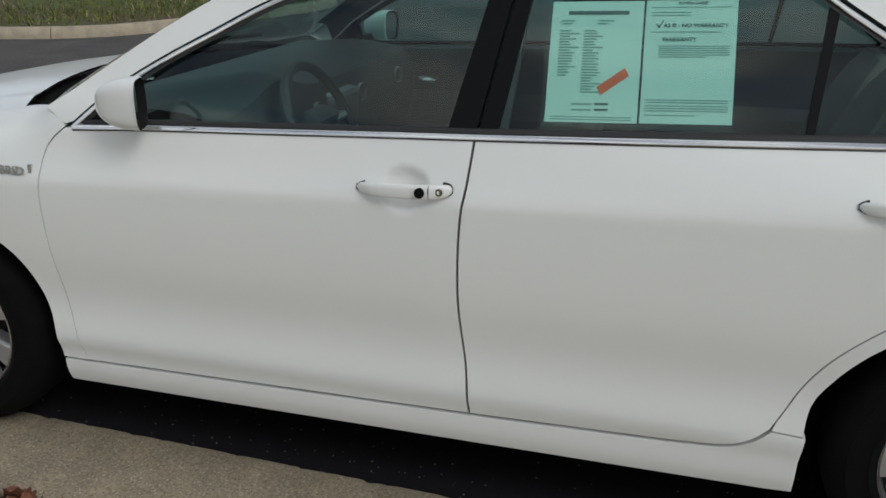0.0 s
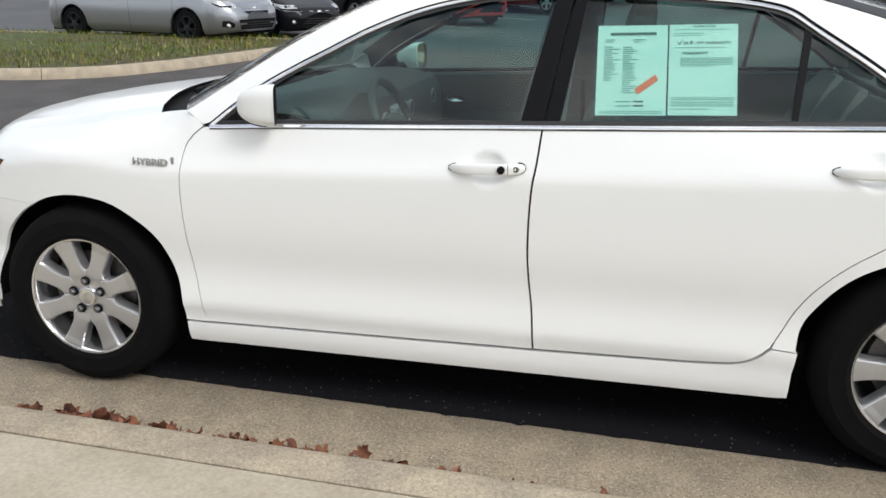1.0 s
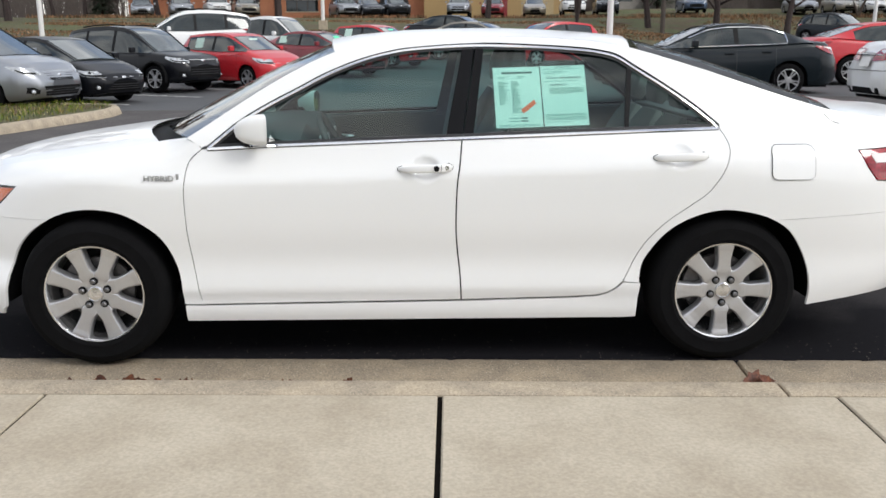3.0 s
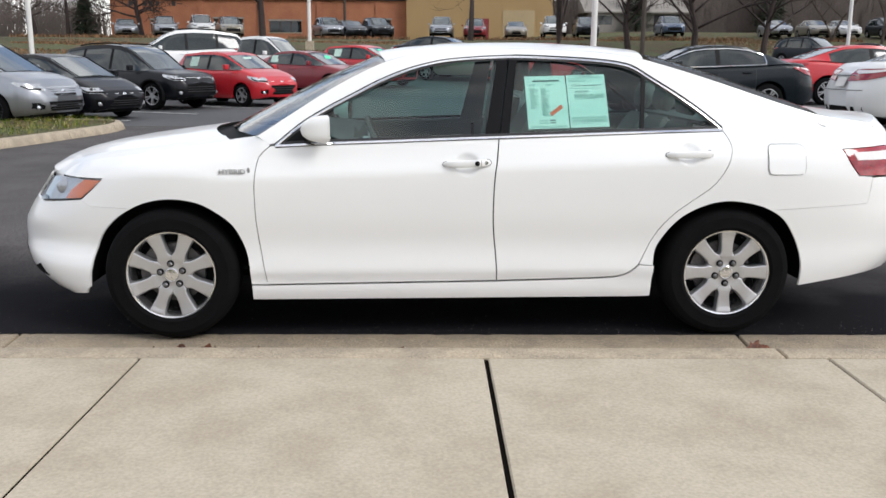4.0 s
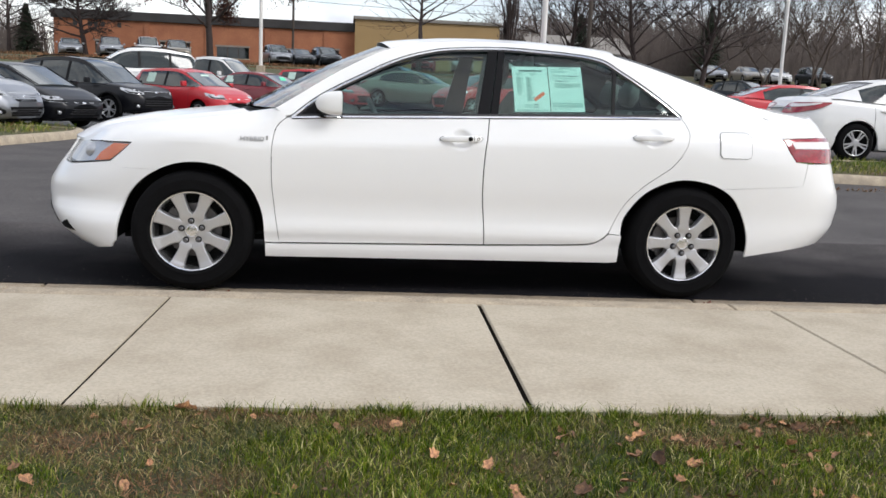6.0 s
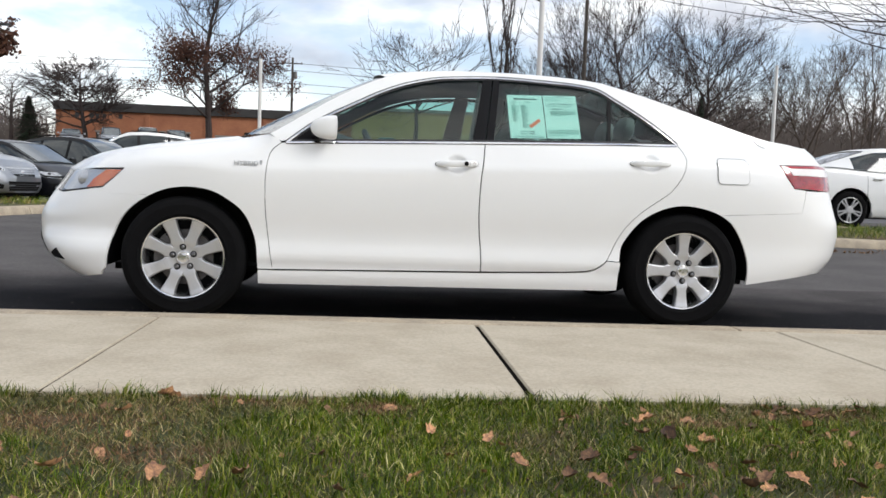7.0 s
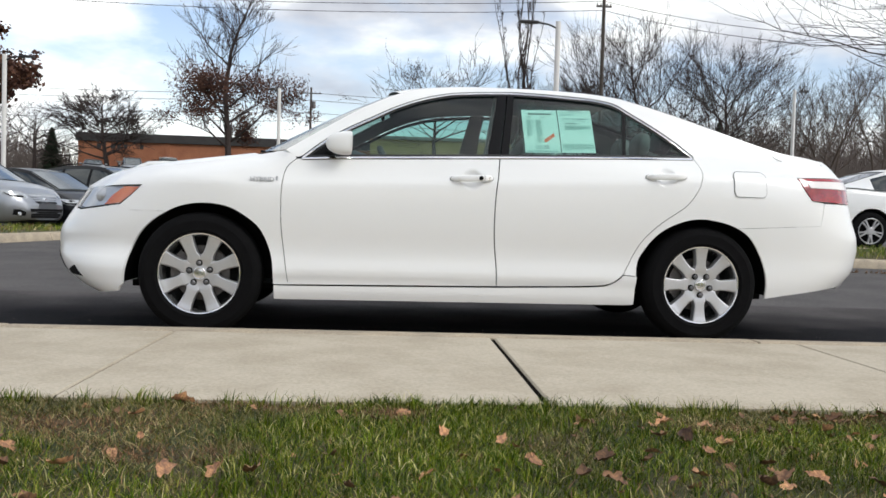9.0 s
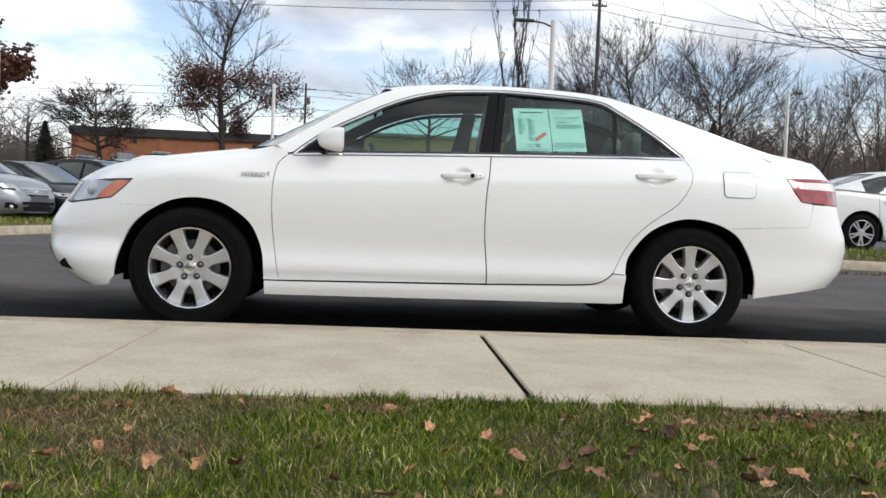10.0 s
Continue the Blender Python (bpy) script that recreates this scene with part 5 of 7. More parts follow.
    for t in np.linspace(0, 1, 15):
        k = math.sqrt(max(0.0, 1 - (1 - t) ** 2.4)) if t < 1 else 1
        x = -0.732 + 0.126 * t
        rows.append([(x - 0.014 * t * np.sign(math.cos(a)) * abs(math.cos(a)) ** 0.55, -0.010 + 0.046 * k * np.sign(math.cos(a)) * abs(math.cos(a)) ** 0.55 * (1.0), 1.049 + 0.064 * k * np.sign(math.sin(a)) * abs(math.sin(a)) ** 0.6 + 0.004 * t) for a in np.linspace(0, 2 * math.pi, 33)[:-1]])
    inner = [(x - 0.012, y * 0.93 - 0.008, (z - 1.047) * 0.92 + 1.047) for x, y, z in rows[-1]]
    rows2 = rows + [[(x + 0.004, y * 0.97 - 0.0035, (z - 1.047) * 0.965 + 1.047) for x, y, z in rows[-1]], inner]
    v, f = grid(rows2[:-1], closed=True)
    f = f + [tuple(range(32))]
    pair = both("mirror_housing", v, f, WHITE, **K)
    rim = [(x - 0.010, y * 0.86 - 0.0035, (z - 1.047) * 0.86 + 1.047) for x, y, z in rows2[-2]]
    bezel = grid([rows2[-2], rim], closed=True)
    for i, d in enumerate(pair):
        flip = (lambda q: q) if i == 0 else (lambda q: [(x, 2 * HALF - y, z) for x, y, z in q])
        link_mesh("mirror_bezel", flip(bezel[0]), bezel[1], DARK, d, "black rim round the mirror glass")
        link_mesh("mirror_glass", flip(rim), [tuple(range(32))], MIRROR, d, "mirror glass", smooth=False)
        vv, ff = tube([(-0.685, 0.01, 1.008), (-0.70, 0.04, 1.004), (-0.72, 0.09, 1.004)], [0.016, 0.016, 0.02], 10)
        link_mesh("mirror_arm", flip(vv), ff, DARK, d)
    # badge on the wing
    mx = Matrix.Translation((-1.128, side_y(-1.05, 0.835) - 0.004, 0.836)) @ Euler((radians(90), 0, 0)).to_matrix().to_4x4()
    writing("badge_lettering", "HYBRID", 0.033, ALLOY, car, mx, "chrome lettered badge", 0.002, CAR_INV, stretch=1.12)
    bm = box(-0.992, -0.981, side_y(-0.98, 0.85) - 0.004, side_y(-0.98, 0.85) + 0.004, 0.834, 0.866, 0.002)
    part("badge_bar", bm, ALLOY, car, inverse=CAR_INV)
    # inner body: dark structure behind the gaps, wheel arches, underside
    v, f = panel_mesh([(-0.97, 0.23), (0.97, 0.23), (0.97, 0.43), (1.0, 0.53), (1.06, 0.63), (1.15, 0.70), (1.30, 0.75), (1.30, 0.92), (1.28, 1.0), (-0.86, 0.95), (-0.95, 0.9), (-0.97, 0.5)], lambda x, z, o=0.0: (x, side_y(x, z) - o + 0.045, z), step=0.12, gap=0, flange=0)
    both("inner_panel", v, f, DARK, **K)
    for cx in (-1.388, 1.388):
        rows = []
        for a in np.linspace(-0.12, math.pi + 0.12, 40):
            r = 0.412
            px, pz = cx + r * math.cos(a), 0.325 + r * math.sin(a)
            y0 = side_y(px, pz) + 0.016
            rows.append([(px, y, pz) for y in (y0, y0 + 0.05, 0.25, 0.42)] + [(cx + 0.25 * math.cos(a), 0.43, 0.325 + 0.25 * math.sin(a))])
        v, f = grid(rows)
        both("wheel_arch_liner", v, f, DARK, **K)
    bm = box(-0.98, 0.98, 0.14, 2 * HALF - 0.14, 0.215, 0.25)
    add_box(bm, -1.85, 1.95, 0.5, 2 * HALF - 0.5, 0.22, 0.255)
    part("underbody", bm, DARK, car, inverse=CAR_INV)
    for x0, x1, z0, z1 in ((-2.1, -1.85, 0.28, 0.6), (1.8, 2.2, 0.40, 0.8)):
        part("bumper_core", box(x0 if x0 > 0 else x0 + 0.05, x1, 0.55, 2 * HALF - 0.55, z0, z1), DARK, car, inverse=CAR_INV)
    v, f = tube([(1.95, 0.62, 0.29), (2.26, 0.62, 0.30)], 0.026, 12)
    link_mesh("exhaust_pipe", v, f, STEEL, car, inverse=CAR_INV)
    # wheels
    for x, turn, lugs in ((-1.388, math.radians(112), math.radians(93)), (1.388, math.radians(90), math.radians(270))):
        make_wheel(car, Matrix.Translation((x, 0.052 - HALF, 0.331)), turn, lugs)
        make_wheel(car, Matrix.Translation((x, HALF - 0.052, 0.331)) @ Matrix.Rotation(math.pi, 4, "Z"), turn, lugs)
    make_cabin(car, K)
    return car


def seat_mesh(w, h, lean, headrest=True):
    """A car seat's cushion and back as rounded lofts, centred at x = y = 0."""
    def pad(rows_spec):
        rows = []
        for (cx, cz, hx, hw, tilt) in rows_spec:
            row = []
            for a in np.linspace(0, 2 * math.pi, 17)[:-1]:
                c, s = math.cos(a), math.sin(a)
                px, py = hx * np.sign(c) * abs(c) ** 0.6, hw * np.sign(s) * abs(s) ** 0.5
                row.append((cx + px * math.cos(tilt), py, cz - px * math.sin(tilt)))
            rows.append(row)
        v, f = grid(rows, closed=True)
        return v, f + [tuple(range(16)), tuple(range(len(v) - 16, len(v)))[::-1]]
    back = []
    for t in np.linspace(0, 1, 9):
        k = math.sin(math.pi * min(1, max(0.0, t * 0.9 + 0.08))) ** 0.35
        back.append((lean * t, h * t, 0.085 * k * (1 - 0.3 * t), w * (0.95 - 0.13 * t * t) * (0.75 + 0.25 * k), lean * 0.9))
    cush = [(-0.25 + 0 * t, -0.05 - 0.1 + 0.16 * t, 0.27 * (0.8 + 0.2 * math.sin(math.pi * t)), w * (0.85 + 0.15 * math.sin(math.pi * t)), 0.12) for t in np.linspace(0, 1, 5)]
    head = [(lean * (1.06 + 0.16 * t), h * (1.07 + 0.30 * t), 0.05 * (0.6 + 0.4 * math.sin(math.pi * t)), 0.125 * (0.7 + 0.3 * math.sin(math.pi * t)), 0.3) for t in np.linspace(0, 1, 6)]
    return pad(back), pad(cush), pad(head)


def make_cabin(car, K):
    # floor, dashboard, steering wheel, seats, door linings
    part("cabin_floor", box(-0.95, 0.94, 0.16, 2 * HALF - 0.16, 0.30, 0.33), TRIMGREY, car, inverse=CAR_INV)
    rows = []
    for y in np.linspace(0.14, 2 * HALF - 0.14, 25):
        hump = 0.055 * math.exp(-((y - 0.52) / 0.16) ** 2)
        rows.append([(-0.98, y, 0.99), (-0.72, y, 1.01 + 0.4 * hump), (-0.58, y, 1.0 + hump), (-0.50, y, 0.975 + hump), (-0.47, y, 0.93), (-0.46, y, 0.80), (-0.52, y, 0.60), (-0.7, y, 0.5)])
    v, f = grid(rows)
    dash = link_mesh("dashboard", v, f, TRIMGREY, car, inverse=CAR_INV)
    part("centre_stack", box(-0.50, -0.44, 0.80, 1.02, 0.62, 0.94, 0.02), ALLOY, car, inverse=CAR_INV)
    part("centre_console", box(-0.5, 0.35, 0.80, 1.02, 0.33, 0.60, 0.03), TRIMGREY, car, inverse=CAR_INV)
    for y in (0.29, 0.72, 1.1, 1.5):
        vv, ff = lathe([(0.03, 0), (0.038, -0.004), (0.04, 0.01)], 18)
        link_mesh("air_vent", [(-0.468 + py, y + px, 0.90 + pz * 0.8) for px, py, pz in vv], ff, ALLOY, dash)
    ring = []
    tilt = radians(24)
    for i in range(41):
        a = 2 * math.pi * i / 40
        ring.append((-0.36 + 0.185 * math.sin(a) * math.sin(tilt) * -1, 0.52 + 0.185 * math.cos(a), 0.905 + 0.185 * math.sin(a) * math.cos(tilt)))
    v, f = tube(ring, 0.0155, 8)
    wheel = link_mesh("steering_wheel", v, f, TRIMGREY, car, inverse=CAR_INV)
    bm = box(-0.04, 0.03, -0.075, 0.075, -0.06, 0.05, 0.02, Matrix.Translation((-0.375, 0.52, 0.90)) @ Euler((0, tilt, 0)).to_matrix().to_4x4())
    part("wheel_boss", bm, TRIMGREY, wheel)
    for dy, dz in ((-0.17, 0.01), (0.17, 0.01), (0, -0.17)):
        v, f = tube([(-0.375, 0.52, 0.895), (-0.365, 0.52 + dy, 0.895 + dz)], 0.014, 6)
        link_mesh("wheel_spoke", v, f, ALLOY, wheel)
    v, f = tube([(-0.37, 0.52, 0.90), (-0.6, 0.52, 0.82)], 0.045, 10)
    link_mesh("steering_column", v, f, TRIMGREY, car, inverse=CAR_INV)
    for y, x in ((0.50, 0.22), (1.32, 0.22)):
        b, c, h = seat_mesh(0.25, 0.60, 0.23)
        for nm, (v, f) in (("seat_back", b), ("seat_cushion", c), ("headrest", h)):
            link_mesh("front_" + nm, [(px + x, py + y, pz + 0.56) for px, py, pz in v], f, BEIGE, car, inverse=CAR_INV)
    for y in (0.47, 0.91, 1.35):
        b, c, h = seat_mesh(0.225, 0.49, 0.20)
        for nm, (v, f) in (("seat_back", b), ("seat_cushion", c), ("headrest", h)):
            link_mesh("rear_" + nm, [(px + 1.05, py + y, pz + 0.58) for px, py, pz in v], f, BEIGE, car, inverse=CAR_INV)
    part("parcel_shelf", box(1.3, 1.90, 0.32, 2 * HALF - 0.32, 1.05, 1.075, 0.008), TRIMGREY, car, inverse=CAR_INV)
    for x0, x1 in ((-0.85, 0.21), (0.23, 1.27)):
        rows = []
        for x in np.linspace(x0, x1, 12):
            rows.append([(x, side_y(x, z) + d, z) for z, d in ((belt_z(x) - 0.002, 0.03), (belt_z(x) - 0.01, 0.06), (0.93, 0.085), (0.80, 0.075), (0.76, 0.12), (0.70, 0.12), (0.66, 0.08), (0.36, 0.085))] if x < 0.93 else [(x, side_y(x, max(z, 0.37 + 1.25 * (x - 0.94))) + d, max(z, 0.37 + 1.25 * (x - 0.94))) for z, d in ((belt_z(x) - 0.002, 0.03), (belt_z(x) - 0.01, 0.06), (0.93, 0.085), (0.80, 0.075), (0.76, 0.12), (0.70, 0.12), (0.66, 0.08), (0.36, 0.085))])
        v, f = grid(rows)
        both("door_lining", v, f, TRIMGREY, **K)
    vv, ff = lathe([(0.0, -0.008), (0.03, -0.006), (0.045, 0.0)], 16)
    link_mesh("inner_door_handle", [(-0.40 + px, 2 * HALF - 0.115 - py, 0.86 + pz * 0.4) for px, py, pz in vv], ff, CHROME, car, inverse=CAR_INV)
    # inside mirror and inner pillars
    part("interior_mirror", box(-0.42, -0.40, 0.80, 1.02, 1.285, 1.345, 0.012), DARK, car, inverse=CAR_INV)
    v, f = panel_mesh([(0.13, 0.98), (0.28, 0.98), (0.31, 1.40), (0.22, 1.40)], lambda x, z, o=0.0: (x, side_y(x, z) - o + 0.06, z), step=0.08, gap=0)
    both("inner_pillar", v, f, TRIMGREY, **K)
    v, f = panel_mesh([(1.335, 1.05), (1.8, 1.05), (1.62, 1.15), (1.3, 1.26), (1.0, 1.345), (1.0, 1.30), (1.12, 1.215), (1.24, 1.13)], lambda x, z, o=0.0: (x, side_y(x, z) - o + 0.035, z), step=0.05, gap=0)
    both("inner_rear_pillar", v, f, TRIMGREY, **K)
    rows = []
    for x in np.linspace(-0.84, 1.30, 60):
        lo, hi = smooth_interp(x, CHROME_LINE) + 0.004, smooth_interp(x, ROOF_EDGE) - 0.004
        rows.append([(x, side_y(x, z) + 0.03 + d, z) for z, d in ((lo, 0.0), ((lo + hi) / 2, 0.012), (max(lo, hi - 0.012), 0.02), (hi + 0.004, 0.10))])
    v, f = grid(rows)
    both("inner_roof_rail", v, f, HEADLINER, **K)
    # white card lying on the dashboard behind the windscreen
    part("inner_mirror_cover", box(-0.80, -0.715, 0.085, 0.10, 0.985, 1.04, 0.004), TRIMGREY, car, inverse=CAR_INV)


def on_glass(x, z, out):
    return Vector((x, side_y(x, z) + 0.014 - out, z))


def make_papers():
    """The two price sheets in a clear sleeve, behind the rear door's window."""
    set_ = thing("window_sheets", "two pale green price sheets in a clear sleeve behind glass", "notice")
    def sheet(name, x0, x1, z0, z1, material, out, parent, label="", nx=8, nz=10, slope=0.0):
        rows = []
        for z in np.linspace(z0, z1, nz):
            rows.append([on_glass(x + (z - z0) * -0.045, z + slope * (x - x0), out) for x in np.linspace(x0, x1, nx)])
        v, f = grid(rows)
        return link_mesh(name, v, f, material, parent, label)
    IN = -0.008
    left = sheet("price_sheet", 0.372, 0.577, 1.046, 1.298, PAPER, IN, set_, "pale green printed list", slope=0.03)
    right = sheet("price_sheet", 0.582, 0.778, 1.053, 1.305, PAPER, IN, set_, "pale green printed notice", slope=0.03)
    s = sheet("plastic_sleeve", 0.362, 0.782, 1.040, 1.330, PLASTIC, IN + 0.002, set_, "clear sleeve")
    s.visible_shadow = False
    O = IN + 0.0012
    def bar(x0, x1, z, h, material, parent, tag="print_bar"):
        dz = 0.03 * (x0 - (0.372 if x0 < 0.58 else 0.582)) + (0.007 if x0 > 0.58 else 0)
        z += dz
        v = [on_glass(x + (zz - 1.046) * -0.045, zz + 0.03 * (x - x0), O) for zz in (z, z + h) for x in (x0, x1)]
        link_mesh(tag, v, [(0, 1, 3, 2)], material, parent, smooth=False)
    rng = random.Random(8)
    bar(0.41, 0.545, 1.270, 0.008, INK, left)
    for x0, x1, z in ((0.395, 0.425, 1.256), (0.478, 0.515, 1.256), (0.395, 0.42, 1.25), (0.478, 0.50, 1.25)):
        bar(x0, x1, z, 0.003, PALEINK, left)
    for col, rows_n in ((0.393, 17), (0.448, 23)):
        for i in range(rows_n):
            bar(col, col + rng.uniform(0.02, 0.045), 1.235 - i * 0.0058, 0.0032, PALEINK, left)
    for z in (1.082, 1.070):
        bar(0.43, 0.475, z, 0.004, PALEINK, left)
        bar(0.482, 0.512, z, 0.0052, INK, left)
    for z in (1.056, 1.051):
        bar(0.385, 0.565, z, 0.0025, PALEINK, left)
    c = np.array((0.515, 1.136))
    d, e = np.array((0.058, 0.042)), np.array((0.011, -0.016))
    q = [c - d / 2 - e / 2, c + d / 2 - e / 2, c + d / 2 + e / 2, c - d / 2 + e / 2]
    link_mesh("orange_sticker", [on_glass(p[0], p[1], O + 0.0006) for p in q], [(3, 2, 1, 0)], ORANGE, left, "orange sticker", smooth=False)
    bar(0.595, 0.765, 1.283, 0.0015, PALEINK, right)
    for z in (1.272, 1.266):
        bar(0.595, 0.68, z, 0.002, PALEINK, right)
    bar(0.595, 0.745, 1.232, 0.002, PALEINK, right)
    for i in range(6):
        bar(0.615, 0.765 - (0.05 if i == 5 else 0), 1.203 - i * 0.0044, 0.0022, PALEINK, right)
    for z in (1.093, 1.088, 1.081, 1.076, 1.071, 1.062):
        bar(0.592, 0.768 if z != 1.062 else 0.70, z, 0.0024, PALEINK, right)
    def text(body, x, z, size):
        p0, p1, p2 = on_glass(x, z, O + 0.0004), on_glass(x + 0.1, z + 0.003, O + 0.0004), on_glass(x - 0.004, z + 0.1, O + 0.0004)
        ux, uz = (p1 - p0).normalized(), (p2 - p0).normalized()
        un = ux.cross(uz)
        m = Matrix.Translation(p0) @ Matrix(((ux.x, uz.x, un.x, 0), (ux.y, uz.y, un.y, 0), (ux.z, uz.z, un.z, 0), (0, 0, 0, 1)))
        writing("print", body, size, INK, right, m, extrude=0.0)
    text("AS IS - NO WARRANTY", 0.613, 1.251, 0.0132)
    text("WARRANTY", 0.613, 1.222, 0.0132)
    text("BUYERS GUIDE", 0.640, 1.299, 0.0095)
    v = [on_glass(x, z, O + 0.0004) for x, z in ((0.598, 1.258), (0.603, 1.253), (0.611, 1.266), (0.6125, 1.265), (0.6035, 1.2485), (0.5965, 1.2565))]
    link_mesh("tick_mark", v, [(0, 1, 4, 5), (1, 2, 3, 4)], INK, right, smooth=False)


make_saloon()
make_papers()

# ---- parked vehicles in the car park ----
KINDS = {
    "saloon": dict(L=4.75, W=1.81, H=1.42, fo=0.95, ro=1.09, r=0.33, zb=0.21,
                   top=[(0, 0.60), (0.02, 0.70), (0.06, 0.78), (0.15, 0.88), (0.27, 0.98), (0.5, 1.0), (0.7, 1.04), (0.84, 1.09), (0.95, 1.07), (0.985, 1.0), (1, 0.9)],
                   roof=[(0.26, 0.98), (0.43, 1.36), (0.5, 1.41), (0.6, 1.42), (0.68, 1.385), (0.87, 1.085)], win=(0.76,), pillars=(0.545,)),
    "compact": dict(L=4.0, W=1.69, H=1.40, fo=0.85, ro=0.65, r=0.30, zb=0.18,
                    top=[(0, 0.52), (0.02, 0.62), (0.06, 0.70), (0.14, 0.83), (0.24, 0.95), (0.5, 0.95), (0.8, 1.0), (0.95, 1.0), (0.99, 0.9), (1, 0.8)],
                    roof=[(0.20, 0.93), (0.42, 1.34), (0.5, 1.39), (0.62, 1.40), (0.85, 1.33), (0.97, 1.0)], win=(0.84,), pillars=(0.56,)),
    "hatch": dict(L=3.85, W=1.70, H=1.47, fo=0.80, ro=0.62, r=0.30, zb=0.20,
                  top=[(0, 0.60), (0.02, 0.70), (0.06, 0.80), (0.14, 0.92), (0.24, 1.02), (0.5, 1.0), (0.8, 1.06), (0.95, 1.05), (0.99, 0.95), (1, 0.8)],
                  roof=[(0.22, 1.01), (0.42, 1.41), (0.5, 1.465), (0.65, 1.47), (0.85, 1.41), (0.97, 1.05)], win=(0.84,), pillars=(0.56,)),
    "suv": dict(L=4.60, W=1.86, H=1.69, fo=0.92, ro=0.95, r=0.36, zb=0.27,
                top=[(0, 0.70), (0.02, 0.84), (0.06, 0.93), (0.15, 1.0), (0.25, 1.04), (0.5, 1.04), (0.8, 1.12), (0.96, 1.14), (0.99, 1.0), (1, 0.85)],
                roof=[(0.23, 1.03), (0.39, 1.54), (0.46, 1.65), (0.58, 1.69), (0.72, 1.67), (0.86, 1.59), (0.90, 1.55), (0.985, 1.13)], win=(0.92,), pillars=(0.52, 0.74)),
    "van": dict(L=5.05, W=1.98, H=1.76, fo=0.98, ro=1.05, r=0.34, zb=0.22,
                top=[(0, 0.62), (0.02, 0.80), (0.06, 0.93), (0.12, 1.02), (0.20, 1.10), (0.5, 1.08), (0.8, 1.12), (0.97, 1.15), (0.99, 1.0), (1, 0.85)],
                roof=[(0.17, 1.08), (0.36, 1.62), (0.43, 1.73), (0.6, 1.76), (0.9, 1.70), (0.985, 1.15)], win=(0.93,), pillars=(0.48, 0.71)),
    "pickup": dict(L=5.3, W=1.90, H=1.78, fo=0.95, ro=1.15, r=0.38, zb=0.38,
                   top=[(0, 0.80), (0.02, 0.95), (0.06, 1.02), (0.25, 1.12), (0.4, 1.14), (0.60, 1.14), (0.62, 1.12), (0.99, 1.12), (1, 1.0)],
                   roof=[(0.24, 1.12), (0.35, 1.66), (0.40, 1.76), (0.5, 1.78), (0.57, 1.74), (0.615, 1.14)], win=(0.60,), pillars=(0.45,)),
}


def paint(name, col, rough=0.3, metal=0.0):
    dark = max(col) < 0.06
    return mat(name, col, rough, metal, var=0.03, scale=1.5, fine=300, coat=0.16 if dark else 0.4, spec=0.25 if dark else 0.5)


SILVER = paint("silver_paint", (0.36, 0.375, 0.40), 0.3, 0.85)
BLACKP = paint("black_paint", (0.0035, 0.004, 0.006), 0.3)
REDP = paint("bright_red_paint", (0.50, 0.016, 0.025))
MAROON = paint("dark_red_paint", (0.20, 0.014, 0.022))
WHITEP = paint("plain_white_paint", (0.75, 0.75, 0.74))
GREYP = paint("slate_grey_paint", (0.014, 0.017, 0.021), 0.3, 0.2)
DKGREEN = paint("dark_teal_paint", (0.006, 0.010, 0.013), 0.25, 0.0)
BLUEP = paint("dull_blue_paint", (0.06, 0.09, 0.15), 0.3, 0.3)
TANP = paint("champagne_paint", (0.32, 0.29, 0.24), 0.3, 0.5)
LOTSIGN = mat("green_price_card", (0.12, 0.75, 0.42), 0.6)
PALECARD = mat("pale_price_card", (0.50, 0.66, 0.58), 0.6)
WHEELS = {}


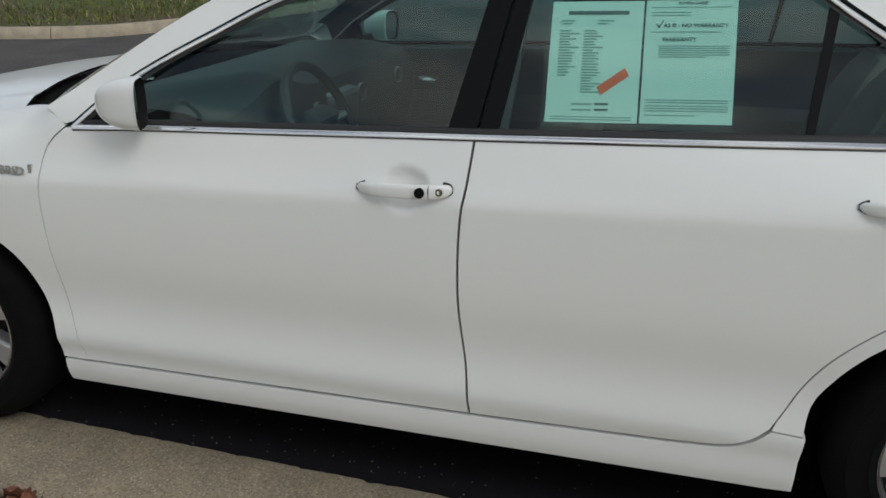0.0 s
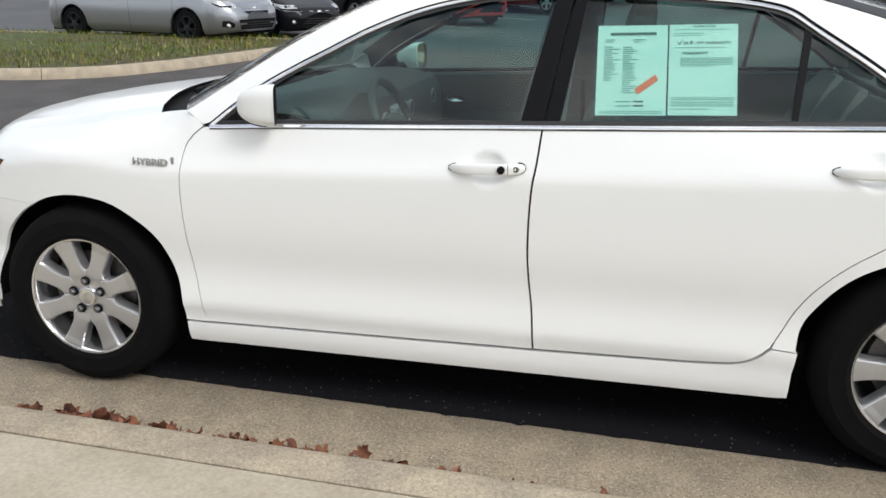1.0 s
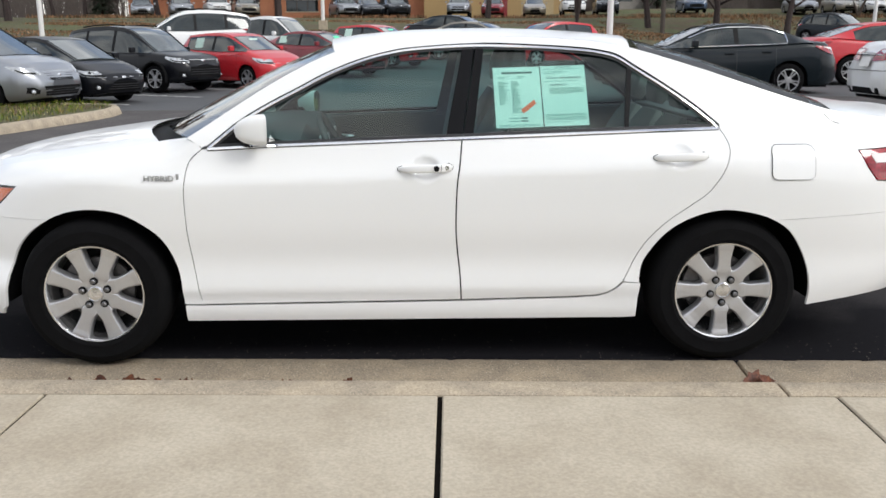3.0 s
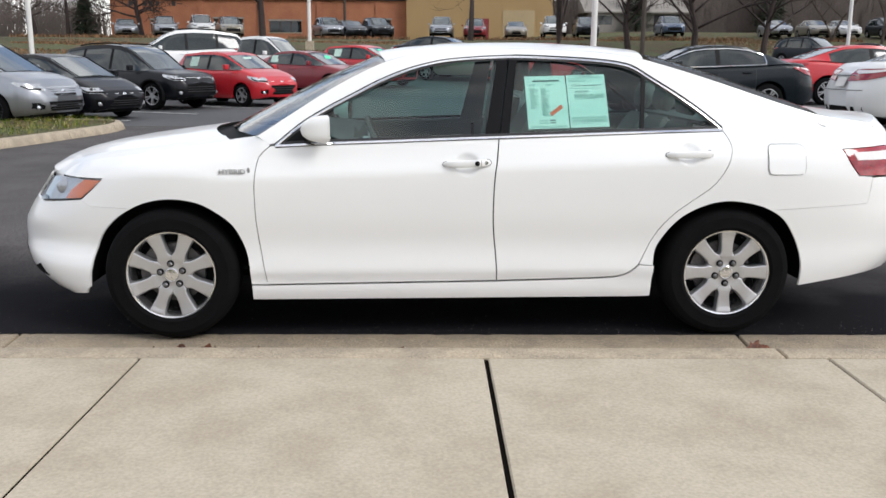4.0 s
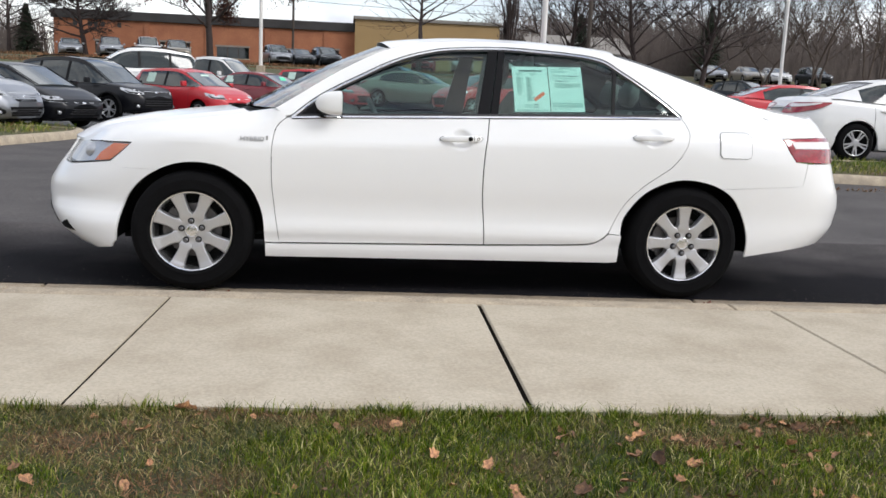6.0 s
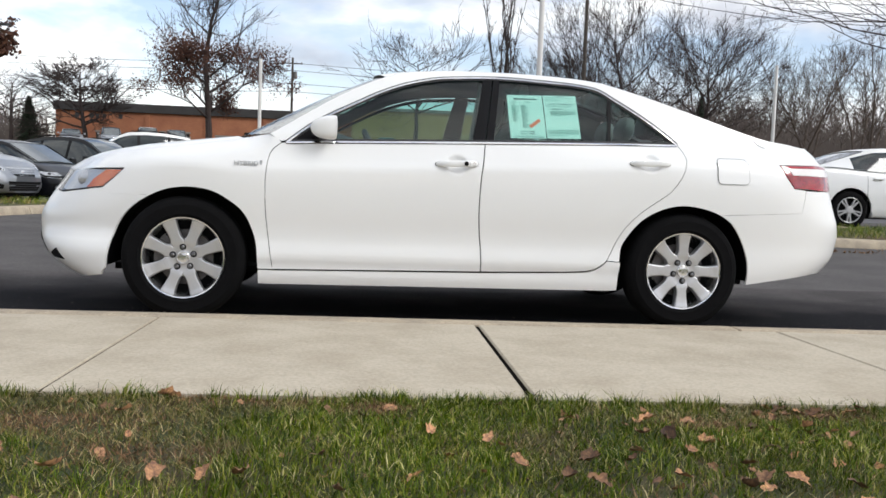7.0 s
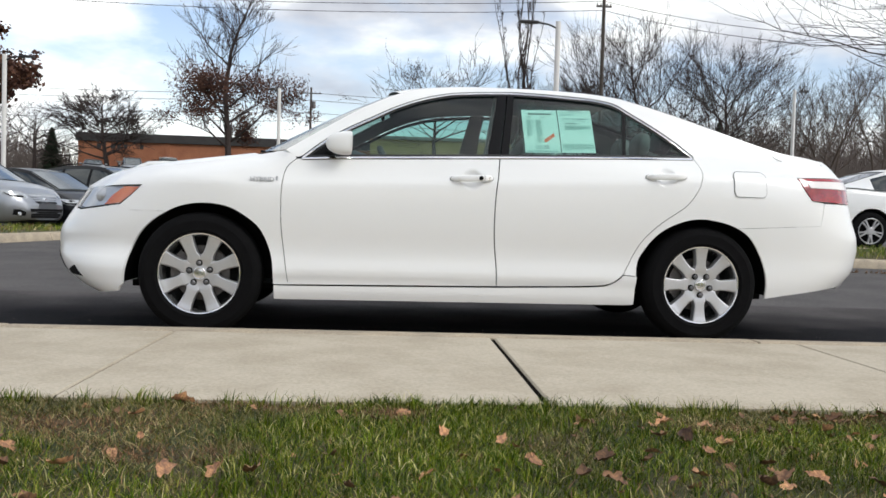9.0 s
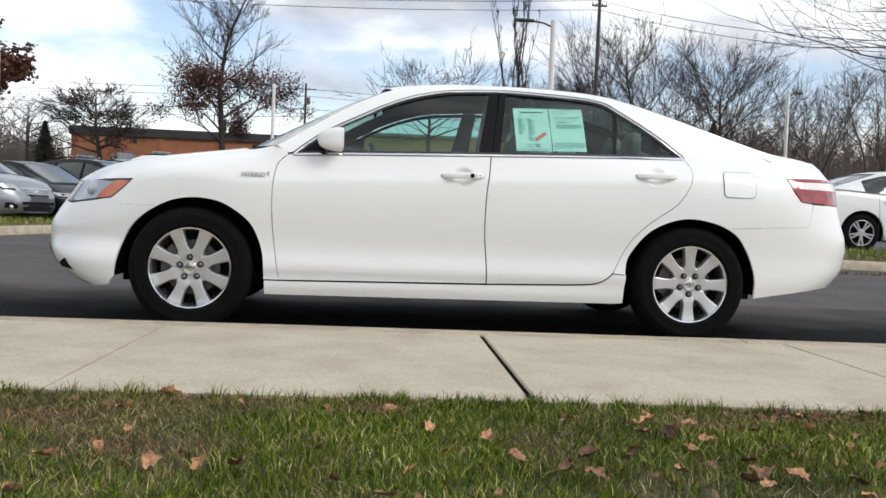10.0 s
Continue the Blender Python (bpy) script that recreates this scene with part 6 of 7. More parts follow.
def plain_wheel(parent, x, y, r, flip, dark):
    """A five-double-spoke wheel; its meshes are shared by all wheels of that size."""
    key = (r, dark)
    if key not in WHEELS:
        tv, tf = lathe([(r * 0.62, 0.19), (r * 0.9, 0.2), (r, 0.16), (r, 0.03), (r * 0.93, -0.005), (r * 0.75, -0.012), (r * 0.66, -0.005)], 28)
        rv, rf = lathe([(r * 0.66, -0.006), (r * 0.64, -0.008), (r * 0.60, 0.01), (r * 0.57, 0.06), (0.0, 0.07)], 28)
        tm, rm = bpy.data.meshes.new("tyre"), bpy.data.meshes.new("rim")
        tm.from_pydata(tv, [], tf)
        verts, faces = list(rv), list(rf)
        sv, sf = [], []
        for k in range(10):
            a = 2 * math.pi * k / 10 + (0.15 if k % 2 else -0.15)
            c, s = math.cos(a), math.sin(a)
            row = []
            for q, hw, yy in ((0.10, 0.016, 0.0), (0.35, 0.012, -0.004), (0.64, 0.014, -0.004)):
                row.append([(q * r * c - w * s, yy + d, q * r * s + w * c) for w, d in ((-hw, 0.03), (-hw, 0), (hw, 0), (hw, 0.03))])
            v, f = grid(row)
            b = len(sv)
            sv += v
            sf += [tuple(i + b for i in q) for q in f]
        for prof in ([(0.0, -0.006), (0.05, -0.005), (0.065, 0.0), (0.07, 0.03)], [(r * 0.675, -0.007), (r * 0.655, -0.011), (r * 0.625, -0.004), (r * 0.61, 0.03)]):
            v, f = lathe(prof, 24)
            b = len(sv)
            sv += v
            sf += [tuple(i + b for i in q) for q in f]
        sm = bpy.data.meshes.new("spokes")
        sm.from_pydata(sv, [], sf)
        rm.from_pydata(verts, [], faces)
        tm.materials.append(RUBBER)
        rm.materials.append(DARK)
        sm.materials.append(GREYP if dark else WHEELGREY)
        for me in (tm, rm):
            me.polygons.foreach_set("use_smooth", [True] * len(me.polygons))
        WHEELS[key] = (tm, rm, sm)
    w = new("wheel")
    w.parent = parent
    w.matrix_basis = Matrix.Translation((x, y, r)) @ Matrix.Rotation(math.pi if flip else 0, 4, "Z")
    for nm, me in zip(("tyre", "rim", "spokes"), WHEELS[key]):
        o = new(nm, me)
        o.parent = w


def vehicle(kind, body_paint, label, at, heading, dark_wheels=False, card=None, rails=False, cover=None, far=False, category="car", trim=False, size=1.0):
    """A parked vehicle with its front towards local +x, standing on the land at the given place."""
    P = KINDS[kind]
    L, W, H, r = P["L"], P["W"], P["H"], P["r"]
    z0 = lift(*at) + 0.004
    e = thing({"saloon": "parked_saloon", "hatch": "parked_hatchback", "compact": "parked_hatchback", "suv": "parked_suv", "van": "parked_minivan", "pickup": "parked_pickup"}[kind], label, category, "parked vehicles", pose(at[0], at[1], z0, 0, 0, heading) @ Matrix.Scale(size, 4))
    half = L / 2
    axles = (half - P["fo"], -half + P["ro"])
    ra = r + 0.055
    fx = lambda x: (half - x) / L
    zt = lambda x: smooth_interp(fx(x), P["top"])
    zr = lambda x: smooth_interp(fx(x), P["roof"])
    SECT = [(0.0, 0.86), (0.015, 0.94), (0.07, 0.975), (0.20, 0.988), (0.45, 1.0), (0.66, 0.997), (0.74, 0.982), (0.84, 0.966), (0.92, 0.94), (0.97, 0.89), (1.0, 0.80)]
    near_end = lambda x: max(0.0, (abs(x) / half - 0.76) / 0.24)
    def wid(x):
        q = abs(x) / half
        return W / 2 * (1 - 0.025 * q * q) * (1 - 0.36 * near_end(x) ** 2.4)
    def foot(x):
        return P["zb"] + 0.06 * near_end(x) ** 2
    def bulge(x, z):
        """The ends lean back above the bumper and tuck under below it."""
        k = near_end(x)
        up = (0.16 if x < 0 else 0.05) * min(1.2, max(0.0, (z - 0.62) / 0.42))
        return -math.copysign(1, x) * k * (up + 0.08 * max(0.0, (0.42 - z) / 0.2))
    def kk(x, z):
        b = foot(x)
        return float(np.interp((z - b) / (zt(x) - b), [q[0] for q in SECT], [q[1] for q in SECT]))
    def skin(x, z, out=0.0, sgn=-1):
        k = near_end(x)
        return (x + bulge(x, z) + math.copysign(1, x) * out * k, sgn * (wid(x) * kk(x, z) + out * (1 - 0.6 * k)), z)
    def face(y, z, out=0.0, back=False):
        """A point of the front or the rear at the given width and height."""
        s, x = (-1 if back else 1), half
        while x > half - 0.9 and (z > zt(s * x) or abs(y) > wid(s * x) * kk(s * x, z)):
            x -= 0.012
        dome = 0.03 * min(1.0, max(0.0, (1 - abs(y) / (wid(half) * 0.86)) / 0.45)) if x == half else 0.0
        return (s * (x + dome + out) + bulge(s * x, z), y, z)
    step = 64 if not far else 34
    xs = set(np.linspace(-half, half, step)) | {q * half for q in (0.80, 0.84, 0.88, 0.91, 0.94, 0.96, 0.975, 0.988, -0.80, -0.84, -0.88, -0.91, -0.94, -0.96, -0.975, -0.988)}
    for a in axles:
        xs |= {a + ra * math.sin(t) for t in np.linspace(-1.5707, 1.5707, 15 if not far else 9)}
    rows = []
    for x in sorted(xs):
        t, b = zt(x), foot(x)
        arch = 0.0
        for a in axles:
            if abs(x - a) < ra:
                arch = r + math.sqrt(max(0.0, ra * ra - (x - a) ** 2))
        t = max(t, arch + 0.05, b + 0.1)
        lip = max(arch, b)
        zs = [max(lip, b + h * (t - b)) for h, _ in SECT]
        ring = [skin(x, z) for z in zs]
        ring[0] = (ring[0][0], ring[0][1] * 0.96, zs[0])
        w = wid(x)
        ring += [(x + bulge(x, t), -w * 0.55, t + 0.012), (x + bulge(x, t), -w * 0.2, t + 0.02)]
        rows.append(ring + [(a, -c, z) for a, c, z in ring[::-1]])
    for end, at_front in ((rows[0], False), (rows[-1], True)):
        cap = [(a + (0.03 if at_front else -0.03), c * 0.55, z) for a, c, z in end]
        rows = rows + [cap] if at_front else [cap] + rows
    v, f = grid(rows)
    k = len(rows[0])
    f = f + [tuple(range(k)), tuple(range(len(v) - k, len(v)))[::-1]]
    body = link_mesh("body", v, f, body_paint, e)
    # greenhouse of dark glass, with painted roof, rails and pillars standing proud
    f0, f1 = P["roof"][0][0], P["roof"][-1][0]
    gx = [half - t * L for t in np.linspace(f0, f1, 26 if not far else 14)]
    def gs(x, vv, out=0.0):
        w = wid(x) * (0.925 - 0.205 * vv - 0.03 * vv * vv) + out
        return w, zt(x) - 0.03 + (zr(x) - zt(x) + 0.03) * vv
    rows = []
    for x in gx:
        pts = [gs(x, vv) for vv in (0, 0.3, 0.6, 0.88)]
        w1, z1 = gs(x, 1.0)
        pts += [(w1 * 0.94, z1 - 0.008), (w1 * 0.6, z1 + 0.012), (w1 * 0.2, z1 + 0.02)]
        rows.append([(x, -w, z) for w, z in pts] + [(x, w, z) for w, z in pts[::-1]])
    v, f = grid(rows)
    k = len(rows[0])
    f = f + [tuple(range(k)), tuple(range(len(v) - k, len(v)))[::-1]]
    link_mesh("window_glass", v, f, BGGLASS, e)
    for nm, xs_g in (("windscreen", [x for x in gx if x > half - 0.5 * L and zr(x) < H - 0.06]), ("rear_window", [x for x in gx if x < half - 0.6 * L and zr(x) < H - 0.07])):
        rows = []
        for x in xs_g:
            w1, z1 = gs(x, 1.0)
            z1 = max(z1, zt(x) + 0.005)
            rows.append([(x, k * w1, z1 + 0.004 + 0.026 * (1 - abs(k))) for k in (-0.88, -0.5, -0.15, 0.15, 0.5, 0.88)])
        if len(rows) > 2:
            v, f = grid(rows)
            link_mesh(nm, v, f, SCREENGLASS, e)
    rx = [x for x in gx if zr(x) > H - 0.10]
    rows = []
    for x in rx:
        w1, z1 = gs(x, 1.0)
        pts = [(w1 + 0.004, z1 - 0.03), (w1 * 0.96, z1 + 0.004), (w1 * 0.6, z1 + 0.022), (w1 * 0.2, z1 + 0.03)]
        rows.append([(x, -w, z) for w, z in pts] + [(x, w, z) for w, z in pts[::-1]])
    v, f = grid(rows)
    link_mesh("roof", v, f, body_paint, e)
    for sgn in (-1, 1):
        rows = []
        for x in gx:
            rows.append([(x, sgn * gs(x, vv, 0.006)[0], gs(x, vv)[1] + dz) for vv, dz in ((0.86, 0), (0.93, 0.004), (1.0, 0.006))])
        v, f = grid(rows)
        link_mesh("roof_rail", v, f, body_paint, e)
        for p in P["pillars"]:
            x = half - p * L
            v, f = grid([[(x + dx, sgn * gs(x, vv, 0.005)[0], gs(x, vv)[1]) for dx in (-0.045, 0.045)] for vv in (0.05, 0.5, 1.0)])
            link_mesh("pillar", v, f, GLOSSBLACK, e)
        x0 = half - P["win"][0] * L
        rows = []
        for vv in (0.0, 0.33, 0.66, 1.0):
            xe = half - f1 * L
            rows.append([(x, sgn * gs(max(min(x, half - f0 * L), xe), vv, 0.006)[0], min(gs(x, vv)[1], zr(x)) + 0.003) for x in np.linspace(x0, xe + 0.002, 6)])
        v, f = grid(rows)
        link_mesh("rear_pillar", v, f, body_paint, e)
        if trim:
            x1 = half - (P["win"][0] - 0.005) * L
            xs_t = np.linspace(half - (f0 + 0.09) * L, x1, 24)
            line = [(x, sgn * gs(x, min(0.86, 0.86), 0.012)[0], gs(x, 0.86)[1]) for x in xs_t] + [(x1 - 0.02, sgn * gs(x1, 0.25, 0.012)[0], gs(x1, 0.25)[1])] + [(x, sgn * gs(x, 0.06, 0.012)[0], gs(x, 0.06)[1]) for x in xs_t[::-1]]
            v, f = tube(line, 0.013, 5)
            link_mesh("bright_window_trim", v, f, CHROME, e, "chrome window surround")
        if rails:
            v, f = tube([(x, sgn * (gs(x, 1)[0] - 0.06), zr(x) + 0.05) for x in rx[1:-1]], 0.018, 6)
            link_mesh("roof_bar", v, f, DARK, e)
        # lamps wrap the corners: across the end first, then swept back along the flank
        def lamp(reach, y0, y1, z_top, climb, deep, thin_end, back, lo=0.0, hi=1.0, out=0.006):
            rows = []
            s = -1 if back else 1
            x0 = half - 0.10
            while zt(s * x0) < z_top + 0.02 and x0 > half - 0.6:
                x0 -= 0.02
            path = [(True, y) for y in np.linspace(W / 2 * y0, min(W / 2 * y1, wid(s * x0) * 0.93), 6)] + [(False, x0 - reach * t) for t in np.linspace(0.0, 1, 9)]
            for n, (flat, q) in enumerate(path):
                t = n / (len(path) - 1)
                zz = z_top + (0.0 if flat else climb * (x0 - q))
                h = deep * (1 - (1 - thin_end) * t ** 2)
                row = []
                for u in (lo, (lo + hi) / 2, hi):
                    p = face(q, zz - h * u, out, back) if flat else skin(s * q, zz - h * u, out, sgn)
                    row.append((p[0], sgn * abs(p[1]), p[2]))
                rows.append(row)
            return grid(rows)
        zh = {"saloon": 0.74, "hatch": 0.79, "compact": 0.70, "suv": 0.89, "van": 0.85, "pickup": 0.95}[kind]
        v, f = lamp(0.30, 0.56, 0.90, zh, 0.14, 0.13, 0.35, False, out=0.012)
        head = link_mesh("headlamp", v, f, BGLAMP, e)
        v, f = lamp(0.14, 0.62, 0.90, zh, 0.14, 0.13, 0.5, False, 0.62, 0.9, 0.016)
        link_mesh("reflector", v, f, DARK, head, "dark lamp bowl")
        zl = {"saloon": 0.985, "hatch": 0.98, "compact": 0.95, "suv": 1.08, "van": 1.10, "pickup": 1.05}[kind]
        v, f = lamp(0.50, 0.26, 0.90, zl, 0.03, 0.20, 0.10, True, out=0.018)
        tail = link_mesh("tail_lamp", v, f, REDLENS, e)
        v, f = lamp(0.30, 0.34, 0.90, zl, 0.03, 0.20, 0.25, True, 0.12, 0.40, 0.024)
        link_mesh("clear_strip", v, f, PALELENS, tail, "pale lamp strip")
        if not far:
            v, f = grid([[face(sgn * W * y, z, 0.006) for z in np.linspace(P["zb"] + 0.10, P["zb"] + 0.27, 4)] for y in (0.33, 0.36, 0.39, 0.42)])
            hollow = link_mesh("fog_lamp_hollow", v, f, DARK, e)
            px0, py0, pz0 = face(sgn * W * 0.37, P["zb"] + 0.18, 0.012)
            v, f = lathe([(0.0, -0.014), (0.03, -0.012), (0.042, 0.0), (0.05, 0.004), (0.055, 0.03)], 14)
            link_mesh("fog_lamp", [(px0 - py, py0 + px, pz0 + pz * 0.85) for px, py, pz in v], f, BGLAMP, hollow)
        # mirror, door lines and handles
        xm = half - (f0 + 0.10) * L
        bm = box(xm - 0.06, xm + 0.05, sgn * (W / 2 + 0.08) - 0.09, sgn * (W / 2 + 0.08) + 0.07, zt(xm) - 0.02, zt(xm) + 0.12, 0.03)
        part("door_mirror", bm, body_paint, e)
        if not far:
            for p in (f0 + 0.085, P["pillars"][0], P["win"][0] - 0.05):
                x = half - p * L
                rows = [[skin(x + dx, z, 0.002, sgn) for dx in (-0.004, 0.004)] for z in np.linspace(P["zb"] + 0.08, zt(x) - 0.03, 12)]
                v, f = grid(rows)
                link_mesh("door_gap", v, f, SEAL, e)
            for p in (P["pillars"][0] - 0.03, P["win"][0] - 0.09):
                x = half - p * L
                part("door_handle", box(x - 0.09, x + 0.09, sgn * wid(x) * 0.985 - 0.02, sgn * wid(x) * 0.985 + 0.025, zt(x) - 0.17, zt(x) - 0.14, 0.01), body_paint, e)
        if kind == "suv" and not far:
            for a in axles:
                v, f = tube([(a + (ra + 0.012) * math.cos(t), sgn * (wid(a) + 0.002), r + (ra + 0.012) * math.sin(t)) for t in np.linspace(-0.25, math.pi + 0.25, 17)], 0.034, 6)
                link_mesh("arch_cladding", v, f, DARK, e)
            part("sill_cladding", box(axles[1] + ra, axles[0] - ra, sgn * W * 0.485 - 0.03, sgn * W * 0.485 + 0.03, P["zb"] - 0.01, P["zb"] + 0.13, 0.02), DARK, e)
        for a in axles:
            plain_wheel(e, a, sgn * (W / 2 - 0.035), r, sgn > 0, dark_wheels)
    # front grille, intake, plate; dark underside
    shapes = {"saloon": ((0.56, 0.66, 0.30, 0.38), (0.30, 0.48, 0.40, 0.34)), "compact": ((0.53, 0.57, 0.22, 0.30), (0.28, 0.47, 0.50, 0.36)),
              "hatch": ((0.64, 0.68, 0.20, 0.44), (0.33, 0.57, 0.44, 0.50)), "suv": ((0.76, 0.84, 0.34, 0.46), (0.42, 0.66, 0.56, 0.52)),
              "van": ((0.62, 0.78, 0.30, 0.46), (0.32, 0.50, 0.46, 0.52)), "pickup": ((0.68, 0.92, 0.42, 0.48), (0.48, 0.60, 0.5, 0.5))}[kind]
    for nm, (za, zc, wa, wc) in zip(("grille", "lower_grille"), shapes):
        rows = []
        for u in np.linspace(-1, 1, 11):
            rows.append([face(u * (wa + (wc - wa) * q) * W / 1.8, za + (zc - za) * q, 0.008) for q in (0, 0.33, 0.67, 1)])
        v, f = grid(rows)
        g = link_mesh(nm, v, f, DARK, e)
        if not far:
            for q in (0.25, 0.5, 0.75):
                wq = (wa + (wc - wa) * q) * W / 1.8 * 0.97
                v, f = tube([face(u * wq, za + (zc - za) * q, 0.011) for u in np.linspace(-1, 1, 9)], 0.006, 4)
                link_mesh("grille_slat", v, f, LAMPMETAL, g)
        v, f = tube([face(u * wc * W / 1.8, zc, 0.012) for u in np.linspace(-1, 1, 11)], 0.010, 5)
        link_mesh("bright_bar", v, f, CHROME if nm == "grille" else DARK, e)
    px0, py0, pz0 = face(0, (shapes[0][0] + shapes[0][1]) / 2, 0.012)
    v, f = lathe([(0.0, -0.008), (0.045, -0.006), (0.06, 0.0), (0.065, 0.02)], 20)
    link_mesh("nose_badge", [(px0 - py, px, pz0 + pz * 0.68) for px, py, pz in v], f, CHROME, e, "plain bright oval badge")
    zp = zt(-half + 0.1) - 0.24
    v, f = grid([[face(y, z, 0.010, True) for z in (zp - 0.075, zp, zp + 0.075)] for y in np.linspace(-0.16, 0.16, 5)])
    link_mesh("number_plate", v, f, POLEWHITE, e)
    v, f = tube([face(y, zp + 0.105, 0.014, True) for y in np.linspace(-W * 0.26, W * 0.26, 9)], 0.012, 5)
    link_mesh("boot_bar", v, f, CHROME, e, "bright bar over the plate")
    v, f = tube([face(y, zp - 0.13, 0.004, True) for y in np.linspace(-W * 0.36, W * 0.36, 13)], 0.005, 4)
    link_mesh("bumper_gap", v, f, SEAL, e)
    v, f = grid([[face(y, z, 0.006, True) for z in (foot(-half) + 0.01, foot(-half) + 0.06, foot(-half) + 0.11)] for y in np.linspace(-W * 0.36, W * 0.36, 11)])
    link_mesh("rear_valance", v, f, DARK, e)
    part("underside", box(-half + 0.25, half - 0.25, -W * 0.40, W * 0.40, P["zb"] - 0.02, P["zb"] + 0.35), DARK, e)
    if kind == "pickup":
        part("load_bed", box(-half + 0.10, half - 0.64 * L, -W * 0.40, W * 0.40, 0.7, 1.145), DARK, e)
    if card is not None:
        x = half - 0.36 * L
        zc = (zr(x) + zt(x)) / 2
        rows = [[(x + 0.10 - dz * 0.9 + 0.02, y, zc + dz + 0.06) for y in (-0.15, 0.15)] for dz in (-0.13, 0.13)]
        v, f = grid(rows)
        link_mesh("price_card", v, f, card, e, "price card in the windscreen", smooth=False)
        x = half - (P["pillars"][0] + 0.14) * L
        v, f = grid([[(x + dx, -gs(x, vv, 0.004)[0], gs(x, vv)[1]) for dx in (-0.22, 0.10)] for vv in (0.15, 0.75)])
        link_mesh("price_card", v, f, PALECARD, e, "pale price card in the side window", smooth=False)
    return e


def make_vehicles():
    S = -28
    vehicle("van", SILVER, "silver minivan with dark wheels parked on asphalt", (-9.1, 13.95), -13, True, size=0.95)
    vehicle("compact", BLACKP, "black small hatchback parked in a row", (-7.83, 15.98), S, size=0.96)
    vehicle("suv", BLACKP, "black sport utility car with roof rails", (-7.22, 19.65), S, rails=True, size=0.94)
    vehicle("hatch", REDP, "bright red hatchback parked in a row", (-4.92, 20.96), -36, card=PALECARD, size=0.96)
    vehicle("saloon", MAROON, "dark red saloon with a green price card", (-3.23, 25.3), -32, card=LOTSIGN, size=0.95)
    vehicle("hatch", REDP, "red hatchback with a pale price card", (-1.53, 28.5), -32, card=LOTSIGN, size=0.96)
    vehicle("saloon", GREYP, "dark grey saloon behind the red cars", (1.5, 34.0), S)
    vehicle("pickup", WHITEP, "white pickup truck with extended cab", (-5.35, 28.6), -24, category="truck", size=0.95)
    vehicle("suv", WHITEP, "white sport utility car with dark windows", (-8.6, 30.2), 202, rails=True, size=1.1)
    vehicle("saloon", DKGREEN, "dark green saloon with bright window trim", (6.05, 14.9), 180, trim=True)
    vehicle("saloon", REDP, "red saloon parked beyond a white one", (11.35, 17.9), -2)
    vehicle("saloon", WHITEP, "white saloon with red tail lamps parked beyond an island", (9.42, 10.35), -2)
    vehicle("suv", GREYP, "dark sport utility car on the far asphalt", (24.0, 48.5), -60, far=True)
    vehicle("saloon", GREYP, "dark saloon on the far asphalt", (31.0, 54.5), -40, far=True)
    vehicle("suv", BLUEP, "dark blue car at the far edge", (37.6, 58.0), -30, far=True)
    vehicle("saloon", TANP, "champagne saloon seen through the car windows", (2.2, 31.0), -30, far=True)
    vehicle("hatch", REDP, "red hatchback seen through the car windows", (4.4, 27.5), -150, far=True)
    row = [(-28.3, "saloon", SILVER), (-24.4, "suv", SILVER), (-20.8, "pickup", WHITEP), (-17.9, "suv", TANP), (-7.9, "suv", SILVER), (-5.5, "saloon", GREYP), (-2.9, "suv", GREYP), (3.8, "pickup", SILVER), (7.2, "suv", MAROON), (11.4, "saloon", TANP), (15.3, "pickup", WHITEP), (18.7, "suv", GREYP), (27.5, "suv", BLUEP), (38.7, "saloon", SILVER), (42.8, "saloon", TANP), (45.9, "saloon", WHITEP), (50.5, "suv", GREYP)]
    names = {"saloon": "saloon", "suv": "sport utility car", "pickup": "pickup truck"}
    tones = {SILVER: "silver", WHITEP: "white", TANP: "champagne", GREYP: "dark grey", MAROON: "dark red", BLUEP: "dull blue"}
    for x, kind, p in row:
        vehicle(kind, p, f"{tones[p]} {names[kind]} parked along the far street", (x * 0.9, 80), -72 if x < 0 else -95, far=True, size=1.12)


def make_car_park_lines():
    e = new("parking_lines")
    tagged(e, "worn white parking lines on the asphalt", "road marking", kind="structure")
    d = Vector((math.cos(radians(-24)), math.sin(radians(-24))))
    for x, y in ((-6.0, 14.8), (-5.05, 16.95), (-3.8, 19.25), (-2.6, 22.2), (-1.4, 25.1), (-0.2, 28.0), (0.8, 30.5)):
        p = Vector((x, y))
        n = Vector((-d.y, d.x)) * 0.055
        pts = [p - d * 4.8, p - d * 3, p - d * 1.5, p]
        v, f = grid([[(*(q + s * n), lift(q.x, q.y) + 0.008) for s in (-1, 1)] for q in pts])
        link_mesh("line", v, f, LINE, e, smooth=False)


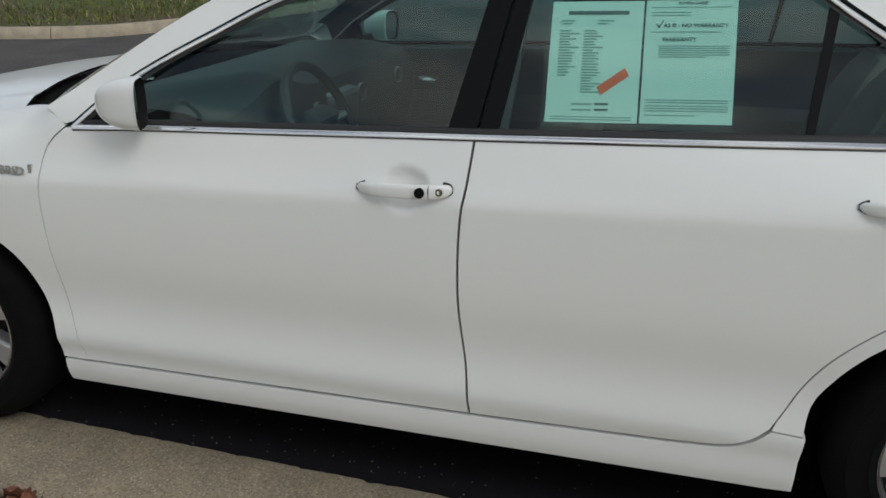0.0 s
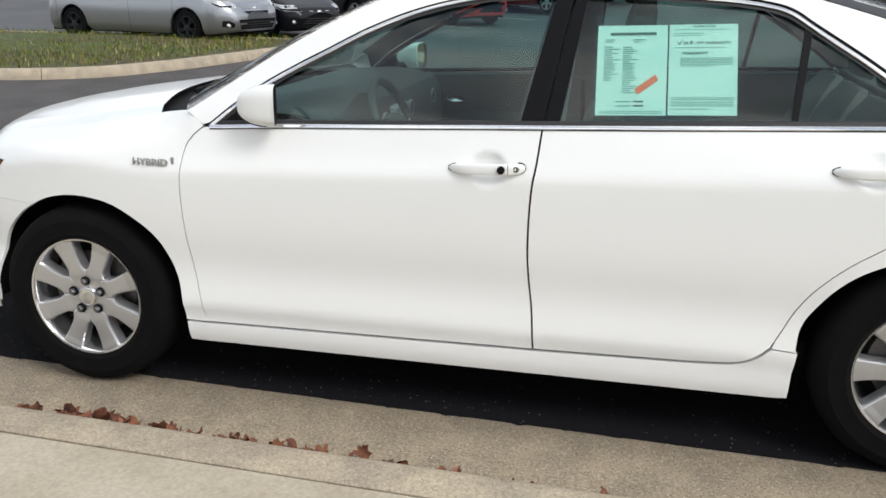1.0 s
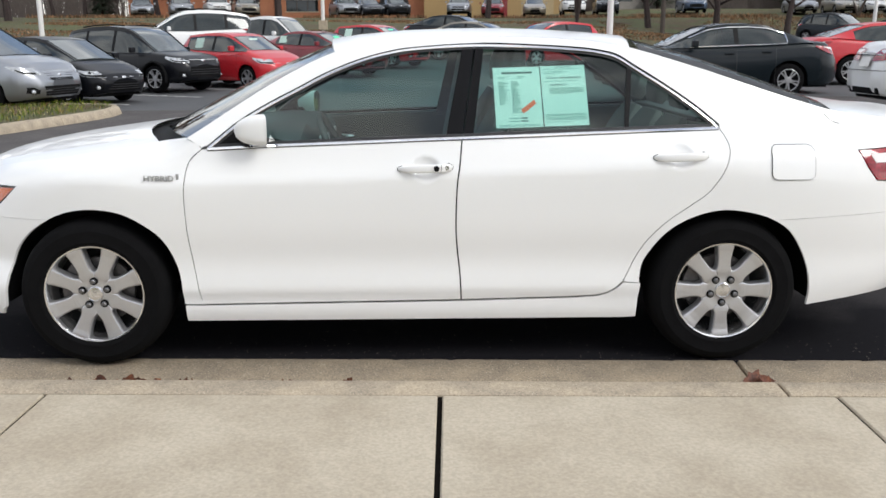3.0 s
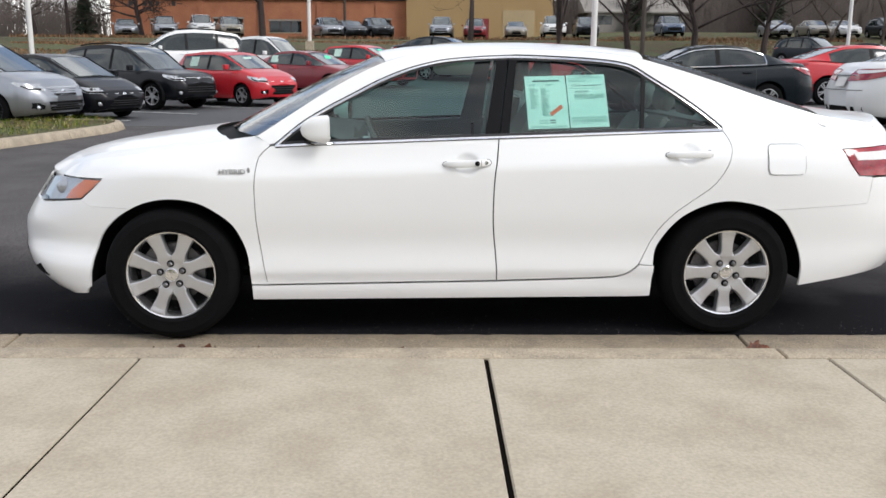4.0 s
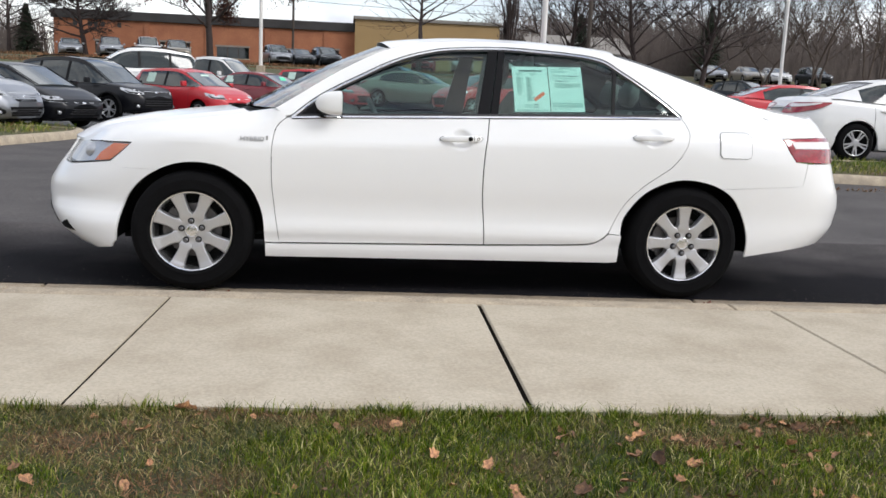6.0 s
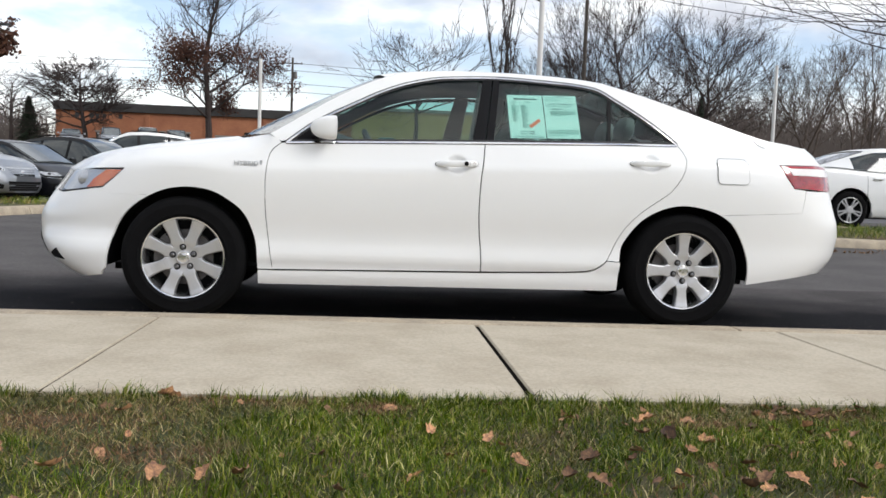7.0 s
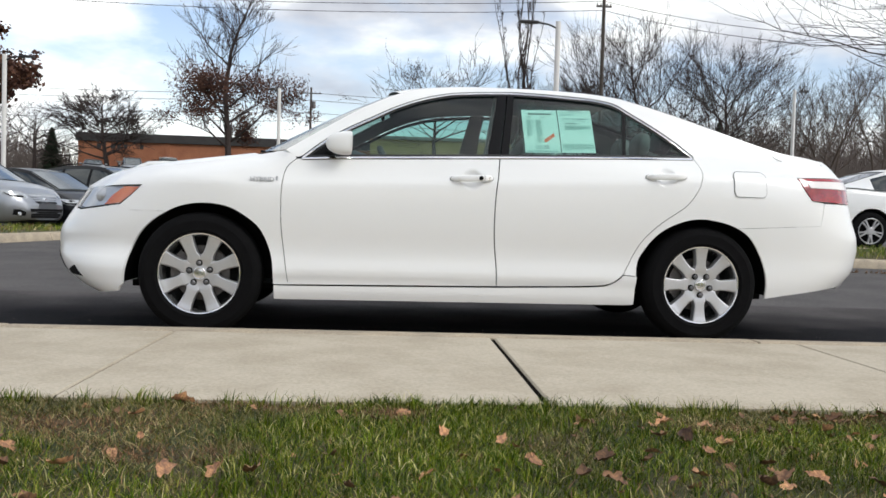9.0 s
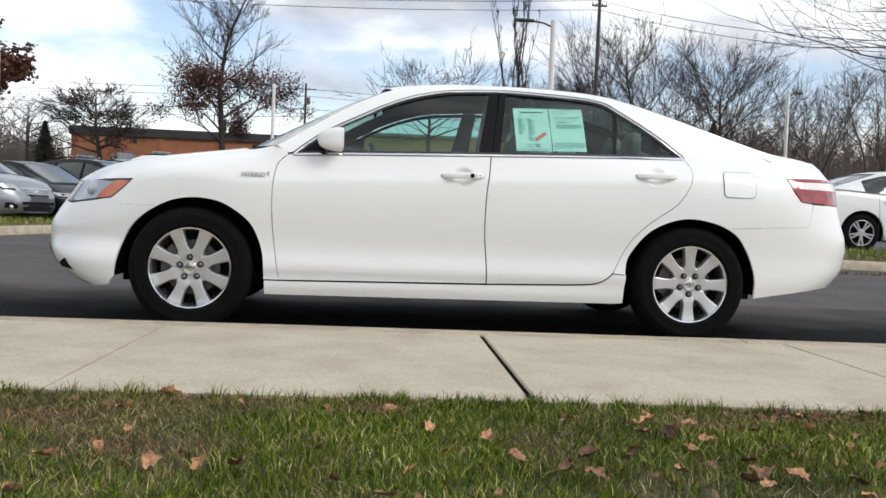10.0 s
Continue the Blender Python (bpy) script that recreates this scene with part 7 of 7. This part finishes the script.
# ---- islands ----
def make_islands():
    e, inner = kerb_island("island", [(-30, 7.0), (-14, 7.1), (-9, 7.45), (-7.1, 7.95), (-6.35, 8.9), (-5.85, 10.4), (-5.45, 12.2), (-5.65, 13.2), (-6.3, 13.55), (-8, 13.75), (-12, 13.8), (-30, 13.6), (-30, 7.0)], "grass island with a pale concrete kerb and leaves")
    rng = random.Random(21)
    places = []
    while len(places) < 9000:
        x, y = rng.uniform(-13, -5.5), rng.uniform(7.4, 13.6)
        if inside(x, y, inner):
            places.append((x, y, lift(x, y) + 0.13 + 0.05 * rng.random()))
    blades_mesh("island_grass", places, 0.03, 0.10, 0.006, BLADES, "rough grass on the island", rng, 0.8, 1)
    brown = [(x, y, z) for x, y, z in places if rng.random() < 0.14]
    blades_mesh("island_straw", brown, 0.02, 0.07, 0.010, DRYBLADES, "dry stalks and leaf litter on the island", rng, 2.0, 1)
    e, inner = kerb_island("island", [(5.9, 8.3), (6.3, 7.7), (7.4, 7.45), (9, 7.4), (14, 7.2), (30, 7.0), (30, 9.2), (14, 9.3), (9, 9.35), (6.8, 9.35), (6.1, 8.95), (5.9, 8.3)], "grass island with a concrete kerb beside the driveway")
    places = []
    while len(places) < 6000:
        x, y = rng.uniform(5.9, 14), rng.uniform(7.2, 9.4)
        if inside(x, y, inner):
            places.append((x, y, lift(x, y) + 0.13 + 0.05 * rng.random()))
    blades_mesh("island_grass", places, 0.03, 0.10, 0.006, BLADES, "rough grass on the island", rng, 0.8, 1)
    litter = []
    for i in range(500):
        x = rng.uniform(6.2, 16)
        litter.append((x, 7.4 - 0.03 * (x - 7) + rng.gauss(-0.1, 0.12) - (0.0 if x > 7 else 0.5), lift(x, 7.3) + 0.01))
    blades_mesh("leaf_litter", litter, 0.01, 0.05, 0.02, DRYBLADES, "brown leaf litter along the island kerb", rng, 2.5, 1)


# ---- street lamps, poles and cables ----
def lamp_post(x, y, top, arm, label, r=0.10):
    z = lift(x, y)
    e = thing("street_lamp", label, "lamp post", "lamp posts", pose(x, y, z))
    v, f = tube([(0, 0, -0.05), (0, 0, (top - z) * 0.5), (0, 0, top - z)], [r, r * 0.95, r * 0.9], 10)
    link_mesh("pole", v, f, POLEWHITE, e)
    part("base", box(-0.22, 0.22, -0.22, 0.22, 0, 0.5, 0.04), KERB, e)
    h = top - z - 0.12
    s = math.copysign(1, arm)
    v, f = tube([(0, 0, h - 0.15), (0.25 * arm, 0, h), (0.55 * arm, 0, h + 0.05)], 0.035, 6)
    link_mesh("arm", v, f, LAMPMETAL, e)
    bm = box(min(0.5 * arm, arm), max(0.5 * arm, arm), -0.14, 0.14, h + 0.01, h + 0.10, 0.03)
    part("lamp_head", bm, LAMPMETAL, e)


def utility_pole(x, y, top, label, r=0.15, arm=1.1, drum=True):
    z = lift(x, y)
    e = thing("utility_pole", label, "utility pole", m=pose(x, y, z))
    v, f = tube([(0, 0, -0.1), (0, 0, (top - z) / 2), (0, 0, top - z)], [r, r * 0.88, r * 0.75], 8)
    link_mesh("pole", v, f, POLEWOOD, e)
    part("cross_arm", box(-arm, arm, -0.06, 0.06, top - z - 0.7, top - z - 0.58, 0.01), POLEWOOD, e)
    for dx in (-arm * 0.9, -arm * 0.4, arm * 0.4, arm * 0.9):
        v, f = lathe([(0.0, 0.16), (0.03, 0.15), (0.05, 0.08), (0.03, 0.02), (0.03, 0)], 8, "z")
        link_mesh("insulator", [(px + dx, py, pz + top - z - 0.58) for px, py, pz in v], f, STEEL, e)
    if not drum:
        return
    v, f = lathe([(0.0, 0.9), (0.18, 0.88), (0.2, 0.8), (0.2, 0.1), (0.0, 0.05)], 10, "z")
    link_mesh("transformer", [(px + 0.32, py, pz + top - z - 2.4) for px, py, pz in v], f, STEEL, e)


def cable(a, b, sag, r=0.02):
    pts = []
    for t in np.linspace(0, 1, 25):
        p = Vector(a).lerp(Vector(b), t)
        p.z -= sag * 4 * t * (1 - t)
        pts.append(p)
    v, f = tube(pts, r, 4)
    o = link_mesh("overhead_cable", v, f, WIRE)
    tagged(o, "thin dark overhead cable between poles", "cable", "overhead cables")


def make_street_furniture():
    lamp_post(-5.15, 44, 7.45, -0.55, "white lamp post with a short arm at the bank")
    lamp_post(6.6, 28, 8.15, -1.5, "white square lamp post with a curved arm", 0.11)
    lamp_post(23.95, 44, 8.6, 0.8, "white lamp post at the far asphalt")
    lamp_post(-15.6, 34, 7.0, 1.2, "white lamp post beside the red-leaved tree")
    utility_pole(14.8, 52, 15.4, "tall weathered wooden utility pole with a cross arm", drum=False, arm=0.5)
    utility_pole(-6.5, 95, 14.8, "wooden utility pole beyond the oak")
    for z, left, sag in ((15.1, 22.5, 2.58), (14.5, 22.0, 2.54)):
        cable((-75, 70, left), (14.8, 52, z), sag, 0.02)
        cable((14.8, 52, z), (45, 26, z - 3.6), 2.5, 0.018)
    for dz in (14.2, 13.4, 12.0, 11.1):
        cable((-80, 100, dz + 1.3), (-6.5, 95, dz), 1.0, 0.024)
        cable((-6.5, 95, dz), (60, 92, dz + 1.0), 1.0, 0.024)


# ---- trees ----
def bare_tree(label, at, height, spread, seed, bark=None, depth=5, trunk_r=0.16, lean=(0, 0), upright=0.35, leaves=0, leaf_zone=(0, 1), twig=0.6, fork=0.28, stems=1, leaf_size=0.09, name="tree", kids=(2, 4), sides=4, base_z=None, thin=0.011, limbs=0, splay=0.35, drift=0.22):
    """A leafless tree: trunk, limbs that fork again and again, fine twigs; dead leaves may cling to it."""
    rng = random.Random(seed)
    bark = bark or BARK
    z0 = lift(*at) if base_z is None else base_z
    e = thing(name, label, "tree", "", pose(at[0], at[1], z0 - 0.05, 0, 0, rng.uniform(0, 360)))
    trunk, crown, tips = [[], []], [[], []], []
    def limb(store, p, d, length, r0, r1, segs, n):
        pts, rad = [p.copy()], [r0]
        for i in range(segs):
            d = (d + Vector((rng.gauss(0, 0.10), rng.gauss(0, 0.10), rng.gauss(0.03 * upright, 0.07)))).normalized()
            p = p + d * (length / segs)
            pts.append(p.copy())
            rad.append(r0 + (r1 - r0) * (i + 1) / segs)
        v, f = tube(pts, rad, n)
        b = len(store[0])
        store[0].extend(v)
        store[1].extend(tuple(i + b for i in q) for q in f)
        return pts, d
    def grow(p, d, length, r, level):
        segs = 4 if level < 2 else 3
        pts, dd = limb(crown, p, d, length, r, r * (0.5 if level < depth else 0.25), segs, sides if level < 3 else 3)
        if level >= depth:
            tips.append(pts[-1])
            tips.append(pts[1])
            return
        n = rng.randint(*kids)
        for i in range(n):
            t = rng.uniform(0.35, 1.0) if i else 1.0
            q = pts[min(len(pts) - 1, int(t * segs + 0.5))]
            side = Vector((rng.gauss(0, 1), rng.gauss(0, 1), rng.gauss(0, 0.6))).normalized()
            nd = (dd * rng.uniform(0.6, 1.0) + side * rng.uniform(0.45, 0.85) * (1.0 if i else 0.4) + Vector((0, 0, upright * rng.uniform(0.0, 0.6)))).normalized()
            grow(q, nd, length * rng.uniform(0.55, 0.8), max(thin, r * (0.62 if i == 0 else 0.5)), level + 1)
    for s in range(stems):
        d0 = Vector((lean[0] + rng.gauss(0, 0.04), lean[1] + rng.gauss(0, 0.04), 1)).normalized()
        if stems > 1:
            a = 2 * math.pi * s / stems
            d0 = Vector((splay * math.cos(a) * spread / height * 2, splay * math.sin(a) * spread / height * 2, 1)).normalized()
        hgt = height * rng.uniform(0.78, 0.92)
        tr = trunk_r * (1 if stems == 1 else rng.uniform(0.45, 0.7))
        pts, dd = limb(trunk, Vector((0, 0, 0)), d0, hgt, tr, tr * 0.16, 9, 8)
        count = limbs or int(11 + spread)
        for i in range(count):
            t = fork + (1 - fork) * (i + rng.random() * 0.6) / count
            k = min(8, int(t * 9))
            q = pts[k].lerp(pts[k + 1], min(1, t * 9 - k))
            a = i * 2.4 + rng.uniform(-0.4, 0.4)
            up = upright + 0.5 * t * upright + rng.uniform(-0.1, 0.2)
            nd = Vector((math.cos(a), math.sin(a), up)).normalized()
            ln = spread * (1.05 - 0.72 * max(0, (t - fork) / (1 - fork)) ** 1.3) * rng.uniform(0.42, 0.62)
            grow(q, nd, ln, tr * (0.42 - 0.30 * t) + 0.008, 2)
    v, f = trunk
    link_mesh("trunk", v, f, bark, e)
    v, f = crown
    link_mesh("branch_crown", v, f, bark, e)
    if leaves:
        verts, faces = [], []
        zs = [p.z for p in tips]
        lo, hi = min(zs), max(zs)
        pool = [p for p in tips if leaf_zone[0] <= (p.z - lo) / (hi - lo) <= leaf_zone[1]]
        for i in range(leaves):
            p = min(rng.choice(pool), rng.choice(pool), key=lambda q: q.z) + Vector((rng.gauss(0, drift), rng.gauss(0, drift), rng.gauss(-0.05, drift)))
            u = Vector((rng.gauss(0, 1), rng.gauss(0, 1), rng.gauss(0, 1))).normalized()
            w = u.orthogonal().normalized()
            s = leaf_size * rng.uniform(0.6, 1.5)
            k = len(verts)
            verts += [p - u * s, p + w * s * 0.6, p + u * s, p - w * s * 0.6]
            faces.append((k, k + 1, k + 2, k + 3))
        link_mesh("leaves", verts, faces, OAKLEAF, e, "withered brown leaves", smooth=False)
    return e


def conifer(label, at, height, seed):
    rng = random.Random(seed)
    e = thing("spruce_tree", label, "tree", "", pose(at[0], at[1], lift(*at)))
    v, f = tube([(0, 0, 0), (0, 0, height)], [0.16, 0.02], 6)
    link_mesh("trunk", v, f, BARK, e)
    verts, faces = [], []
    for i in range(2600):
        t = rng.random() ** 0.8
        a, rr = rng.uniform(0, 6.28), height * 0.36 * (1 - t) * rng.uniform(0.3, 1.05) + 0.05
        p = Vector((rr * math.cos(a), rr * math.sin(a), height * (0.08 + 0.92 * t) - 0.25 * rr))
        u = Vector((math.cos(a), math.sin(a), -0.35)).normalized() * 0.28
        w = Vector((-math.sin(a), math.cos(a), 0)) * 0.10
        k = len(verts)
        verts += [p - u, p + w, p + u, p - w]
        faces.append((k, k + 1, k + 2, k + 3))
    link_mesh("crown", verts, faces, NEEDLE, e, smooth=False)


def make_trees():
    bare_tree("tall oak with brown leaves clinging low", (-13.1, 80), 22.5, 7.2, 4, trunk_r=0.34, depth=6, kids=(2, 4), leaves=13000, leaf_zone=(0.0, 0.40), upright=0.62, fork=0.13, leaf_size=0.105, thin=0.018, limbs=26, drift=0.40)
    bare_tree("small spreading bare tree before the brick building", (-26.0, 87), 8.6, 5.4, 9, trunk_r=0.3, depth=6, kids=(3, 4), upright=0.25, lean=(0.1, 0), fork=0.25, thin=0.028, limbs=24)
    bare_tree("tree with dense red-brown leaves", (-28.6, 60), 14, 6.4, 12, trunk_r=0.28, leaves=12000, leaf_size=0.17, fork=0.2)
    bare_tree("grey bare tree beyond the cars", (-35.0, 92), 7.5, 6, 13, trunk_r=0.25, upright=0.3)
    bare_tree("grey bare tree at the street", (-39.5, 95), 8.5, 6, 14, trunk_r=0.25, upright=0.3)
    bare_tree("bare round-crowned tree behind the car", (5.3, 70), 11.2, 8.0, 15, trunk_r=0.25, depth=6, kids=(2, 3), upright=0.3, fork=0.45, thin=0.02)
    bare_tree("slender bare poplar with upright stems", (10.0, 55), 17.5, 1.5, 16, trunk_r=0.13, upright=2.6, stems=9, fork=0.12)
    for i, (x, y, h, w) in enumerate(((21.3, 62, 13.2, 9.2), (27.4, 64, 12.2, 9.6), (17.4, 66, 9.5, 6.5))):
        bare_tree("dense bare tree with fine dark twigs", (x, y), h, w, 30 + i, trunk_r=0.26, depth=6, kids=(3, 4), upright=0.6, fork=0.17, thin=0.012, limbs=24)
    for i, (x, y, h) in enumerate(((38.5, 76, 11), (41.5, 73, 13.5), (44.5, 77, 14.5), (47.5, 72, 14), (51, 80, 15))):
        bare_tree("tall slim bare tree of the wood edge", (x, y), h, 5.5, 50 + i, bark=PALEBARK, trunk_r=0.2, upright=0.8, stems=2, fork=0.22, thin=0.013)
    bare_tree("bare maple whose branches overhang the driveway", (23.8, 25), 12.5, 8.0, 71, bark=BARK, trunk_r=0.2, upright=0.22, fork=0.55)
    bare_tree("bare tree on the lawn behind", (3.2, -15.5), 11.5, 7.5, 72, trunk_r=0.24, upright=0.5, fork=0.3, base_z=0.05)
    conifer("small dark spruce at the street", (-33.6, 93), 5.2, 1)
    conifer("dark spruce beyond the far cars", (41, 96), 8, 2)
    conifer("dark spruce at the wood edge", (26, 97), 6.5, 4)
    # far woods: many thin stems
    rng = random.Random(6)
    verts, faces = [], []
    for i in range(2400):
        x = rng.choice((rng.uniform(20, 130), rng.uniform(-110, -40), rng.uniform(16, 75), rng.uniform(16, 75)))
        y = rng.uniform(100, 150)
        z, h = lift(x, y), rng.uniform(3.5, 8.5) * (1.35 if x > 30 else 1.0)
        v, f = tube([(x, y, z), (x + rng.gauss(0, 0.3), y, z + h * 0.5), (x + rng.gauss(0, 0.7), y, z + h)], [rng.uniform(0.08, 0.2), 0.07, 0.015], 3)
        b = len(verts)
        verts += v
        faces += [tuple(k + b for k in q) for q in f]
        for j in range(20):
            t = rng.uniform(0.25, 0.98)
            a, ln = rng.uniform(0, 6.28), h * 0.26 * (1.15 - t)
            p = Vector((x, y, z + h * t))
            q = p + Vector((math.cos(a) * ln, math.sin(a) * ln, ln * rng.uniform(0.4, 1.3)))
            v, f = tube([p, q], [0.04, 0.018], 3)
            b = len(verts)
            verts += v
            faces += [tuple(k + b for k in w) for w in f]
    o = link_mesh("far_woods", verts, faces, WOODS, smooth=False)
    tagged(o, "leafless brown woods along the horizon", "woods", kind="stuff")
    # brushy bank between the car park and the street
    places = []
    for i in range(40000):
        x = rng.uniform(-34, 34)
        y = rng.uniform(35, 62) if x < 14 else rng.uniform(62, 80)
        if noise.noise((x * 0.12, y * 0.15, 4)) > 0.05:
            places.append((x, y, lift(x, y) - 0.05))
    blades_mesh("bank_grass", places, 0.03, 0.13, 0.05, DRYBLADES, "low brown and rusty leaf litter on the bank", rng, 0.7, 1)
    # leafless thicket under the woods
    verts, faces = [], []
    for i in range(9000):
        x = rng.choice((rng.uniform(14, 110), rng.uniform(14, 70), rng.uniform(-110, -35)))
        y = rng.uniform(97, 108)
        p = Vector((x, y, lift(x, y) - 0.1))
        h = rng.uniform(1.0, 4.2) * (1.5 if x > 30 else 1.0)
        q = p + Vector((rng.gauss(0, 0.5), 0, h))
        m = p.lerp(q, 0.5) + Vector((rng.gauss(0, 0.15), 0, 0))
        for a, b, ra, rb in ((p, m, 0.04, 0.03), (m, q, 0.03, 0.012), (m, q + Vector((rng.gauss(0, 0.8), 0, -0.3 * h)), 0.025, 0.01)):
            k = len(verts)
            verts += [a - Vector((ra, 0, 0)), a + Vector((ra, 0, 0)), b + Vector((rb, 0, 0)), b - Vector((rb, 0, 0))]
            faces.append((k, k + 1, k + 2, k + 3))
    o = link_mesh("thicket", verts, faces, WOODS, smooth=False)
    tagged(o, "dense brown leafless thicket beyond the street", "thicket", kind="stuff")
    hedge = [(rng.uniform(-34, 60), rng.uniform(75, 77.5), 0) for i in range(9000)]
    hedge = [(x, y, lift(x, y) - 0.05) for x, y, z in hedge if noise.noise((x * 0.2, 1, 7)) > -0.1]
    blades_mesh("street_hedge", hedge, 0.08, 0.38, 0.05, DRYBLADES, "low rusty hedge along the far street", rng, 0.6, 1)


# ---- buildings ----
def make_buildings():
    # orange brick workshop
    b = thing("brick_workshop", "low orange brick workshop with a dark flat roof", "building", m=pose(-31.8, 96, lift(-15, 96)))
    Lw, hw = 32.0, 4.15
    zb = 0.0
    openings = [(4.2, 6.6, 0.6, 1.9), (11.0, 14.2, 0.0, 2.1), (17.0, 20.5, 0.7, 1.9), (23.5, 26.0, 0.7, 1.9), (28.5, 30.3, 0.0, 2.1)]
    edges = sorted({0.0, Lw, *[o[0] for o in openings], *[o[1] for o in openings]})
    for a, c in zip(edges, edges[1:]):
        o = [q for q in openings if q[0] <= a and q[1] >= c]
        for z0, z1 in ([(zb - 0.5, o[0][2]), (o[0][3], hw)] if o else [(zb - 0.5, hw)]):
            if z1 > z0 and (not o or z0 >= 0 or z1 > 0):
                part("wall", box(a, c, 0, 0.3, z0, z1), BRICKWALL, b)
    part("wall", box(0, 0.3, 0.3, 14, zb - 0.5, hw), BRICKWALL, b)
    part("wall", box(Lw - 0.3, Lw, 0.3, 14, zb - 0.5, hw), BRICKWALL, b)
    part("roof", box(-0.25, Lw + 0.2, -0.25, 14, hw, hw + 0.95, 0.05), ROOFDARK, b)
    for i in range(5):
        part("pier", box(3.0 + i * 6.4, 3.5 + i * 6.4, -0.12, 0.0, zb - 0.3, hw - 0.03), BRICKWALL, b)
    for a, c, z0, z1 in openings:
        w = part("window" if z0 > 0 else "loading_door", box(a, c, 0.18, 0.24, z0 if z0 else -0.3, z1), BGGLASS if z0 else ROOFDARK, b)
        part("lintel", box(a - 0.1, c + 0.1, -0.03, 0.12, z1, z1 + 0.18), GREYROOF, w)
        if z0:
            part("sill", box(a - 0.1, c + 0.1, -0.06, 0.12, z0 - 0.1, z0), KERB, w)
            for k in (1, 2):
                x = a + (c - a) * k / 3
                part("glazing_bar", box(x - 0.04, x + 0.04, 0.14, 0.19, z0, z1), POLEWOOD, w)
    for i, w in enumerate((0.45, 0.42, 0.5, 0.4, 0.38)):
        part("sign_letter_block", box(2.0 + i * 0.72, 2.0 + i * 0.72 + w, -0.06, 0.0, hw - 0.75, hw - 0.25), ROOFDARK, b)
    part("sign_letter_block", box(6.6, 7.0, -0.06, 0.0, hw - 0.75, hw - 0.25), ROOFDARK, b)
    part("chimney", box(15.2, 15.8, 5, 5.6, hw + 1.2, hw + 2.9), ROOFDARK, b)
    # tan metal hall
    t = thing("metal_hall", "tan ribbed metal hall with a grey eave", "building", m=pose(0.2, 95, lift(8, 95)))
    W2, h2 = 16.0, 5.5
    part("wall", box(0, W2, 0, 12, -0.6, h2), TANMETAL, t)
    for i in range(53):
        x = 0.15 + i * 0.3
        part("cladding_rib", box(x, x + 0.07, -0.04, 0.0, -0.2, h2 - 0.02), TANMETAL, t)
    part("eave", box(-0.2, W2 + 0.2, -0.25, 12.2, h2, h2 + 0.35, 0.03), GREYROOF, t)
    d = part("hall_door", box(7.5, 9.0, -0.07, 0.0, -0.1, 2.3), MAROON, t, "dark red door")
    part("roller_door", box(10.5, 14.0, -0.06, 0.0, -0.1, 3.2), mat("cream_door", (0.42, 0.32, 0.18), 0.6), t)
    # low house with a shingle roof
    h = thing("house", "low grey house with a shallow shingle roof", "building", m=pose(20.5, 97, lift(25, 97)))
    part("wall", box(0, 11, 0, 8, -0.6, 2.3), GREYROOF, h)
    bm = bmesh.new()
    vs = [bm.verts.new(p) for p in ((-0.5, -0.6, 2.2), (11.5, -0.6, 2.2), (11.5, 8.6, 2.2), (-0.5, 8.6, 2.2), (-0.5, 4, 4.3), (11.5, 4, 4.3), (-0.5, -0.6, 2.05), (11.5, -0.6, 2.05), (11.5, 8.6, 2.05), (-0.5, 8.6, 2.05))]
    for q in ((0, 1, 5, 4), (2, 3, 4, 5), (0, 4, 3), (1, 2, 5), (0, 6, 7, 1), (1, 7, 8, 2), (2, 8, 9, 3), (3, 9, 6, 0), (6, 9, 8, 7)):
        bm.faces.new([vs[i] for i in q])
    part("roof", bm, GREYROOF, h)
    for x in (1.2, 5.0):
        w = part("window", box(x, x + 1.5, -0.03, 0.02, 0.8, 1.8), BGGLASS, h)
        part("window_frame", box(x - 0.08, x + 1.58, -0.05, -0.02, 1.8, 1.88), POLEWHITE, w)
    part("garage_opening", box(7.5, 10.4, -0.03, 0.02, -0.3, 1.9), ROOFDARK, h)
    # added unseen building behind the lawn, only there to fill reflections
    s = thing("unseen_backdrop", "plain grey wall with dark glass, added unseen behind the lawn", "building", m=pose(-16, -26, 0))
    part("wall", box(-14, 8, -8, 0, 0, 5.5), GREYROOF, s)
    for i in range(5):
        part("window", box(-13 + i * 4.1, -9.6 + i * 4.1, -0.02, 0.05, 0.6, 3.6), BGGLASS, s)


make_car_park_lines()
make_islands()
make_street_furniture()
make_trees()
make_buildings()
make_vehicles()
